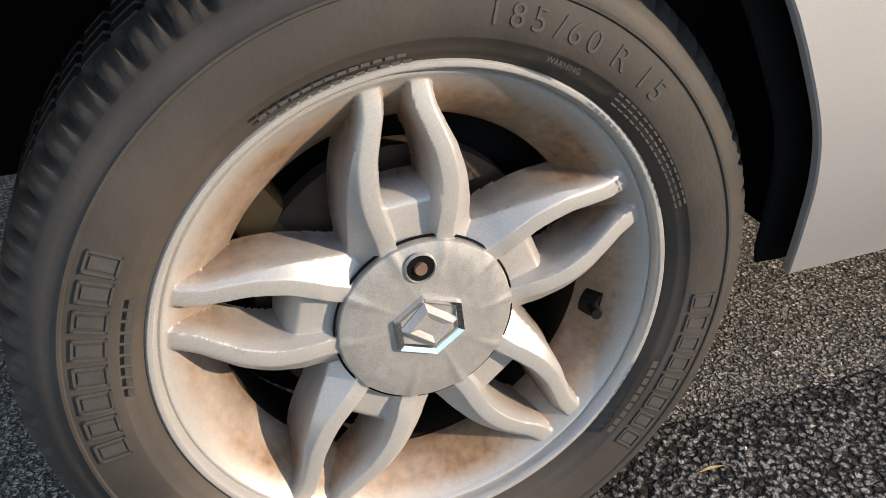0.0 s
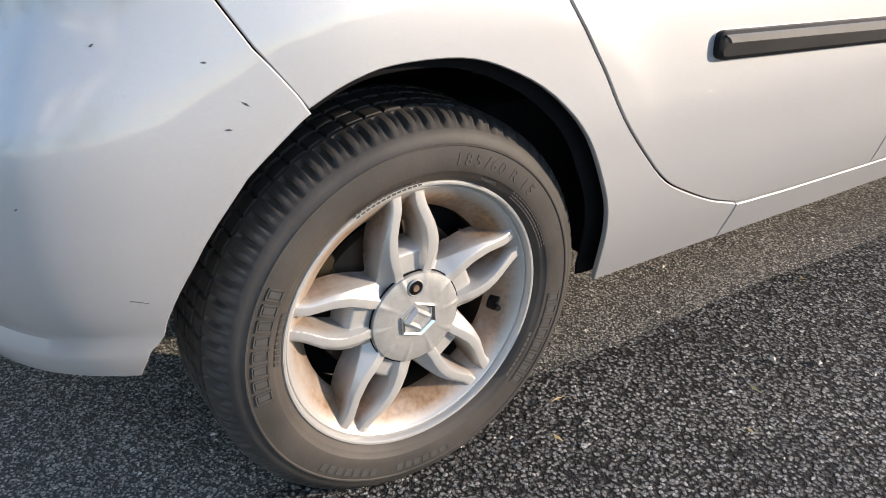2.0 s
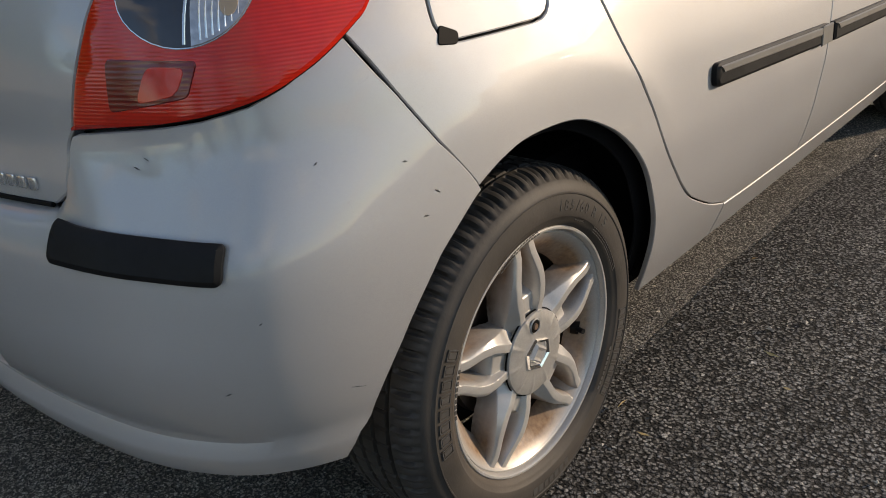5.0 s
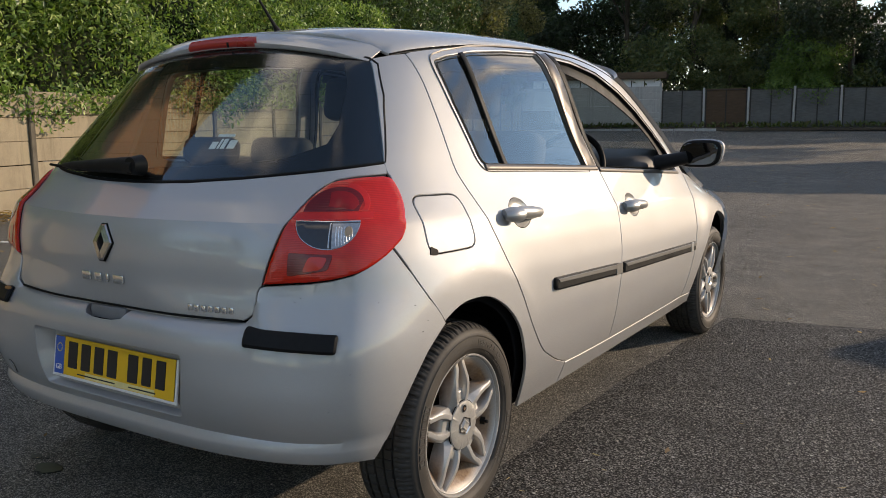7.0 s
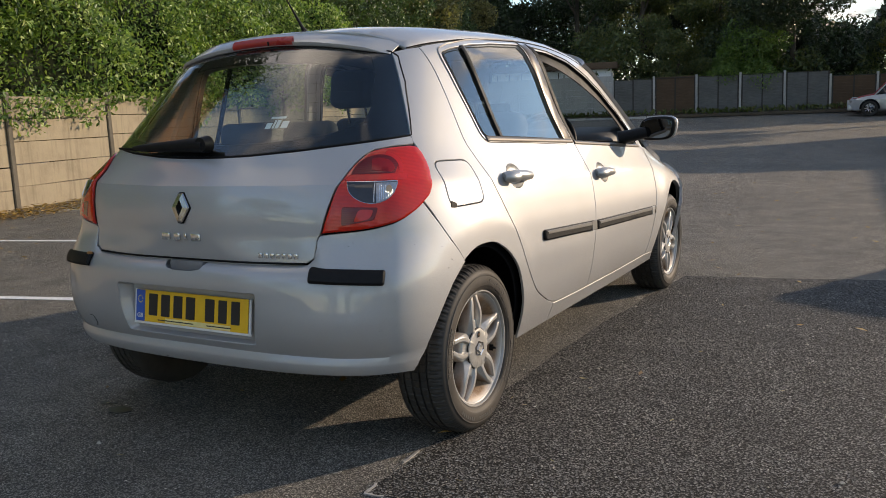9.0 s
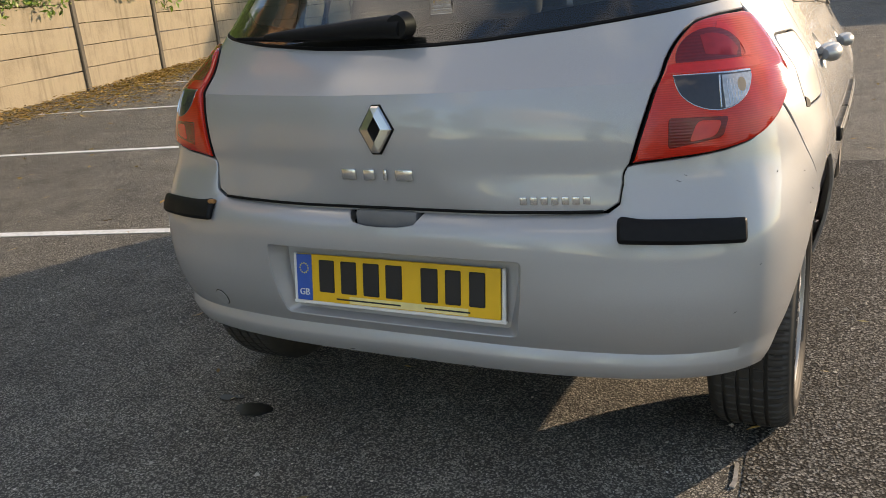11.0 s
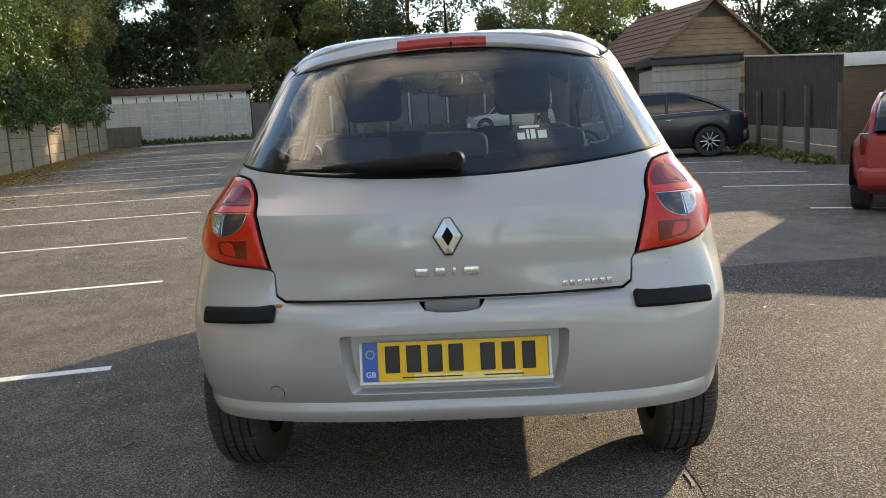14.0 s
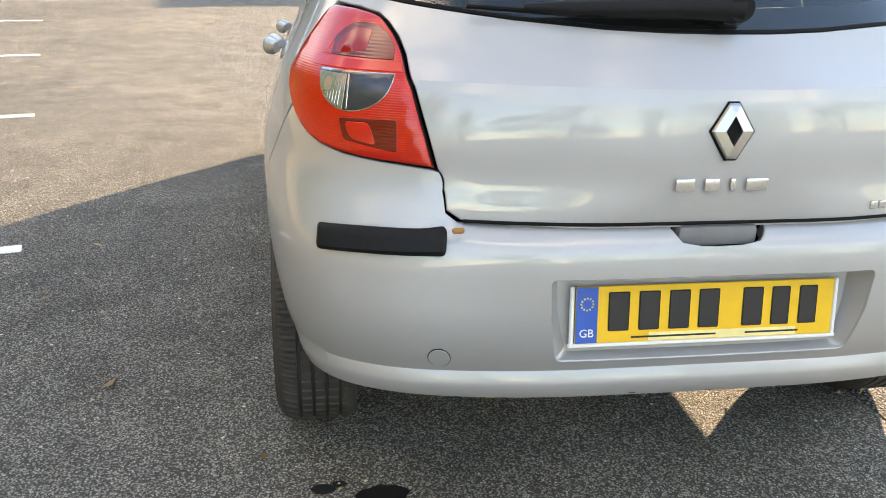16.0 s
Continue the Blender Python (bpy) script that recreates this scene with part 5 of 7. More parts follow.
def mirror(sx):
    bm = bmesh.new()
    bmesh.ops.create_uvsphere(bm, u_segments=28, v_segments=16, radius=1.0)
    for v in bm.verts:
        for i in range(3):
            v.co[i] = math.copysign(abs(v.co[i]) ** .62, v.co[i])
        if v.co.y < -.05:
            v.co.y = -.05 - (abs(v.co.y) - .05) * .25
        v.co = Vector((v.co.x * .095 + .012 * v.co.z, v.co.y * .075, v.co.z * .062))
    turned(bm, pose(sx * .905, 1.915, 1.002, 0, 0, 0) @ Matrix.Diagonal((sx, 1, 1, 1)))
    if sx < 0:
        bmesh.ops.reverse_faces(bm, faces=list(bm.faces))
    m = part("door_mirror", bm, BLACK, car, "door mirror with a black back and silver shell", True, 60)
    shell = bmesh.new()
    bmesh.ops.create_uvsphere(shell, u_segments=24, v_segments=12, radius=1.0)
    for v in shell.verts:
        for i in range(3):
            v.co[i] = math.copysign(abs(v.co[i]) ** .62, v.co[i])
        if v.co.y < .05:
            v.co.y = .05 + .1 * v.co.y
        v.co = Vector((v.co.x * .099 + .012 * v.co.z, v.co.y * .082, v.co.z * .066))
    turned(shell, pose(sx * .907, 1.918, 1.003, 0, 0, 0) @ Matrix.Diagonal((sx, 1, 1, 1)))
    part("mirror_shell", shell, PAINT, m, "", True, 60)
    g = [(math.copysign(abs(math.cos(w)) ** .5, math.cos(w)) * .080, math.copysign(abs(math.sin(w)) ** .6, math.sin(w)) * .050) for w in np.linspace(0, 2 * math.pi, 33)[:-1]]
    gl = part("mirror_glass", ([(a + .012 * b / .05, 0, b) for a, b in g] + [(a, .004, b) for a, b in g], [tuple(range(32))] + [((i + 1) % 32, i, 32 + i, 32 + (i + 1) % 32) for i in range(32)]), MIRROR, m, "", False)
    gl.matrix_basis = pose(sx * .905, 1.8905, 1.002, 0, 0, 0)
    part("mirror_foot", tube([(sx * .715, 1.85, .955), (sx * .78, 1.87, .968), (sx * .85, 1.895, .985)], [.062, .056, .05], 12, True, .6), BLACK, m, "", True, 60)


MIRROR = m_plain("mirror_glass", (0.13, 0.135, 0.14), 0.02, 1.0, 0.01)
mirror(1)
mirror(-1)

# ---- wheels ----
PAIR0 = 93.0


def wheel_face():
    half = pchip([.05, .075, .095, .115, .135, .155, .175, .205], [.020, .0230, .0275, .0300, .0285, .0232, .0178, .0160])
    crown = pchip([.05, .07, .09, .12, .15, .175, .205], [-.006, -.005, -.002, -.001, -.003, -.006, -.012])
    flank = pchip([.05, .08, .12, .16, .205], [.032, .024, .0145, .0105, .0095])
    rim = pchip([.05, .146, .155, .162, .168, .175, .184, .192, .1965, .1985, .2000, .2025, .2055, .2080], [-.3, -.10, -.0475, -.038, -.031, -.0235, -.0160, -.0092, -.0055, -.0068, -.0005, .0035, .0035, -.0005])
    nr, nt = 104, 800
    r = np.concatenate([np.linspace(.056, .189, nr - 22), np.linspace(.1898, .2080, 22)])
    th = np.radians(np.linspace(0, 360, nt, endpoint=False))
    R, T = np.meshgrid(r, th, indexing="ij")
    h = np.full_like(R, -.30)
    k = .0004

    def smax(a, b):
        m = np.maximum(a, b)
        return m + k * np.log(np.exp((a - m) / k) + np.exp((b - m) / k))

    web = pchip([.05, .098, .106, .114, .3], [-.012, -.014, -.024, -.07, -.4])
    for i in range(5):
        d = (T - radians(PAIR0 + 72 * i) + math.pi) % (2 * math.pi) - math.pi
        on = np.abs(d) < radians(50)
        t, ax = np.abs(R * np.sin(d)), R * np.cos(d)
        c, cr, fl = half(ax), crown(ax), flank(ax)
        off = t - c
        outward = np.where(off > .0065, (off - .0065) * .85, 0) + np.where(off > fl, (off - fl) * 8.0, 0)
        inward = np.where(-off > .0065, (-off - .0065) * 2.6, 0) + np.where(-off > .0105, (-off - .0105) * 8.0, 0)
        one = cr - outward - inward - .0004 * (off / .0065) ** 2 * (np.abs(off) < .0065) - .0004 * (np.abs(off) >= .0065)
        one = np.where(on, one, -.3)
        one = smax(one, np.where(on & (t < c), web(ax), -.3))
        h = smax(h, one)
    h = np.maximum(smax(h, rim(R)), -.050)
    verts = np.stack([h, R * np.cos(T), R * np.sin(T)], -1).reshape(-1, 3)
    hm = h.reshape(-1)
    n = nt
    ii, jj = np.meshgrid(np.arange(nr - 1), np.arange(nt), indexing="ij")
    a, b = ii * n + jj, ii * n + (jj + 1) % n
    c, d = (ii + 1) * n + (jj + 1) % n, (ii + 1) * n + jj
    q = np.stack([a, d, c, b], -1).reshape(-1, 4)
    q = q[hm[q].max(1) > -.0475]
    used = np.unique(q)
    remap = np.full(len(verts), -1)
    remap[used] = np.arange(len(used))
    return verts[used], remap[q].tolist()


def tyre():
    prof = [(-.002, .2035), (.0025, .2085), (.0070, .2115), (.0100, .216), (.0125, .2225), (.0132, .223), (.0138, .2245), (.0150, .233), (.0152, .246), (.0136, .258), (.0150, .2590), (.0150, .2610), (.0124, .2625),
            (.0095, .270), (.0050, .2785), (.0035, .2795), (-.002, .2862), (-.008, .2912), (-.015, .2945), (-.022, .2962), (-.030, .2972), (-.0345, .2976)]
    xs = [-.036, -.0375, -.0435, -.045]
    for x0 in (-.036, -.066, -.096, -.126):
        prof += [(x0, .2980), (x0 - .001, .2905), (x0 - .0075, .2905), (x0 - .0085, .2980), (x0 - .018, .2985)]
    prof += [(-.150, .2955), (-.160, .290), (-.168, .280), (-.172, .262), (-.173, .24), (-.165, .21), (-.155, .198)]
    p = np.array(prof)
    pitches, per = 66, 8
    nt = pitches * per
    v = []
    for j in range(nt):
        w = 2 * math.pi * j / nt
        ph = j % per
        x, r = p[:, 0].copy(), p[:, 1].copy()
        cut = 1.0 if ph in (0, 1) else (.35 if ph == 4 else 0.0)
        zone = smooth01(.282, .289, r) * (x > -.034)
        r = r - cut * .0062 * zone
        x = x - cut * .0035 * smooth01(.277, .286, r) * (x > -.02)
        cut2 = 1.0 if ph in (3,) else 0.0
        r = r - cut2 * .004 * ((x < -.0405) & (x > -.146) & (r > .2975))
        y, z = r * math.cos(w), r * math.sin(w)
        flat = z < -.292
        z = np.where(flat, -.292 + (z + .292) * .25, z)
        v += list(np.stack([x, y, z], 1))
    k = len(p)
    f = [(j * k + i, j * k + i + 1, ((j + 1) % nt) * k + i + 1, ((j + 1) % nt) * k + i) for j in range(nt) for i in range(k - 1)]
    f = [tuple(reversed(q)) for q in f]
    return np.array(v), f


def sidewall_writing(wheel):
    """Raised size lettering on the sidewall; the maker's name and small print as plain bars."""
    def on_wall(r, deg, turn=0.0):
        w = radians(deg)
        x = .0152 if r < .262 else .010
        # local x along the arc, local y outwards along the radius, local z out of the wall
        ex = Vector((0, math.sin(w), -math.cos(w)))
        ey = Vector((0, math.cos(w), math.sin(w)))
        ez = Vector((1, 0, 0))
        m = Matrix((ex, ey, ez)).transposed().to_4x4()
        return Matrix.Translation((x, r * math.cos(w), r * math.sin(w))) @ m
    text = "185/60 R 15"
    a = 79.0
    for ch in text:
        if ch == " ":
            a -= 2.2
            continue
        me = text_mesh(ch, .0235, .0006)
        me.materials.append(RUBBERTEXT)
        o = part("size_letter", me, parent=wheel)
        o.matrix_basis = on_wall(.2335, a - 1.9)
        a -= 3.9 if ch != "/" else 3.0
    me = text_mesh("WARNING", .006, .0004)
    me.materials.append(RUBBERTEXT)
    o = part("size_letter", me, parent=wheel)
    o.matrix_basis = on_wall(.2165, 62)
    bars = []
    for base, sign in ((152.0, 1), (-8.0, -1)):
        for k in range(8):
            bars.append((.2415, base + sign * 5.0 * k, .0165, .0225))
    for k in range(13):
        bars.append((.2165, 118 - 2.1 * k, .0058, .0022))
        bars.append((.2122, 117 - 2.1 * k, .0056, .0022))
    for k in range(16):
        for row in range(3):
            bars.append((.2215 - .0042 * row, 48 - 2.0 * k, .0052, .0014))
    for k in range(9):
        bars.append((.2180, 158 + 2.3 * k, .006, .0045))
        bars.append((.2160, -24 - 2.4 * k, .0065, .006))
    for k in range(7):
        bars.append((.2450, -78 - 3.6 * k, .010, .012))
        bars.append((.2460, 228 + 3.6 * k, .010, .012))
    bms = []
    for r, d, w, h in bars:
        if w > .012:
            b = merge(*(box(sx * w * .44, 0, 0, w * .12, h, .0018, 0) for sx in (-1, 1)), *(box(0, sy * h * .46, 0, w, h * .08, .0018, 0) for sy in (-1, 1)), box(0, 0, 0, w * .5, h * .70, .0012, 0))
        else:
            b = box(0, 0, 0, w, h, .0007, 0)
        bmesh.ops.transform(b, matrix=on_wall(r, d), verts=list(b.verts))
        bms.append(b)
    tagged(part("sidewall_print", merge(*bms), RUBBERTEXT, wheel, "raised small print on the sidewall", False), kind="stuff")


RUBBERTEXT = m_plain("raised_rubber", (0.050, 0.048, 0.046), 0.5, 0, 0.2, 300.0, 0.1)


def make_wheel():
    wheel = part("wheel", wheel_face(), ALLOY, None, "five twin-spoke silver alloy wheel with brown brake dust", True, 32)
    part("tyre", tyre(), RUBBER, wheel, "worn black road tyre", True, 40)
    # The barrel's near-black colour stands in for shade inside the wheel.
    part("rim_barrel", lathe_x([(-.047, .1555), (-.07, .157), (-.12, .162), (-.155, .19)], 64), BARREL, wheel, "rim barrel coloured dark for the shade inside the wheel")
    bead = lathe_x([(.0000, .2076), (.0016, .2090), (.001, .2105)], 96)
    part("bead_gap", bead, SEAL, wheel)
    prof = [(-.012, .0718), (-.0050, .0716), (-.0034, .0705), (-.0022, .066), (-.0006, .056), (.0002, .040), (.0002, .0)]
    nt = 240
    v, f = [], []
    for j in range(nt):
        w = 2 * math.pi * j / nt
        for x, r in prof:
            s = sum(math.exp(-(((math.degrees(w) - PAIR0 - 72 * i - o + 540) % 360 - 180) / 3.4) ** 2) for i in range(5) for o in (-17, 17))
            v.append((x + .0011 * s * (r > .05) * (r < .0712), (r - .0010 * (1 - s) * (r > .06)) * math.cos(w), (r - .0010 * (1 - s) * (r > .06)) * math.sin(w)))
    k = len(prof)
    for j in range(nt):
        for i in range(k - 1):
            f.append(((j + 1) % nt * k + i, (j + 1) % nt * k + i + 1, j * k + i + 1, j * k + i))
    cap = part("centre_cap", (np.array(v), f), CAP, wheel, "sparkling grey centre cap", True, 40)
    part("cap_gap", lathe_x([(-.0085, .0716), (-.0062, .0726), (-.0090, .0736)], 96), SEAL, wheel)
    # recessed lock screw
    part("lock_recess", lathe_disc(.0002, .0105, (-.004, .0515), .001), SEAL, cap)
    part("lock_ring", ring_at((-.004, .0515), .0105, .0025, .0002), CAP, cap)
    part("lock_screw", tube([(-.001, -.004, .0515), (.0036, -.004, .0515)], [.0058, .0048], 12), RUST, cap)
    # badge: a hexagonal frame with a diamond inside
    hexo = [(-.004, .028), (.027, .016), (.029, -.011), (.004, -.028), (-.027, -.016), (-.029, .011)]
    ring = [(a * .80, b * .80) for a, b in hexo]
    vv = [(.0002, a, b) for a, b in hexo] + [(.0045, a * .95, b * .95) for a, b in hexo] + [(.0025, a, b) for a, b in ring] + [(.0005, a * .95, b * .95) for a, b in ring]
    ff = []
    for i in range(6):
        j = (i + 1) % 6
        for o in (0, 6, 12):
            ff.append((o + i, o + 6 + i, o + 6 + j, o + j))
    bd = part("cap_badge", (np.array(vv), ff), CHROME, cap, "worn chrome cap badge", False)
    dm = [(-.003, .021), (.024, .0), (.003, -.021), (-.024, 0)]
    vv = [(.0008, a, b) for a, b in dm] + [(.0060, a * .72, b * .72) for a, b in dm] + [(.0042, a * .40, b * .42) for a, b in dm]
    ff = [(o + i, o + 4 + i, o + 4 + (i + 1) % 4, o + (i + 1) % 4) for o in (0, 4) for i in range(4)] + [(8, 11, 10, 9)]
    part("cap_diamond", (np.array(vv), ff), CAP, cap, "", False)
    # valve
    w = radians(-14.8)
    c, s = math.cos(w), math.sin(w)
    part("valve", tube([(-.048, .168 * c, .168 * s), (-.030, .163 * c, .163 * s), (-.012, .159 * c, .159 * s)], [.0075, .005, .0048], 10), BLACK, wheel, "black rubber valve stem", True, 60)
    part("valve_hole", tube([(-.0275, .1705 * c, .1705 * s), (-.0405, .1635 * c, .1635 * s)], [.012, .012], 14), SEAL, wheel)
    # brake disc and hub behind the spokes, their rust darkened for the shade there
    part("brake_disc", lathe_x([(-.085, .0), (-.085, .065), (-.070, .066), (-.070, .122), (-.085, .124)], 64), SHADERUST, wheel, "rusty brake disc, coloured darker for the shade behind the spokes")
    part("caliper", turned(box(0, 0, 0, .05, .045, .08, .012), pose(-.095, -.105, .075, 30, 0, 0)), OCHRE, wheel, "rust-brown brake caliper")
    # Black disc added to stand for the unlit inside of the wheel.
    part("inner_shade", lathe_x([(-.14, .0), (-.14, .17)], 48), VOID, wheel)
    sidewall_writing(wheel)
    return tagged(wheel, "five twin-spoke silver alloy wheel with brown brake dust")


def lathe_disc(x, r, at, h):
    n = 24
    v = [(x + h, at[0] + r * math.cos(2 * math.pi * k / n), at[1] + r * math.sin(2 * math.pi * k / n)) for k in range(n)]
    v += [(x - .004, a[1], a[2]) for a in v]
    return np.array(v), [tuple(range(n))] + [(k, n + k, n + (k + 1) % n, (k + 1) % n) for k in range(n)]


def ring_at(at, r, t, x):
    v, f = [], []
    n = 28
    for k in range(n):
        w = 2 * math.pi * k / n
        for dr, dx in ((0, 0), (t * .4, .0022), (t, .0)):
            v.append((x + dx, at[0] + (r + dr) * math.cos(w), at[1] + (r + dr) * math.sin(w)))
    for k in range(n):
        for i in range(2):
            f.append((k * 3 + i, k * 3 + i + 1, (k + 1) % n * 3 + i + 1, (k + 1) % n * 3 + i))
    return np.array(v), f


# Barrel and disc colours are darkened to hold the wheel's inner shade.
BARREL = m_plain("barrel_shade", (0.022, 0.017, 0.012), 0.85, 0.1, 0.4, 30.0, 0.3, 0.2)
SHADERUST = m_plain("shade_dark_rust", (0.045, 0.028, 0.019), 0.75, 0.1, 0.4, 25.0, 0.4)
CAP = m_plain("cap_grey", (0.36, 0.352, 0.338), 0.42, 0.45, 0.25, 900.0, 0.15)
OCHRE = m_plain("caliper_rust", (0.16, 0.085, 0.03), 0.7, 0.1, 0.3)
wheel = make_wheel()
for x, y, rz in ((.797, 0, 0), (.797, 2.575, 0), (-.822, 0, 180), (-.822, 2.575, 180)):
    w = wheel if (x > 0 and y == 0) else copy_thing(wheel, pose(x, y, .294, 0, 0, rz))
    w.parent = car
    w.matrix_basis = pose(x, y, .294, 0 if y == 0 else 40, 0, rz)


def inside_of_car():
    """Dark liners, floor, seats and dash."""
    for y in (0, 2.575):
        for sx in (1, -1):
            v, f = lathe_x([(.50, .0), (.50, .40), (.60, .40), (.70, .40), (.80, .392)], 48, -14 if y else -5, 196 if y else 163)
            a = np.array(v) + [0, y - (.03 if y == 0 else 0), .30]
            lim = np.minimum(side_x(a[:, 1], np.clip(a[:, 2], .30, .9), REAR_WING), side_x(a[:, 1], np.clip(a[:, 2], .30, .9))) - .036
            a[:, 0] = np.minimum(a[:, 0], lim) * sx
            a[:, 2] = np.maximum(a[:, 2], .22)
            part("arch_liner", (a, f), VOID, car)
    part("underbody", merge(box(0, 1.30, .30, 1.46, 1.70, .12, .02), box(0, -.22, .42, .96, .52, .16, .03), box(0, 1.4, .33, .98, 3.4, .14, .03)), VOID, car)
    part("exhaust", tube([(-.25, .2, .30), (-.25, -.2, .33), (-.27, -.40, .34)], [.03, .07, .02], 12), RUST, car)
    part("cabin_floor", merge(box(0, 1.32, .45, 1.40, 2.7, .2, .02), box(0, -.12, .62, 1.1, .62, .14, .02)), VOID, car)
    part("parcel_shelf", box(0, -.10, .985, 1.12, .42, .02, .006), DASH, car)

    def seat(x, y, w, high, back, head):
        s = part("seat", merge(turned(box(0, 0, 0, w, .14, high, .05, 3), pose(x, y, .62 + high / 2, -14, 0, 0)), box(x, y + .28, .58, w, .52, .16, .05, 3)), SEAT, car, "dark cloth seat")
        hz = .62 + high + head
        part("headrest", turned(box(0, 0, 0, .25, .10, .19, .04, 3), pose(x, y - .13, hz, -10, 0, 0)), SEAT, s)
        for dx in (-.055, .055):
            part("headrest_post", tube([(x + dx, y - .10, hz - .17), (x + dx, y - .12, hz - .06)], .006, 8), CHROME, s)
    seat(.29, 1.02, .46, .50, 0, .14)
    seat(-.375, 1.10, .46, .50, 0, .14)
    part("rear_bench", merge(turned(box(0, 0, 0, 1.16, .14, .48, .05, 3), pose(0, .22, .80, -16, 0, 0)), box(0, .5, .56, 1.18, .5, .16, .05, 3)), SEAT, car, "dark rear bench seat")
    for x in (-.34, .0, .34):
        part("bench_headrest", turned(box(0, 0, 0, .25, .08, .10, .035, 3), pose(x, .13, 1.06, -14, 0, 0)), SEAT, car)
    part("dashboard", turned(box(0, 0, 0, 1.36, .42, .28, .07, 3), pose(0, 1.98, .86, 6, 0, 0)), DASH, car, "dark dashboard")
    ring = [(.36 + .175 * math.cos(w), 1.66 + .06 * math.sin(w), .93 + .165 * math.sin(w)) for w in np.linspace(0, 2 * math.pi, 37)]
    st = part("steering_wheel", tube(ring, .014, 8, False), BLACK, car, "black steering wheel", True, 60)
    part("wheel_boss", turned(box(0, 0, 0, .16, .05, .11, .02), pose(.36, 1.68, .92, -20, 0, 0)), BLACK, st)
    part("wheel_spoke", tube([(.19, 1.66, .93), (.53, 1.66, .93)], .014, 8), BLACK, st)
    part("cabin_mirror", turned(box(0, 0, 0, .23, .03, .065, .015), pose(.01, 1.52, 1.305, 10, 0, 8)), BLACK, car, "cabin mirror on the windscreen")
    part("mirror_stalk", tube([(.01, 1.53, 1.33), (.01, 1.60, 1.38)], .008, 8), BLACK, car)


inside_of_car()

# ---- hedges and trees ----


def leaf_mesh(name, pts, size, mat, seed, droop=0.3, spread=0.4):
    """Many small folded leaves at the given places, in one mesh."""
    rng = np.random.RandomState(seed)
    n = len(pts)
    d = rng.normal(size=(n, 3))
    d[:, 2] -= droop
    d /= np.linalg.norm(d, axis=1)[:, None]
    r = rng.normal(size=(n, 3))
    s = np.cross(d, r)
    s /= np.linalg.norm(s, axis=1)[:, None] + 1e-9
    nn = np.cross(d, s)
    ln = size * rng.uniform(1 - spread, 1 + spread, n)[:, None]
    w = ln * rng.uniform(.32, .5, n)[:, None]
    a, b = pts - d * ln * .5, pts + d * ln * .5
    m1, m2 = pts + s * w * .5 - nn * ln * .1, pts - s * w * .5 - nn * ln * .1
    v = np.stack([a, m1, b, m2], 1).reshape(-1, 3)
    me = bpy.data.meshes.new(name)
    me.vertices.add(4 * n)
    me.vertices.foreach_set("co", v.astype(np.float32).ravel())
    tri = np.array([[0, 1, 2], [0, 2, 3]])
    idx = (np.arange(n)[:, None, None] * 4 + tri[None]).reshape(-1)
    me.loops.add(6 * n)
    me.loops.foreach_set("vertex_index", idx.astype(np.int32))
    me.polygons.add(2 * n)
    me.polygons.foreach_set("loop_start", np.arange(0, 6 * n, 3, dtype=np.int32))
    me.polygons.foreach_set("loop_total", np.full(2 * n, 3, dtype=np.int32))
    me.materials.append(mat)
    me.update(calc_edges=True)
    return me


def clump_points(centres, radii, n, seed, shell=.65):
    """Points in the outer part of many blobs, for crowns with gaps."""
    rng = np.random.RandomState(seed)
    c = np.array(centres)
    k = rng.randint(0, len(c), n)
    d = rng.normal(size=(n, 3))
    d /= np.linalg.norm(d, axis=1)[:, None]
    rr = rng.uniform(shell, 1.0, n) ** .6
    return c[k] + d * rr[:, None] * np.array(radii)[k]


HEDGE = m_leaf("hedge_leaf", [(.026, .055, .014), (.100, .185, .042), (.250, .365, .095), (.440, .520, .200)], .36)
# Darker leaf tones for the hedge's far stretch.
DARKHEDGE = m_leaf("dark_hedge_leaf", [(.020, .042, .016), (.045, .082, .030), (.085, .140, .046), (.13, .19, .06)], .25)
OLIVE = m_leaf("olive_leaf", [(.080, .085, .040), (.200, .180, .080), (.350, .300, .140), (.240, .230, .105)], .45)
BIRCH = m_leaf("birch_leaf", [(.050, .082, .032), (.095, .125, .046), (.165, .175, .062), (.075, .110, .040)], .3)
BUSH = m_leaf("bush_leaf", [(.065, .13, .030), (.12, .21, .045), (.19, .28, .07), (.08, .15, .035)], .35)
DARKLEAF = m_leaf("dark_leaf", [(.012, .026, .010), (.026, .046, .018), (.048, .074, .026)], .18)
GOLD = m_leaf("gold_leaf", [(.090, .110, .024), (.220, .190, .036), (.330, .250, .050), (.140, .150, .036)], .5)
BARK = m_wood("bark", (.045, .035, .026), (.11, .09, .07), (8, 8, 1))
CORESHADE = m_plain("twig_shade", (.012, .018, .008), .95, 0, .3, 6.0, .5, .1)
GRASS = m_leaf("grass_blade", [(.05, .08, .018), (.10, .13, .03), (.16, .15, .05)], .25)


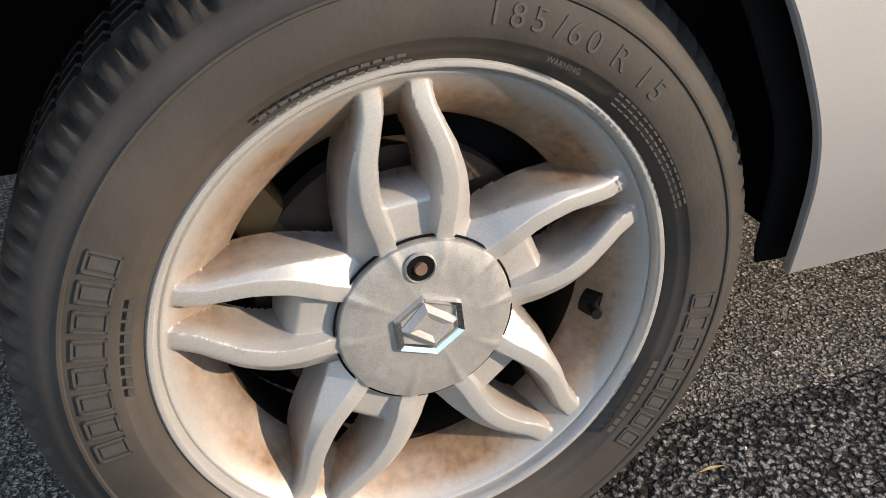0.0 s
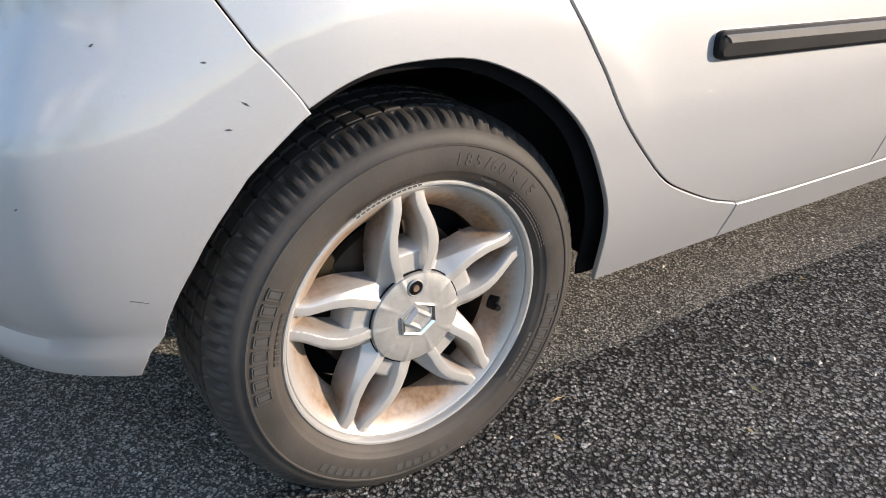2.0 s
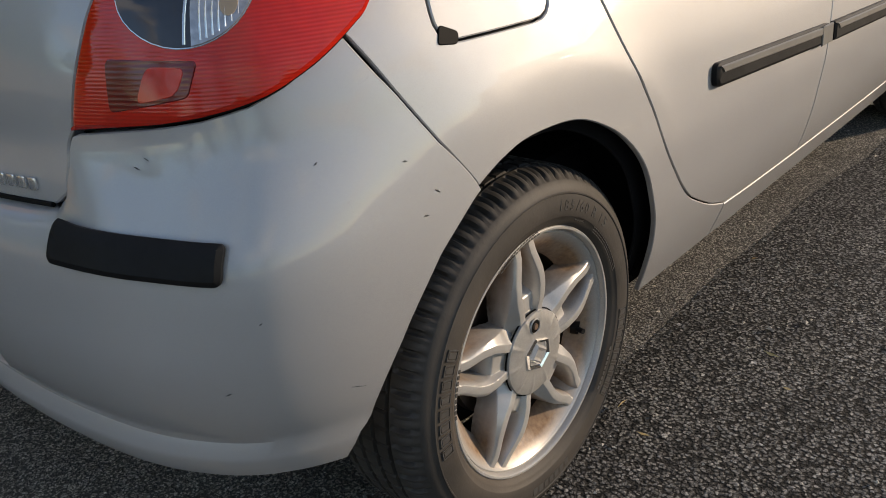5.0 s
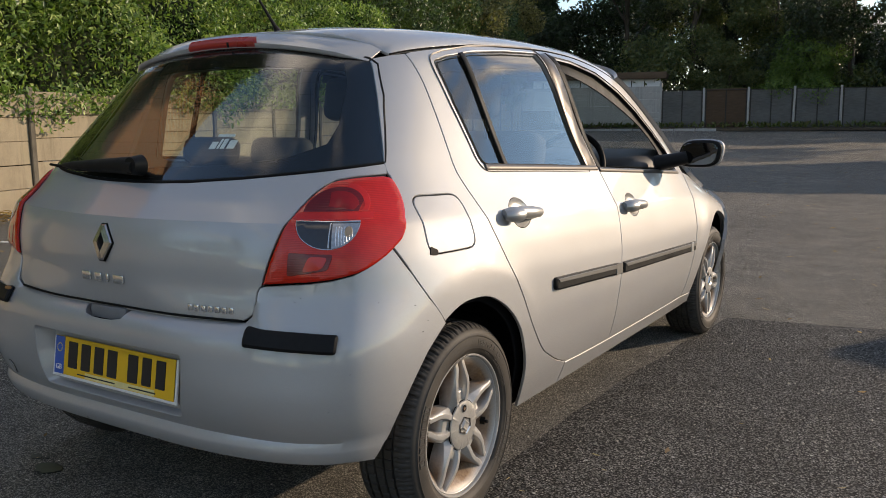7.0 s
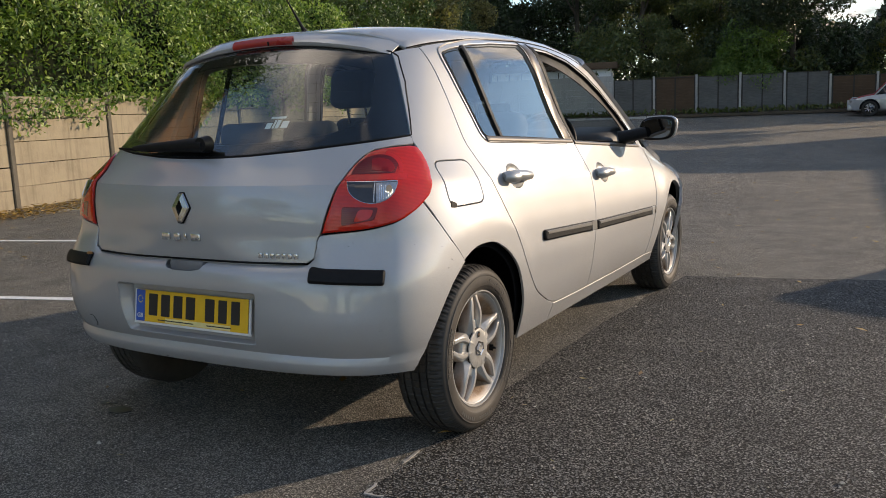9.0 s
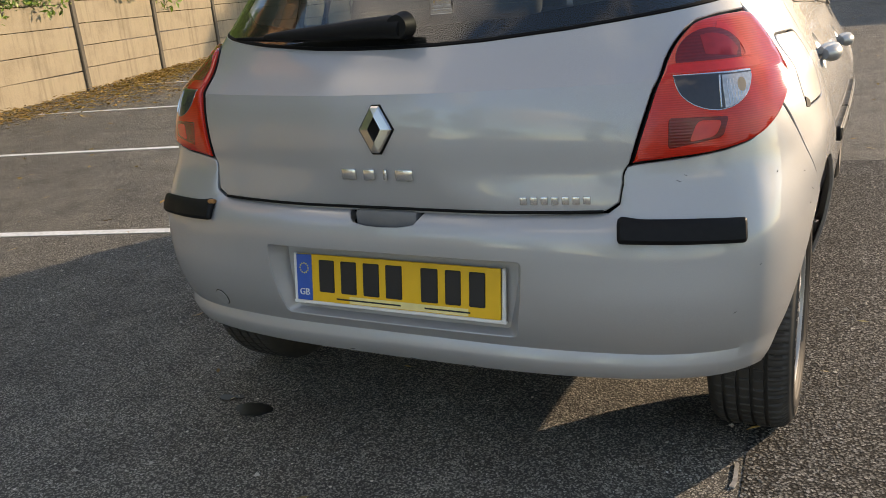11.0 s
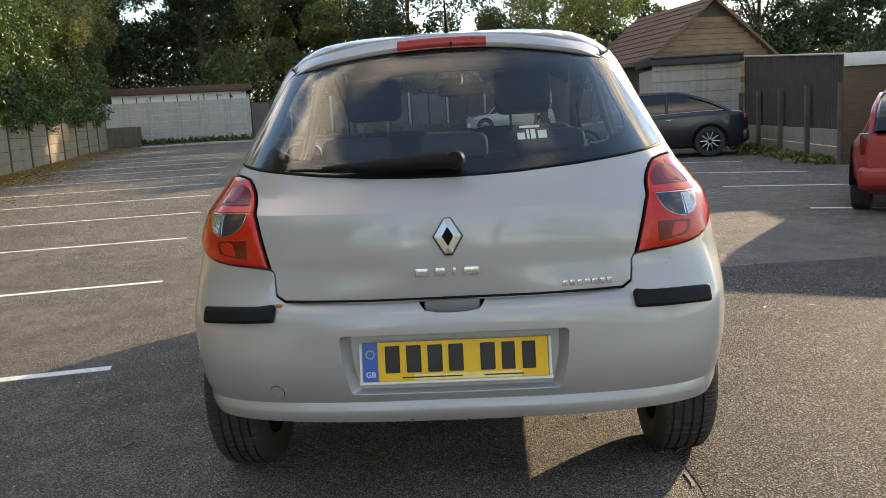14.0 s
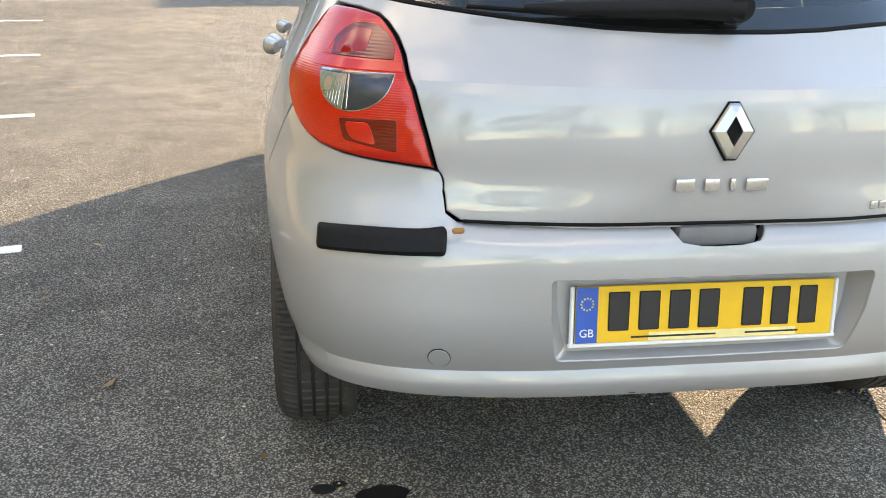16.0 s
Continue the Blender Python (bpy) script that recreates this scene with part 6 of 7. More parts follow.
def hedge(name, v0, v1, u, depth, z0, high, n, size, seed, mat, label, bulge=.5):
    """A rambling hedge that leans over the wall."""
    rng = np.random.RandomState(seed)
    hd = empty(name, (*lot(u, (v0 + v1) / 2), 0), label, "hedge")
    cen, rad = [], []
    count = int((v1 - v0) * 5.0)
    for i in range(count):
        v = rng.uniform(v0, v1)
        z = z0 + (high - z0) * rng.uniform(0, 1) ** .9
        uu = u + rng.uniform(-depth, .0) + bulge * rng.uniform(0, 1) * (1 if z < high * .8 else .3)
        x, y = lot(uu, v)
        r = rng.uniform(.35, .75)
        cen.append((x, y, z + float(ground_z(x, y))))
        rad.append((r, r, r * .8))
    pts = clump_points(cen, rad, int(n * .6), seed + 1, .55)
    m = int(n * .5)
    fv, fz = rng.uniform(v0, v1, m), rng.uniform(z0 - .05, high, m)
    fu = u + .12 + .12 * (fz < 1.9) + .22 * np.sin(fv * 2.3 + 1.7 * np.sin(fz * 2.1)) + .2 * np.sin(fz * 3.1 + fv) + rng.normal(0, .14, m)
    fxy = np.array([lot(a, b) for a, b in zip(fu, fv)])
    pts = np.vstack([pts, np.column_stack([fxy, fz + ground_z(fxy[:, 0], fxy[:, 1])])])
    # trailing sprays over the wall's top
    k = int(n * .05)
    vv = rng.uniform(v0, v1, k)
    hang = np.abs(np.sin(vv * 2.1 + rng.uniform(0, .6, k)) * np.sin(vv * .83)) * .55
    uu = u + bulge * .55 + rng.uniform(-.15, .15, k)
    zz = z0 + .3 - (hang + .12) * rng.uniform(0, 1, k)
    xy = np.array([lot(a, b) for a, b in zip(uu, vv)])
    pts = np.vstack([pts, np.column_stack([xy, zz + ground_z(xy[:, 0], xy[:, 1])])])
    base = np.array(hd.location)
    leaves = part("leaves", leaf_mesh("leaves", pts - base, size, mat, seed + 2), parent=hd)
    tagged(leaves, kind="stuff")
    # Dark blobs added inside to block the sky and read as inner shade.
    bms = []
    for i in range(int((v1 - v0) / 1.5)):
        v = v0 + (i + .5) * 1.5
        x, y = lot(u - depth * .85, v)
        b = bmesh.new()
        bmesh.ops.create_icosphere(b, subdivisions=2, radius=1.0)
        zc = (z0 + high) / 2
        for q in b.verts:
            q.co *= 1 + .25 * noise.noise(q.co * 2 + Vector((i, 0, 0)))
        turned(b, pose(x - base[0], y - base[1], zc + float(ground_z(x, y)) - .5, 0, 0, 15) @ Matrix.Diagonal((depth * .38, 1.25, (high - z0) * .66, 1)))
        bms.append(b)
    part("shade_filler", merge(*bms), CORESHADE, hd)
    return hd


hedge("hedge", -9.5, 9.5, -5.85, 1.5, 1.28, 5.2, 105000, .085, 20, HEDGE, "dense green hedge hanging over the concrete wall")
hedge("hedge", 9.5, 17.5, -5.85, 1.5, 1.30, 3.75, 36000, .095, 30, HEDGE, "dense green hedge hanging over the concrete wall")
hedge("hedge", 17.5, 33.5, -5.75, 1.6, 1.32, 5.6, 70000, .12, 40, DARKHEDGE, "taller dark green hedge over the wall")


def tree(name, at, high, crown, n, size, mat, seed, label, trunk=.18, low=.25, blobs=26):
    """A tapered trunk with limbs and a ragged crown."""
    rng = np.random.RandomState(seed)
    x, y = at
    t = empty(name, (x, y, float(ground_z(x, y))), label, "tree")
    cen, rad = [], []
    for i in range(blobs):
        w = rng.uniform(0, 2 * math.pi)
        h = low + (1 - low) * rng.uniform(0, 1)
        reach = crown * (math.sin(math.pi * min(1, (h - low) / (1 - low) * .85 + .15)) ** .7) * rng.uniform(.25, 1)
        cen.append((reach * math.cos(w), reach * math.sin(w), h * high))
        r = crown * rng.uniform(.22, .42)
        rad.append((r, r, r * .75))
    pts = clump_points(cen, rad, n, seed + 1, .3)
    tagged(part("crown", leaf_mesh("crown", pts, size, mat, seed + 2), parent=t), kind="stuff")
    bend = [rng.uniform(-.2, .2) for _ in range(4)]
    line = [(bend[0] * k * .3, bend[1] * k * .3, high * .85 * k / 5) for k in range(6)]
    part("trunk", tube(line, [trunk * (1 - .15 * k) for k in range(6)], 9), BARK, t)
    for i in range(7):
        c = cen[rng.randint(len(cen))]
        z = min(high * .75, max(high * low * .7, c[2] * .6))
        part("limb", tube([(0, 0, z), (c[0] * .5, c[1] * .5, z + (c[2] - z) * .6), c], [trunk * .35, trunk * .2, trunk * .08], 6), BARK, t)
    return t


TREES = [("tree", lot(-8.6, 12.5), 8.2, 2.7, 9000, .14, OLIVE, "pale olive tree behind the hedge"),
         ("tree", (-9.8, 1.0), 11.5, 3.2, 9000, .15, DARKLEAF, "tall dark tree behind the hedge"),
         ("tree", lot(-8.8, 18.5), 8.6, 2.8, 9000, .15, GOLD, "yellowing tree behind the hedge"),
         ("tree", (-15.5, 26.0), 8.0, 3.0, 8000, .16, OLIVE, "pale olive tree behind the hedge"),
         ("tree", (-18.5, 33.0), 9.5, 3.4, 8000, .20, OLIVE, "yellowing tree behind the wall"),
         ("tree", (-19.5, 42.0), 13.0, 3.6, 9000, .26, DARKLEAF, "dark tall tree behind the far wall"),
         ("tree", (-15.0, 43.5), 13.5, 3.6, 9000, .26, DARKLEAF, "dark tall tree behind the far wall"),
         ("tree", (-11.0, 42.0), 11.0, 3.2, 9000, .20, BIRCH, "drooping birch behind the far fence"),
         ("tree", (-7.5, 44.0), 10.0, 3.3, 9000, .20, BIRCH, "drooping birch behind the far fence"),
         ("tree", (-5.6, 40.6), 3.9, 2.3, 6000, .16, BUSH, "low bright green bush behind the fence"),
         ("tree", (-8.6, 40.2), 3.8, 2.0, 5000, .16, BIRCH, "low dull green bush behind the fence"),
         ("tree", (-3.4, 41.6), 10.5, 4.6, 9000, .22, DARKLEAF, "large dark broadleaf tree over the fence"),
         ("tree", (3.0, 44.0), 5.6, 3.0, 6000, .20, GOLD, "sunlit bushy tree beyond the fence"),
         ("tree", (-23.0, 47.0), 14.0, 4.4, 9000, .30, DARKLEAF, "dark tall tree behind the far wall"),
         ("tree", (-5.5, 52.0), 6.5, 3.6, 6000, .30, DARKLEAF, "dark distant broadleaf tree beyond the fence"),
         ("tree", (-11.5, 52.0), 14.0, 4.6, 9000, .30, DARKLEAF, "dark distant broadleaf tree beyond the fence"),
         ("tree", (2.6, 31.0), 8.6, 2.9, 9000, .16, BIRCH, "drooping birch beside the outbuilding"),
         ("tree", (11.8, 33.5), 6.9, 2.8, 8000, .20, DARKLEAF, "dark broadleaf tree behind the outbuilding"),
         ("tree", (16.2, 34.0), 6.6, 2.8, 8000, .20, DARKLEAF, "dark broadleaf tree behind the garages"),
         ("tree", (7.5, 46.0), 10.5, 4.0, 8000, .28, BIRCH, "tall hazy tree beyond the roofs")]
for i, (name, at, hi, cr, n, sz, mt, lb) in enumerate(TREES):
    tree(name, at, hi, cr, int(n * 4.0), sz * .82, mt, 100 + 7 * i, lb)



def far_woods():
    """A dense dark belt of trees closing the distance."""
    rng = np.random.RandomState(77)
    n = 90000
    x = rng.uniform(-42, 46, n)
    top = 10.5 + 2.2 * np.sin(x * .31) + 1.6 * np.sin(x * .83 + 1) + 1.0 * np.sin(x * 1.9)
    top = top * (1 - .42 * smooth01(-7, -1, x))
    z = .5 + (top - .5) * rng.uniform(0, 1, n) ** .8
    y = 55 + 2.5 * np.sin(x * .5) + rng.normal(0, 1.1, n) + .12 * np.abs(x)
    tagged(part("far_woods", leaf_mesh("far_woods", np.column_stack([x, y, z]), .50, DARKLEAF, 78)), "dense dark belt of distant trees", "trees", kind="stuff")
    n = 40000
    x = rng.uniform(-30, 22, n)
    z = .6 + rng.uniform(0, 1, n) * (3.2 + 1.1 * np.sin(x * .9) + .7 * np.sin(x * 2.3 + 1))
    y = 43.0 + .26 * x + 1.2 * np.sin(x * .7) + rng.normal(0, .5, n)
    y = np.maximum(y, 41.2 + .268 * x)
    tagged(part("undergrowth", leaf_mesh("undergrowth", np.column_stack([x, y, z]), .24, BIRCH, 79)), "tangled green undergrowth behind the far fence", "bushes", kind="stuff")


far_woods()

# the car park goes on behind the camera, closed by shrubs
for i, (x, y) in enumerate(((-16, -22), (-9, -25), (-2, -26), (5, -25), (12, -22), (18, -14))):
    tree("tree", (x, y), 5.5 + (i * 37 % 5) * .6, 3.6, 3500, .28, HEDGE if i % 2 else BIRCH, 300 + i, "leafy shrubby tree at the rear of the car park", .16, .08)

# ---- verge, leaves and stains ----


def verge():
    v, f = [], []
    d = np.array((.966, .259))
    nrm = np.array((-.259, .966))
    a0 = np.array((-18.0, 34.2))
    for k in range(40):
        p = a0 + d * k * .75
        for j, (off, dz) in enumerate(((0, 0), (.02, .10), (.14, .11), (.5, .16), (1.2, .22), (3.0, .30))):
            q = p + nrm * off
            v.append((q[0], q[1], .62 + dz - .002 * k * (j > 2)))
    for k in range(39):
        for j in range(5):
            f.append((k * 6 + j, (k + 1) * 6 + j, (k + 1) * 6 + j + 1, k * 6 + j + 1))
    tagged(part("verge", (np.array(v), f), SOIL, None, "", True, 40), "raised leaf-strewn verge before the far fence", "verge", kind="structure")
    rng = np.random.RandomState(9)
    t, o = rng.uniform(0, 29, 5000), rng.uniform(.3, 2.6, 5000)
    pts = np.column_stack([a0[0] + d[0] * t + nrm[0] * o, a0[1] + d[1] * t + nrm[1] * o, .80 + rng.uniform(0, .18, 5000)])
    tagged(part("grass", leaf_mesh("grass", pts, .22, GRASS, 10, -1.5)), "rough grass along the far fence", "grass", kind="stuff")
    kerb = empty("kerb", (0, 0, 0), "worn concrete kerb stones along the far verge", "kerb", kind="structure")
    km = to_mesh("kerb_stone", *bm_lists(box(0, 0, 0, .90, .13, .2, .02, 2)), PALE)
    for k in range(11):
        p = a0 + d * (k * .93 + .4)
        b = part("kerb_stone", km, parent=kerb)
        b.matrix_world = pose(p[0], p[1], .63 + random.Random(k).uniform(-.02, .02), 0, 0, 15 + random.Random(k).uniform(-1.5, 1.5))


SOIL = m_plain("soil", (.075, .058, .038), .95, 0, .45, 9.0, .6)
verge()


def fallen_leaves():
    rng = np.random.RandomState(12)
    n = 26000
    v = np.where(rng.uniform(0, 1, n) < .6, rng.normal(14, 6, n), rng.uniform(-8, 34, n))
    u = -5.4 + np.abs(rng.normal(0, .55, n)) * (1.2 + .6 * np.sin(v * 1.3))
    near = [lot(a, b) for a, b in zip(u, v)]
    pile = np.array(near)
    sp = np.vstack([np.column_stack([rng.uniform(-7.5, 7, 420), rng.uniform(-2, 20, 420)]), np.column_stack([rng.uniform(-14, 6, 1800), rng.uniform(4, 36, 1800)])])
    near_wall = np.array([lot(a, b) for a, b in zip(-5.2 + np.abs(rng.normal(0, 1.6, 700)), rng.uniform(-2, 30, 700))])
    by_car = np.array([(.862, .233), (.778, .304), (1.02, .52), (.95, .62), (1.15, -.2), (1.4, .3), (.60, -.9), (-.70, -.40), (1.3, 1.2), (.95, -.45), (2.2, -.9), (-.2, -.75), (.2, -1.2), (1.7, .8), (2.4, 1.4), (1.2, -1.1)])
    for name, pts, size, mat, lb in (("fallen_leaves", pile, .085, DRY, "drift of dry brown and yellow leaves along the wall"),
                                     ("scattered_leaves", np.vstack([sp, near_wall]), .055, DRY, "scattered dry leaves on the tarmac"),
                                     ("leaf_scraps", by_car, .030, PALELEAF, "small pale leaf scraps on the tarmac")):
        z = ground_z(pts[:, 0], pts[:, 1]) + rng.uniform(.008, .022 if name != "fallen_leaves" else .08, len(pts))
        p3 = np.column_stack([pts, z])
        ob = part(name, leaf_mesh(name, p3, size, mat, 14, 0, .45))
        me = ob.data
        co = np.zeros(len(me.vertices) * 3, np.float32)
        me.vertices.foreach_get("co", co)
        co = co.reshape(-1, 4, 3)
        mid = co.mean(1, keepdims=True)
        co[:, :, 2] = mid[:, :, 2] + (co[:, :, 2] - mid[:, :, 2]) * .22
        me.vertices.foreach_set("co", co.ravel())
        tagged(ob, lb, "leaves", kind="stuff")


DRY = m_leaf("dry_leaves", [(.15, .08, .025), (.34, .19, .045), (.48, .31, .07), (.25, .15, .06)], .2)
PALELEAF = m_leaf("pale_scraps", [(.30, .22, .08), (.40, .30, .14), (.45, .40, .22)], .15)
fallen_leaves()


def grit():
    """Loose pale chippings on the tarmac near the car."""
    rng = np.random.RandomState(31)
    n = 2600
    x, y = rng.uniform(-2.6, 3.0, n), rng.uniform(-2.2, 2.6, n)
    s = rng.uniform(.002, .0055, n) * (1 + (rng.uniform(0, 1, n) > .95))
    base = np.array([(1, 0, 0), (-.5, .87, 0), (-.5, -.87, 0), (0, 0, .8)])
    w = rng.uniform(0, 6.28, n)
    c, sn = np.cos(w), np.sin(w)
    v = base[None] * s[:, None, None]
    v = np.stack([v[..., 0] * c[:, None] - v[..., 1] * sn[:, None] + x[:, None], v[..., 0] * sn[:, None] + v[..., 1] * c[:, None] + y[:, None], v[..., 2] + .006], -1)
    f = [(4 * i + a, 4 * i + b, 4 * i + 3) for i in range(n) for a, b in ((0, 1), (1, 2), (2, 0))]
    tagged(part("chippings", (v.reshape(-1, 3), f), CHIP, None, "", False), "loose pale stone chippings on tarmac", "gravel", kind="stuff")


CHIP = m_plain("chip_stone", (.42, .39, .34), .9, 0, .4, 90.0)
grit()


def stains():
    rng = random.Random(2)
    for x, y, r in ((-.61, -.42, .045), (-.735, -.385, .022), (-.70, -.37, .014)):
        poly = [(x + r * (1 + .35 * noise.noise(Vector((math.cos(w) * 1.5 + x * 9, math.sin(w) * 1.5, r * 50)))) * math.cos(w) * 1.25, y + r * (1 + .4 * noise.noise(Vector((math.cos(w) * 2, math.sin(w) * 2 + 5, x * 7)))) * math.sin(w) * .8)
                for w in np.linspace(0, 2 * math.pi, 25)[:-1]]
        flat_patch("oil_stain", poly, OIL, .0045, "black oil stain on the tarmac", .1, .002)


OIL = m_plain("oil", (.012, .012, .012), .35, 0, .3, 60.0, .4)
stains()

# ---- buildings and other cars ----


def brick_wall_material():
    m = Nodes("brick")
    v = m.coord()
    b = m.add("ShaderNodeTexBrick", Scale=1.0, Mortar_Size=.012, Brick_Width=.225, Row_Height=.075)
    b.inputs["Color1"].default_value, b.inputs["Color2"].default_value, b.inputs["Mortar"].default_value = (.52, .25, .10, 1), (.42, .18, .075, 1), (.46, .36, .25, 1)
    sw = m.add("ShaderNodeMapping")
    sw.inputs["Rotation"].default_value = (radians(90), 0, 0)
    m.link(v, sw.inputs["Vector"])
    m.link(sw.outputs["Vector"], b.inputs["Vector"])
    n = m.noise(v, 1.5, 5.0)
    m.put(Base_Color=m.mix(.5, b.outputs["Color"], m.ramp(n, [(.3, (.6, .6, .6)), (.7, (1.3, 1.25, 1.2))]), "MULTIPLY"), Roughness=.9)
    return m.mat


BRICK = brick_wall_material()
TILE = m_wood("roof_tile", (.10, .055, .038), (.19, .105, .07), (1, 14, 1))
CLAD = m_wood("timber_clad", (.11, .075, .045), (.25, .18, .115), (1, 1, 18), True)
BLOCK = m_concrete("painted_block", (.30, .27, .23), (.42, .385, .335), .1)
FASCIA = m_plain("dark_fascia", (.035, .035, .035), .7)
SHEET = m_plain("dark_sheet", (.050, .042, .033), .75, 0, .4, 3.0, .2)
SHUTTER = m_plain("white_shutter", (.62, .61, .58), .6)


def gable_house(name, at, rz, wide, deep, eave, ridge, wall, roof, label, boards=0):
    h = empty(name, (*at, float(ground_z(*at)) - .1), label, "building", rz=rz)
    w = wide / 2
    v = [(-w, 0, 0), (w, 0, 0), (w, 0, eave), (0, 0, ridge), (-w, 0, eave)]
    v += [(a, deep, c) for a, b, c in v]
    f = [(0, 1, 2, 3, 4), (9, 8, 7, 6, 5), (1, 6, 7, 2), (0, 4, 9, 5)]
    # With boards, the wall's dark colour stands in for shade in the gaps.
    part("wall", (v, f), wall if not boards else SHEET, h, "", False)
    o, t = .25, .08
    for sx in (1, -1):
        k = (ridge - eave) / w
        a = [(0, -o, ridge + t), (sx * (w + o), -o, eave - k * o + t), (sx * (w + o), deep + o, eave - k * o + t), (0, deep + o, ridge + t)]
        a += [(p[0], p[1], p[2] - t) for p in a]
        part("roof", (a, [(0, 1, 2, 3), (7, 6, 5, 4), (0, 4, 5, 1), (1, 5, 6, 2), (2, 6, 7, 3)]), roof, h, "", False)
        n = int(math.hypot(w, ridge - eave) / .22)
        for i in range(n):
            q = (i + .5) / n
            part("tile_course", turned(box(0, 0, 0, .23, deep + 2 * o, .02, 0), pose(sx * (w + o) * q, deep / 2, ridge + t + .012 - (ridge - eave + k * o) * q, 0, sx * (math.degrees(math.atan(k)) - 2.5), 0)), roof, h, "", False)
    for j in range(boards):
        z = .12 + j * .16
        half = w if z < eave else w * (ridge - z) / (ridge - eave)
        if half > .1:
            part("board", turned(box(0, 0, 0, 2 * half, .03, .148, 0), pose(0, -.025, z, 9, 0, 0)), wall, h, "", False)
    return h


gable_house("outbuilding", (6.95, 22.7), 14, 3.7, 4.8, 2.65, 4.2, CLAD, TILE, "timber-clad outbuilding with a brown tiled gable roof", 23)
house = gable_house("house", (-9.4, -.2), 90, 5.4, 9.0, 8.1, 10.7, BRICK, TILE, "orange brick house with a gable beyond the wall")


def garage():
    g = empty("garage", (0, 0, 0), "low blockwork garage with a dark flat roof edge", "garage")
    wall = part("wall", box(5.83, 20.9, 1.0, 2.30, 1.8, 2.3, .0), BLOCK, g, "", False)
    bm = to_mesh("block", *bm_lists(box(0, 0, 0, 2.29, .05, .280, .006, 1)), BLOCK)
    for r in range(8):
        for k in range(1):
            part("block", bm, parent=wall).matrix_world = pose(5.83, 19.98, .20 + r * .292, 0, 0, 0)
    part("fascia", box(5.80, 20.8, 2.36, 2.45, 2.0, .24, .01), FASCIA, g)
    part("rain_gutter", tube([(4.60, 19.78, 2.44), (7.0, 19.78, 2.44)], .035, 8), FASCIA, g)
    g2 = empty("garage", (0, 0, 0), "garage with a white fascia and brown doors", "garage")
    part("wall", box(9.5, 8.9, .95, 3.4, 6.6, 1.9, .0), BLOCK, g2, "", False)
    part("fascia", box(7.76, 8.9, 1.74, .10, 6.7, .27, .01), SHUTTER, g2)
    part("door", box(7.79, 8.9, .78, .06, 6.0, 1.56, .01), BROWNWOOD, g2)
    part("roof", box(9.5, 8.9, 1.94, 3.6, 6.8, .10, .01), FASCIA, g2)


garage()


def sheet_fence():
    fence = empty("fence_east", (0, 0, 0), "dark corrugated sheet fence on a concrete base with posts", "fence", kind="structure")
    a, b = np.array((7.02, 19.9)), np.array((6.42, 12.2))
    d = (b - a) / np.linalg.norm(b - a)
    rz = math.degrees(math.atan2(d[1], d[0])) + 90
    bay = float(np.linalg.norm(b - a)) / 4
    for k in range(5):
        p = a + d * bay * (k + (.0 if k else .03))
        top = 2.34 - .115 * k
        part("post", turned(box(0, 0, 0, .10, .11, 1.45, .012, 1), pose(p[0] - .06, p[1], .70, 0, 0, rz)), SHEETPOST, fence)
        if k == 4:
            break
        m = p + d * bay / 2
        for j in range(2):
            part("base_board", turned(box(0, 0, 0, .05, bay - .1, .30, .008, 1), pose(m[0], m[1], .14 + .31 * j, 0, 0, rz)), BASEBOARD, fence)
        v, f = [], []
        for i in range(61):
            q = p + d * (.01 + (bay - .02) * i / 60)
            for z in (.58, top - .115 * i / 60):
                v.append((q[0] + .016 * math.sin(i * 1.3) + .03, q[1], z))
        f = [(2 * i, 2 * i + 2, 2 * i + 3, 2 * i + 1) for i in range(60)]
        part("sheet", (v, f), SHEET, fence, "", False)
    part("top_edge", tube([(a[0], a[1], 2.36), (b[0], b[1], 1.90)], .022, 6), PALE, fence)
    part("end_panel", box(7.10, 12.12, .95, 1.48, .05, 1.9, .005), BROWNWOOD, fence)
    part("end_fascia", box(7.10, 12.07, 1.79, 1.50, .06, .22, .005), SHUTTER, fence, "white painted fascia board")
    rng = np.random.RandomState(55)
    t = rng.uniform(0, 1, 900)
    gx, gy = a[0] + (b[0] - a[0]) * t - .12 - np.abs(rng.normal(0, .22, 900)), a[1] + (b[1] - a[1]) * t
    pts = np.column_stack([gx, gy, ground_z(gx, gy) + rng.uniform(.01, .12, 900)])
    tagged(part("weeds", leaf_mesh("weeds", pts, .15, GRASS, 56, -1.2)), "straggling weeds along the sheet fence", "weeds", kind="stuff")


SHEETPOST = m_concrete("grimy_post", (.07, .06, .05), (.14, .12, .10))
BASEBOARD = m_concrete("grimy_board", (.17, .15, .12), (.30, .27, .23), .4)
sheet_fence()


def yard_things():
    b = empty("concrete_block", (-16.2, 34.9, .70), "dark weathered concrete block standing on the verge", "block")
    part("body", turned(box(0, 0, .45, 1.55, .9, .92, .04), pose(0, 0, 0, 0, 0, 15)), POST, b)
    s = empty("shed", (-14.6, 38.6, .8), "low white shed with a dark flat roof behind the wall", "shed", rz=15)
    part("wall", box(0, 0, 1.15, 6.2, 2.5, 2.3, .01), WHITE, s)
    part("roof", box(0, 0, 2.45, 6.8, 3.0, .32, .03), BROWNWOOD, s)
    for k in range(9):
        part("streak", box(-2.6 + k * .62, -1.26, 2.0, .05, .02, .42, 0), POST, s)


yard_things()


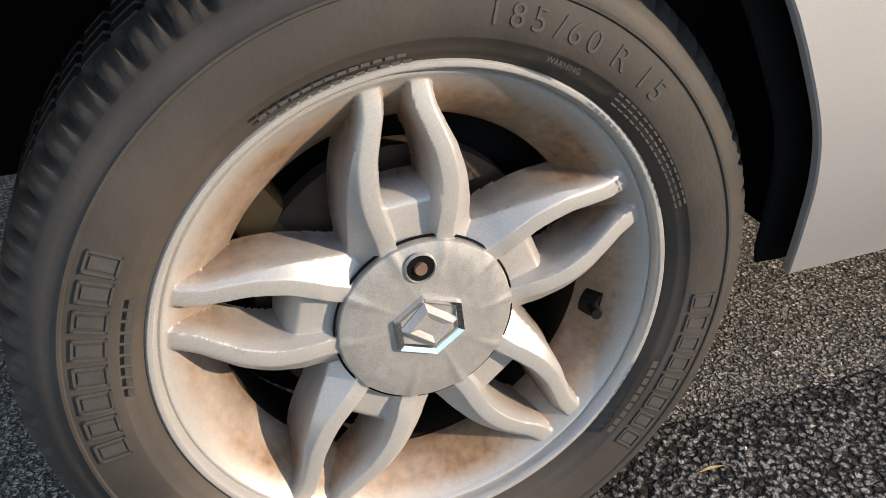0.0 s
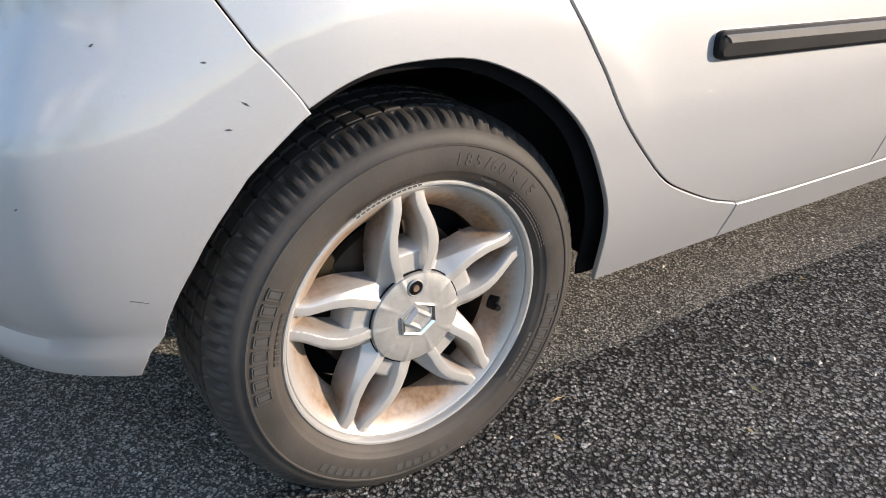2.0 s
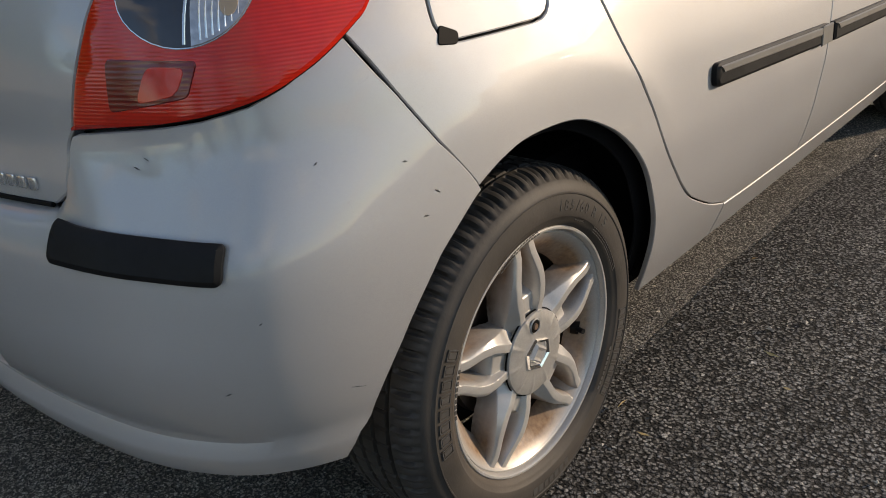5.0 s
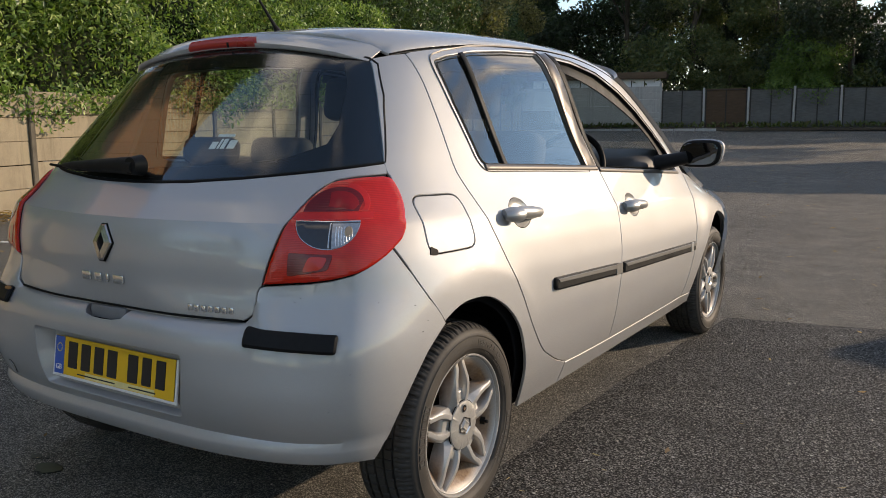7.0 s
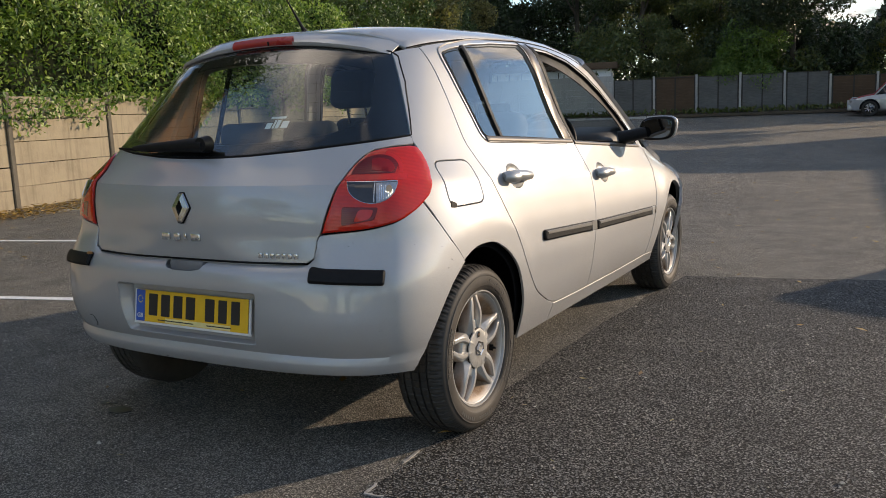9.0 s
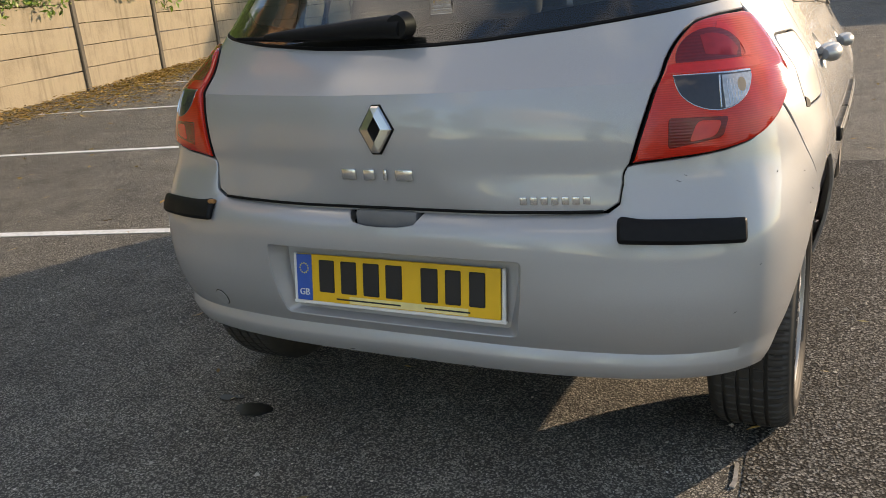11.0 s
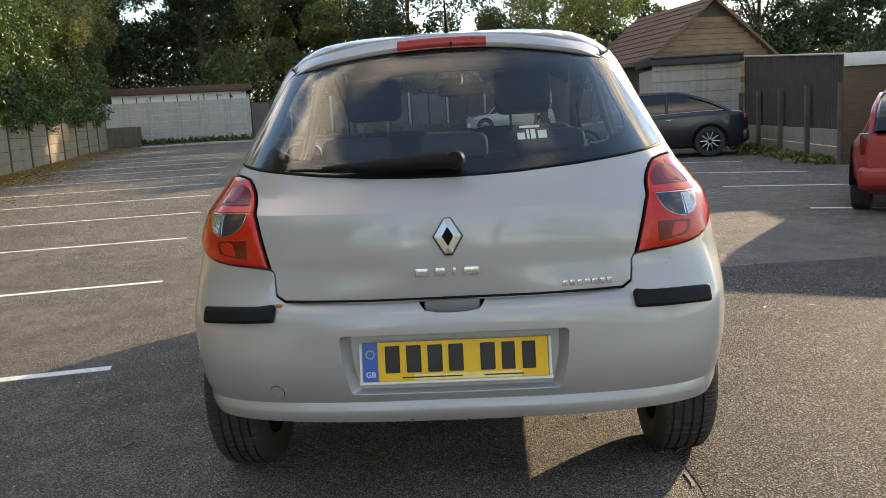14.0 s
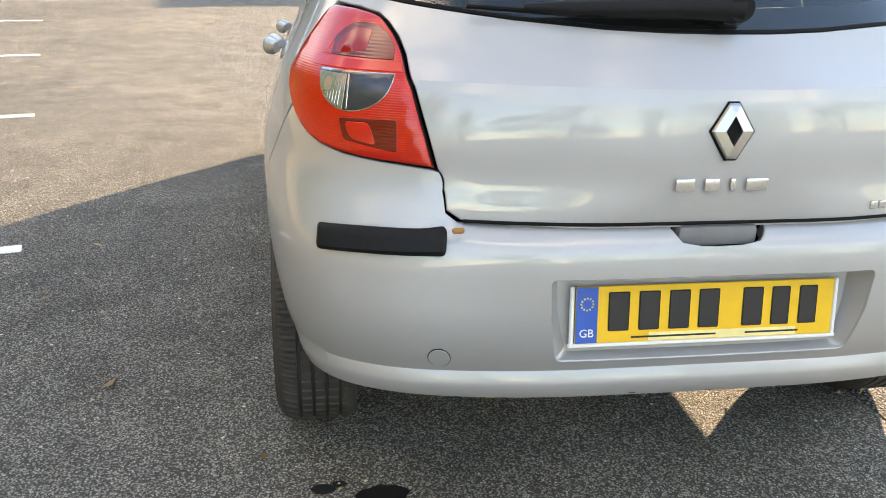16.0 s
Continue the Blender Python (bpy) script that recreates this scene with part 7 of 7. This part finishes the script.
def simple_car(name, at, rz, length, wide, high, paint, label, saloon=False, wheel_r=.31):
    """A further parked car: lofted body, glasshouse, lamps and wheels; its nose points along local +y."""
    c = empty(name, (*at, float(ground_z(*at))), label, "car", rz=rz)
    L, W = length, wide / 2
    belt = pchip([0, .06, .15, .5, .72, .9, 1.0], [.62 * high, .64 * high, .645 * high, .62 * high, .58 * high, .50 * high, .38 * high])
    if saloon:
        belt = pchip([0, .03, .12, .5, .72, .9, 1.0], [.55 * high, .66 * high, .68 * high, .64 * high, .60 * high, .52 * high, .38 * high])
    half = pchip([0, .03, .12, .5, .85, .96, 1.0], [W * .80, W * .90, W * .98, W, W * .96, W * .85, W * .66])
    secs = []
    for t in np.linspace(0, 1, 41):
        y = (t - .5) * L
        h, b = float(half(t)), float(belt(t))
        low = .20 + .10 * (max(0, t - .93) / .07 + max(0, .05 - t) / .05)
        ring = [(h * .80, low), (h * .93, low + .05), (h * .985, low + .18), (h, .45 * high), (h * .985, b - .10), (h * .93, b - .03), (h * .86, b)]
        secs.append([(x, y, z) for x, z in ring] + [(-x, y, z) for x, z in reversed(ring)])
    n = len(secs[0])
    v = [p for s in secs for p in s]
    f = [(i * n + k, i * n + (k + 1) % n, (i + 1) * n + (k + 1) % n, (i + 1) * n + k) for i in range(40) for k in range(n)]
    f += [tuple(reversed(range(n))), tuple(40 * n + k for k in range(n))]
    wf, wr = .80, .185
    body = part("body", (v, f), paint, c, "", True, 30)
    # glasshouse
    ends = (.02, .055, .30, .55, .62, .76) if not saloon else (.08, .20, .36, .55, .62, .76)
    roofz = pchip([ends[0], ends[1], ends[2], ends[3], ends[4], ends[5]], [.66 * high, .80 * high, .985 * high, high * .985, .955 * high, .60 * high]) if not saloon else pchip([ends[0], ends[1], ends[2], ends[3], ends[4], ends[5]], [.68 * high, .86 * high, .985 * high, .99 * high, .95 * high, .60 * high])
    gv, rv = [], []
    ts = np.linspace(ends[0], ends[5], 25)
    for t in ts:
        y, zb, zt = (t - .5) * L, float(belt(t)) - .02, float(roofz(t))
        k = max(0.0, zt - zb)
        hb = float(half(t)) * .875
        ht = hb - .42 * k
        gv += [(hb, y, zb), (ht + .03, y, zt - .05), (ht - .02, y, zt), (-ht + .02, y, zt), (-ht - .03, y, zt - .05), (-hb, y, zb)]
    gf = [(i * 6 + k, i * 6 + k + 1, (i + 1) * 6 + k + 1, (i + 1) * 6 + k) for i in range(24) for k in range(5)]
    glass = part("glasshouse", (gv, [tuple(reversed(q)) for q in gf]), DARKGLASS, c, "dark car windows", True, 30)
    rv = [(p[0] * (1.01 if k % 6 in (1, 4) else 1), p[1], p[2] + .006) for k, p in enumerate(gv)]
    i0, i1 = 5, 17
    rf = [(i * 6 + k, i * 6 + k + 1, (i + 1) * 6 + k + 1, (i + 1) * 6 + k) for i in range(i0, i1) for k in (1, 2, 3)]
    used = sorted({q for p in rf for q in p})
    mp = {q: j for j, q in enumerate(used)}
    part("roof", ([rv[q] for q in used], [tuple(mp[q] for q in reversed(p)) for p in rf]), paint, c, "", True, 40)
    for sx in (1, -1):
        for idx in ((0, 7), (11, 12), (17, 24)):
            pts = [(gv[i * 6 + (1 if sx > 0 else 4)][0] * 1.005, gv[i * 6 + 1][1], gv[i * 6 + 1][2]) for i in range(idx[0], idx[1] + 1)]
            if idx == (11, 12):
                b0 = gv[11 * 6 + (0 if sx > 0 else 5)]
                pts = [b0, pts[0]]
            part("pillar", tube(pts, .028, 6), paint, c, "", True, 60)
        part("window_strip", tube([(float(half(t)) * .88 * sx, (t - .5) * L, float(belt(t)) + .004) for t in np.linspace(ends[0] + .04, ends[5] - .03, 12)], .011, 6), CHROME if saloon else SEAL, c)
        for t in (.38, .58) if saloon else (.40,):
            part("door_handle", box(sx * float(half(t)) * .985, (t - .5) * L, float(belt(t)) - .13, .03, .17, .028, .01), CHROME if saloon else paint, c)
        for t in (wf, wr):
            y = (t - .5) * L
            arch = lathe_x([(sx * (W * .70), wheel_r + .05), (sx * (W * 1.004), wheel_r + .055), (sx * (W * 1.004), wheel_r - .02)], 30, -5, 185)
            part("arch", (np.array(arch[0]) + [0, y, wheel_r], arch[1]), VOID, c)
            tv, tf = lathe_x([(0, wheel_r * .66), (.012, wheel_r * .80), (0, wheel_r * .96), (-.02, wheel_r), (-.17, wheel_r), (-.19, wheel_r * .9)], 40)
            a = (np.array(tv) if sx > 0 else np.array(tv) * [-1, 1, 1]) + [sx * (W - .012), y, wheel_r]
            wl = part("tyre", (a, tf), RUBBER, c, "black tyre")
            dv, df = lathe_x([(-.03, 0), (-.035, wheel_r * .56), (0, wheel_r * .66), (.004, wheel_r * .67)], 40)
            a = (np.array(dv) if sx > 0 else np.array(dv) * [-1, 1, 1]) + [sx * (W - .010), y, wheel_r]
            part("wheel_well", (a, df), SEAL, wl)
            for q in range(10):
                ww = 2 * math.pi * q / 10
                part("spoke", tube([(sx * (W - .02), y + .04 * math.cos(ww), wheel_r + .04 * math.sin(ww)), (sx * (W - .006), y + wheel_r * .64 * math.cos(ww), wheel_r + wheel_r * .64 * math.sin(ww))], [.018, .013], 6), REFLECTOR, wl)
        part("tail_lamp", box(sx * W * .78, -L / 2 + .07, .56 * high, W * .20, .09, .17 * high if not saloon else .12 * high, .03), DARKRED, c, "red tail lamp")
        part("headlamp", box(sx * W * .66, L / 2 - .22, .43 * high, W * .36, .28, .11 * high, .04), CLEARLENS, c, "clear headlamp")
    part("number_plate", box(0, -L / 2 - .012, .40 * high, .52, .02, .11, .004, 1), YELLOW, c, "yellow number plate")
    part("rear_bumper", box(0, -L / 2 + .06, .30 * high, W * 1.78, .16, .17 * high, .05, 3), paint, c)
    part("front_bumper", box(0, L / 2 - .10, .24 * high, W * 1.6, .20, .14 * high, .05, 3), paint, c)
    part("grille", box(0, L / 2 - .012, .34 * high, W * .8, .05, .09 * high, .02), SEAL, c)
    return c


def car_paint(name, col, metal=.3):
    m = Nodes(name)
    v = m.coord()
    n = m.noise(v, 5.0, 5.0)
    m.put(Base_Color=m.ramp(n, [(.3, tuple(c * .85 for c in col)), (.7, col)]), Roughness=.35, Metallic=metal, Coat_Weight=.5, Coat_Roughness=.08)
    return m.mat


DARKGLASS = m_plain("dark_glass", (.02, .024, .026), .06, 0, .1, 8.0, 0)
NAVY = car_paint("navy_paint", (.018, .021, .030))
REDPAINT = car_paint("red_paint", (.34, .022, .022), .1)
PALEPAINT = car_paint("pale_paint", (.5, .5, .5))
simple_car("car", (3.98, 17.5), 80, 4.50, 1.86, 1.49, NAVY, "dark navy saloon with chrome window strip, parked by a garage", True, .34)
simple_car("car", (5.20, 6.84), -26, 3.75, 1.62, 1.25, REDPAINT, "red hatchback parked with its rear towards the bays")
simple_car("car", (1.5, 36.0), 92, 4.1, 1.72, 1.45, PALEPAINT, "pale silver car parked far off by the fence")
simple_car("car", (1.4, 38.0), 90, 4.0, 1.70, 1.45, REDPAINT, "dark red car parked behind a silver one far off")
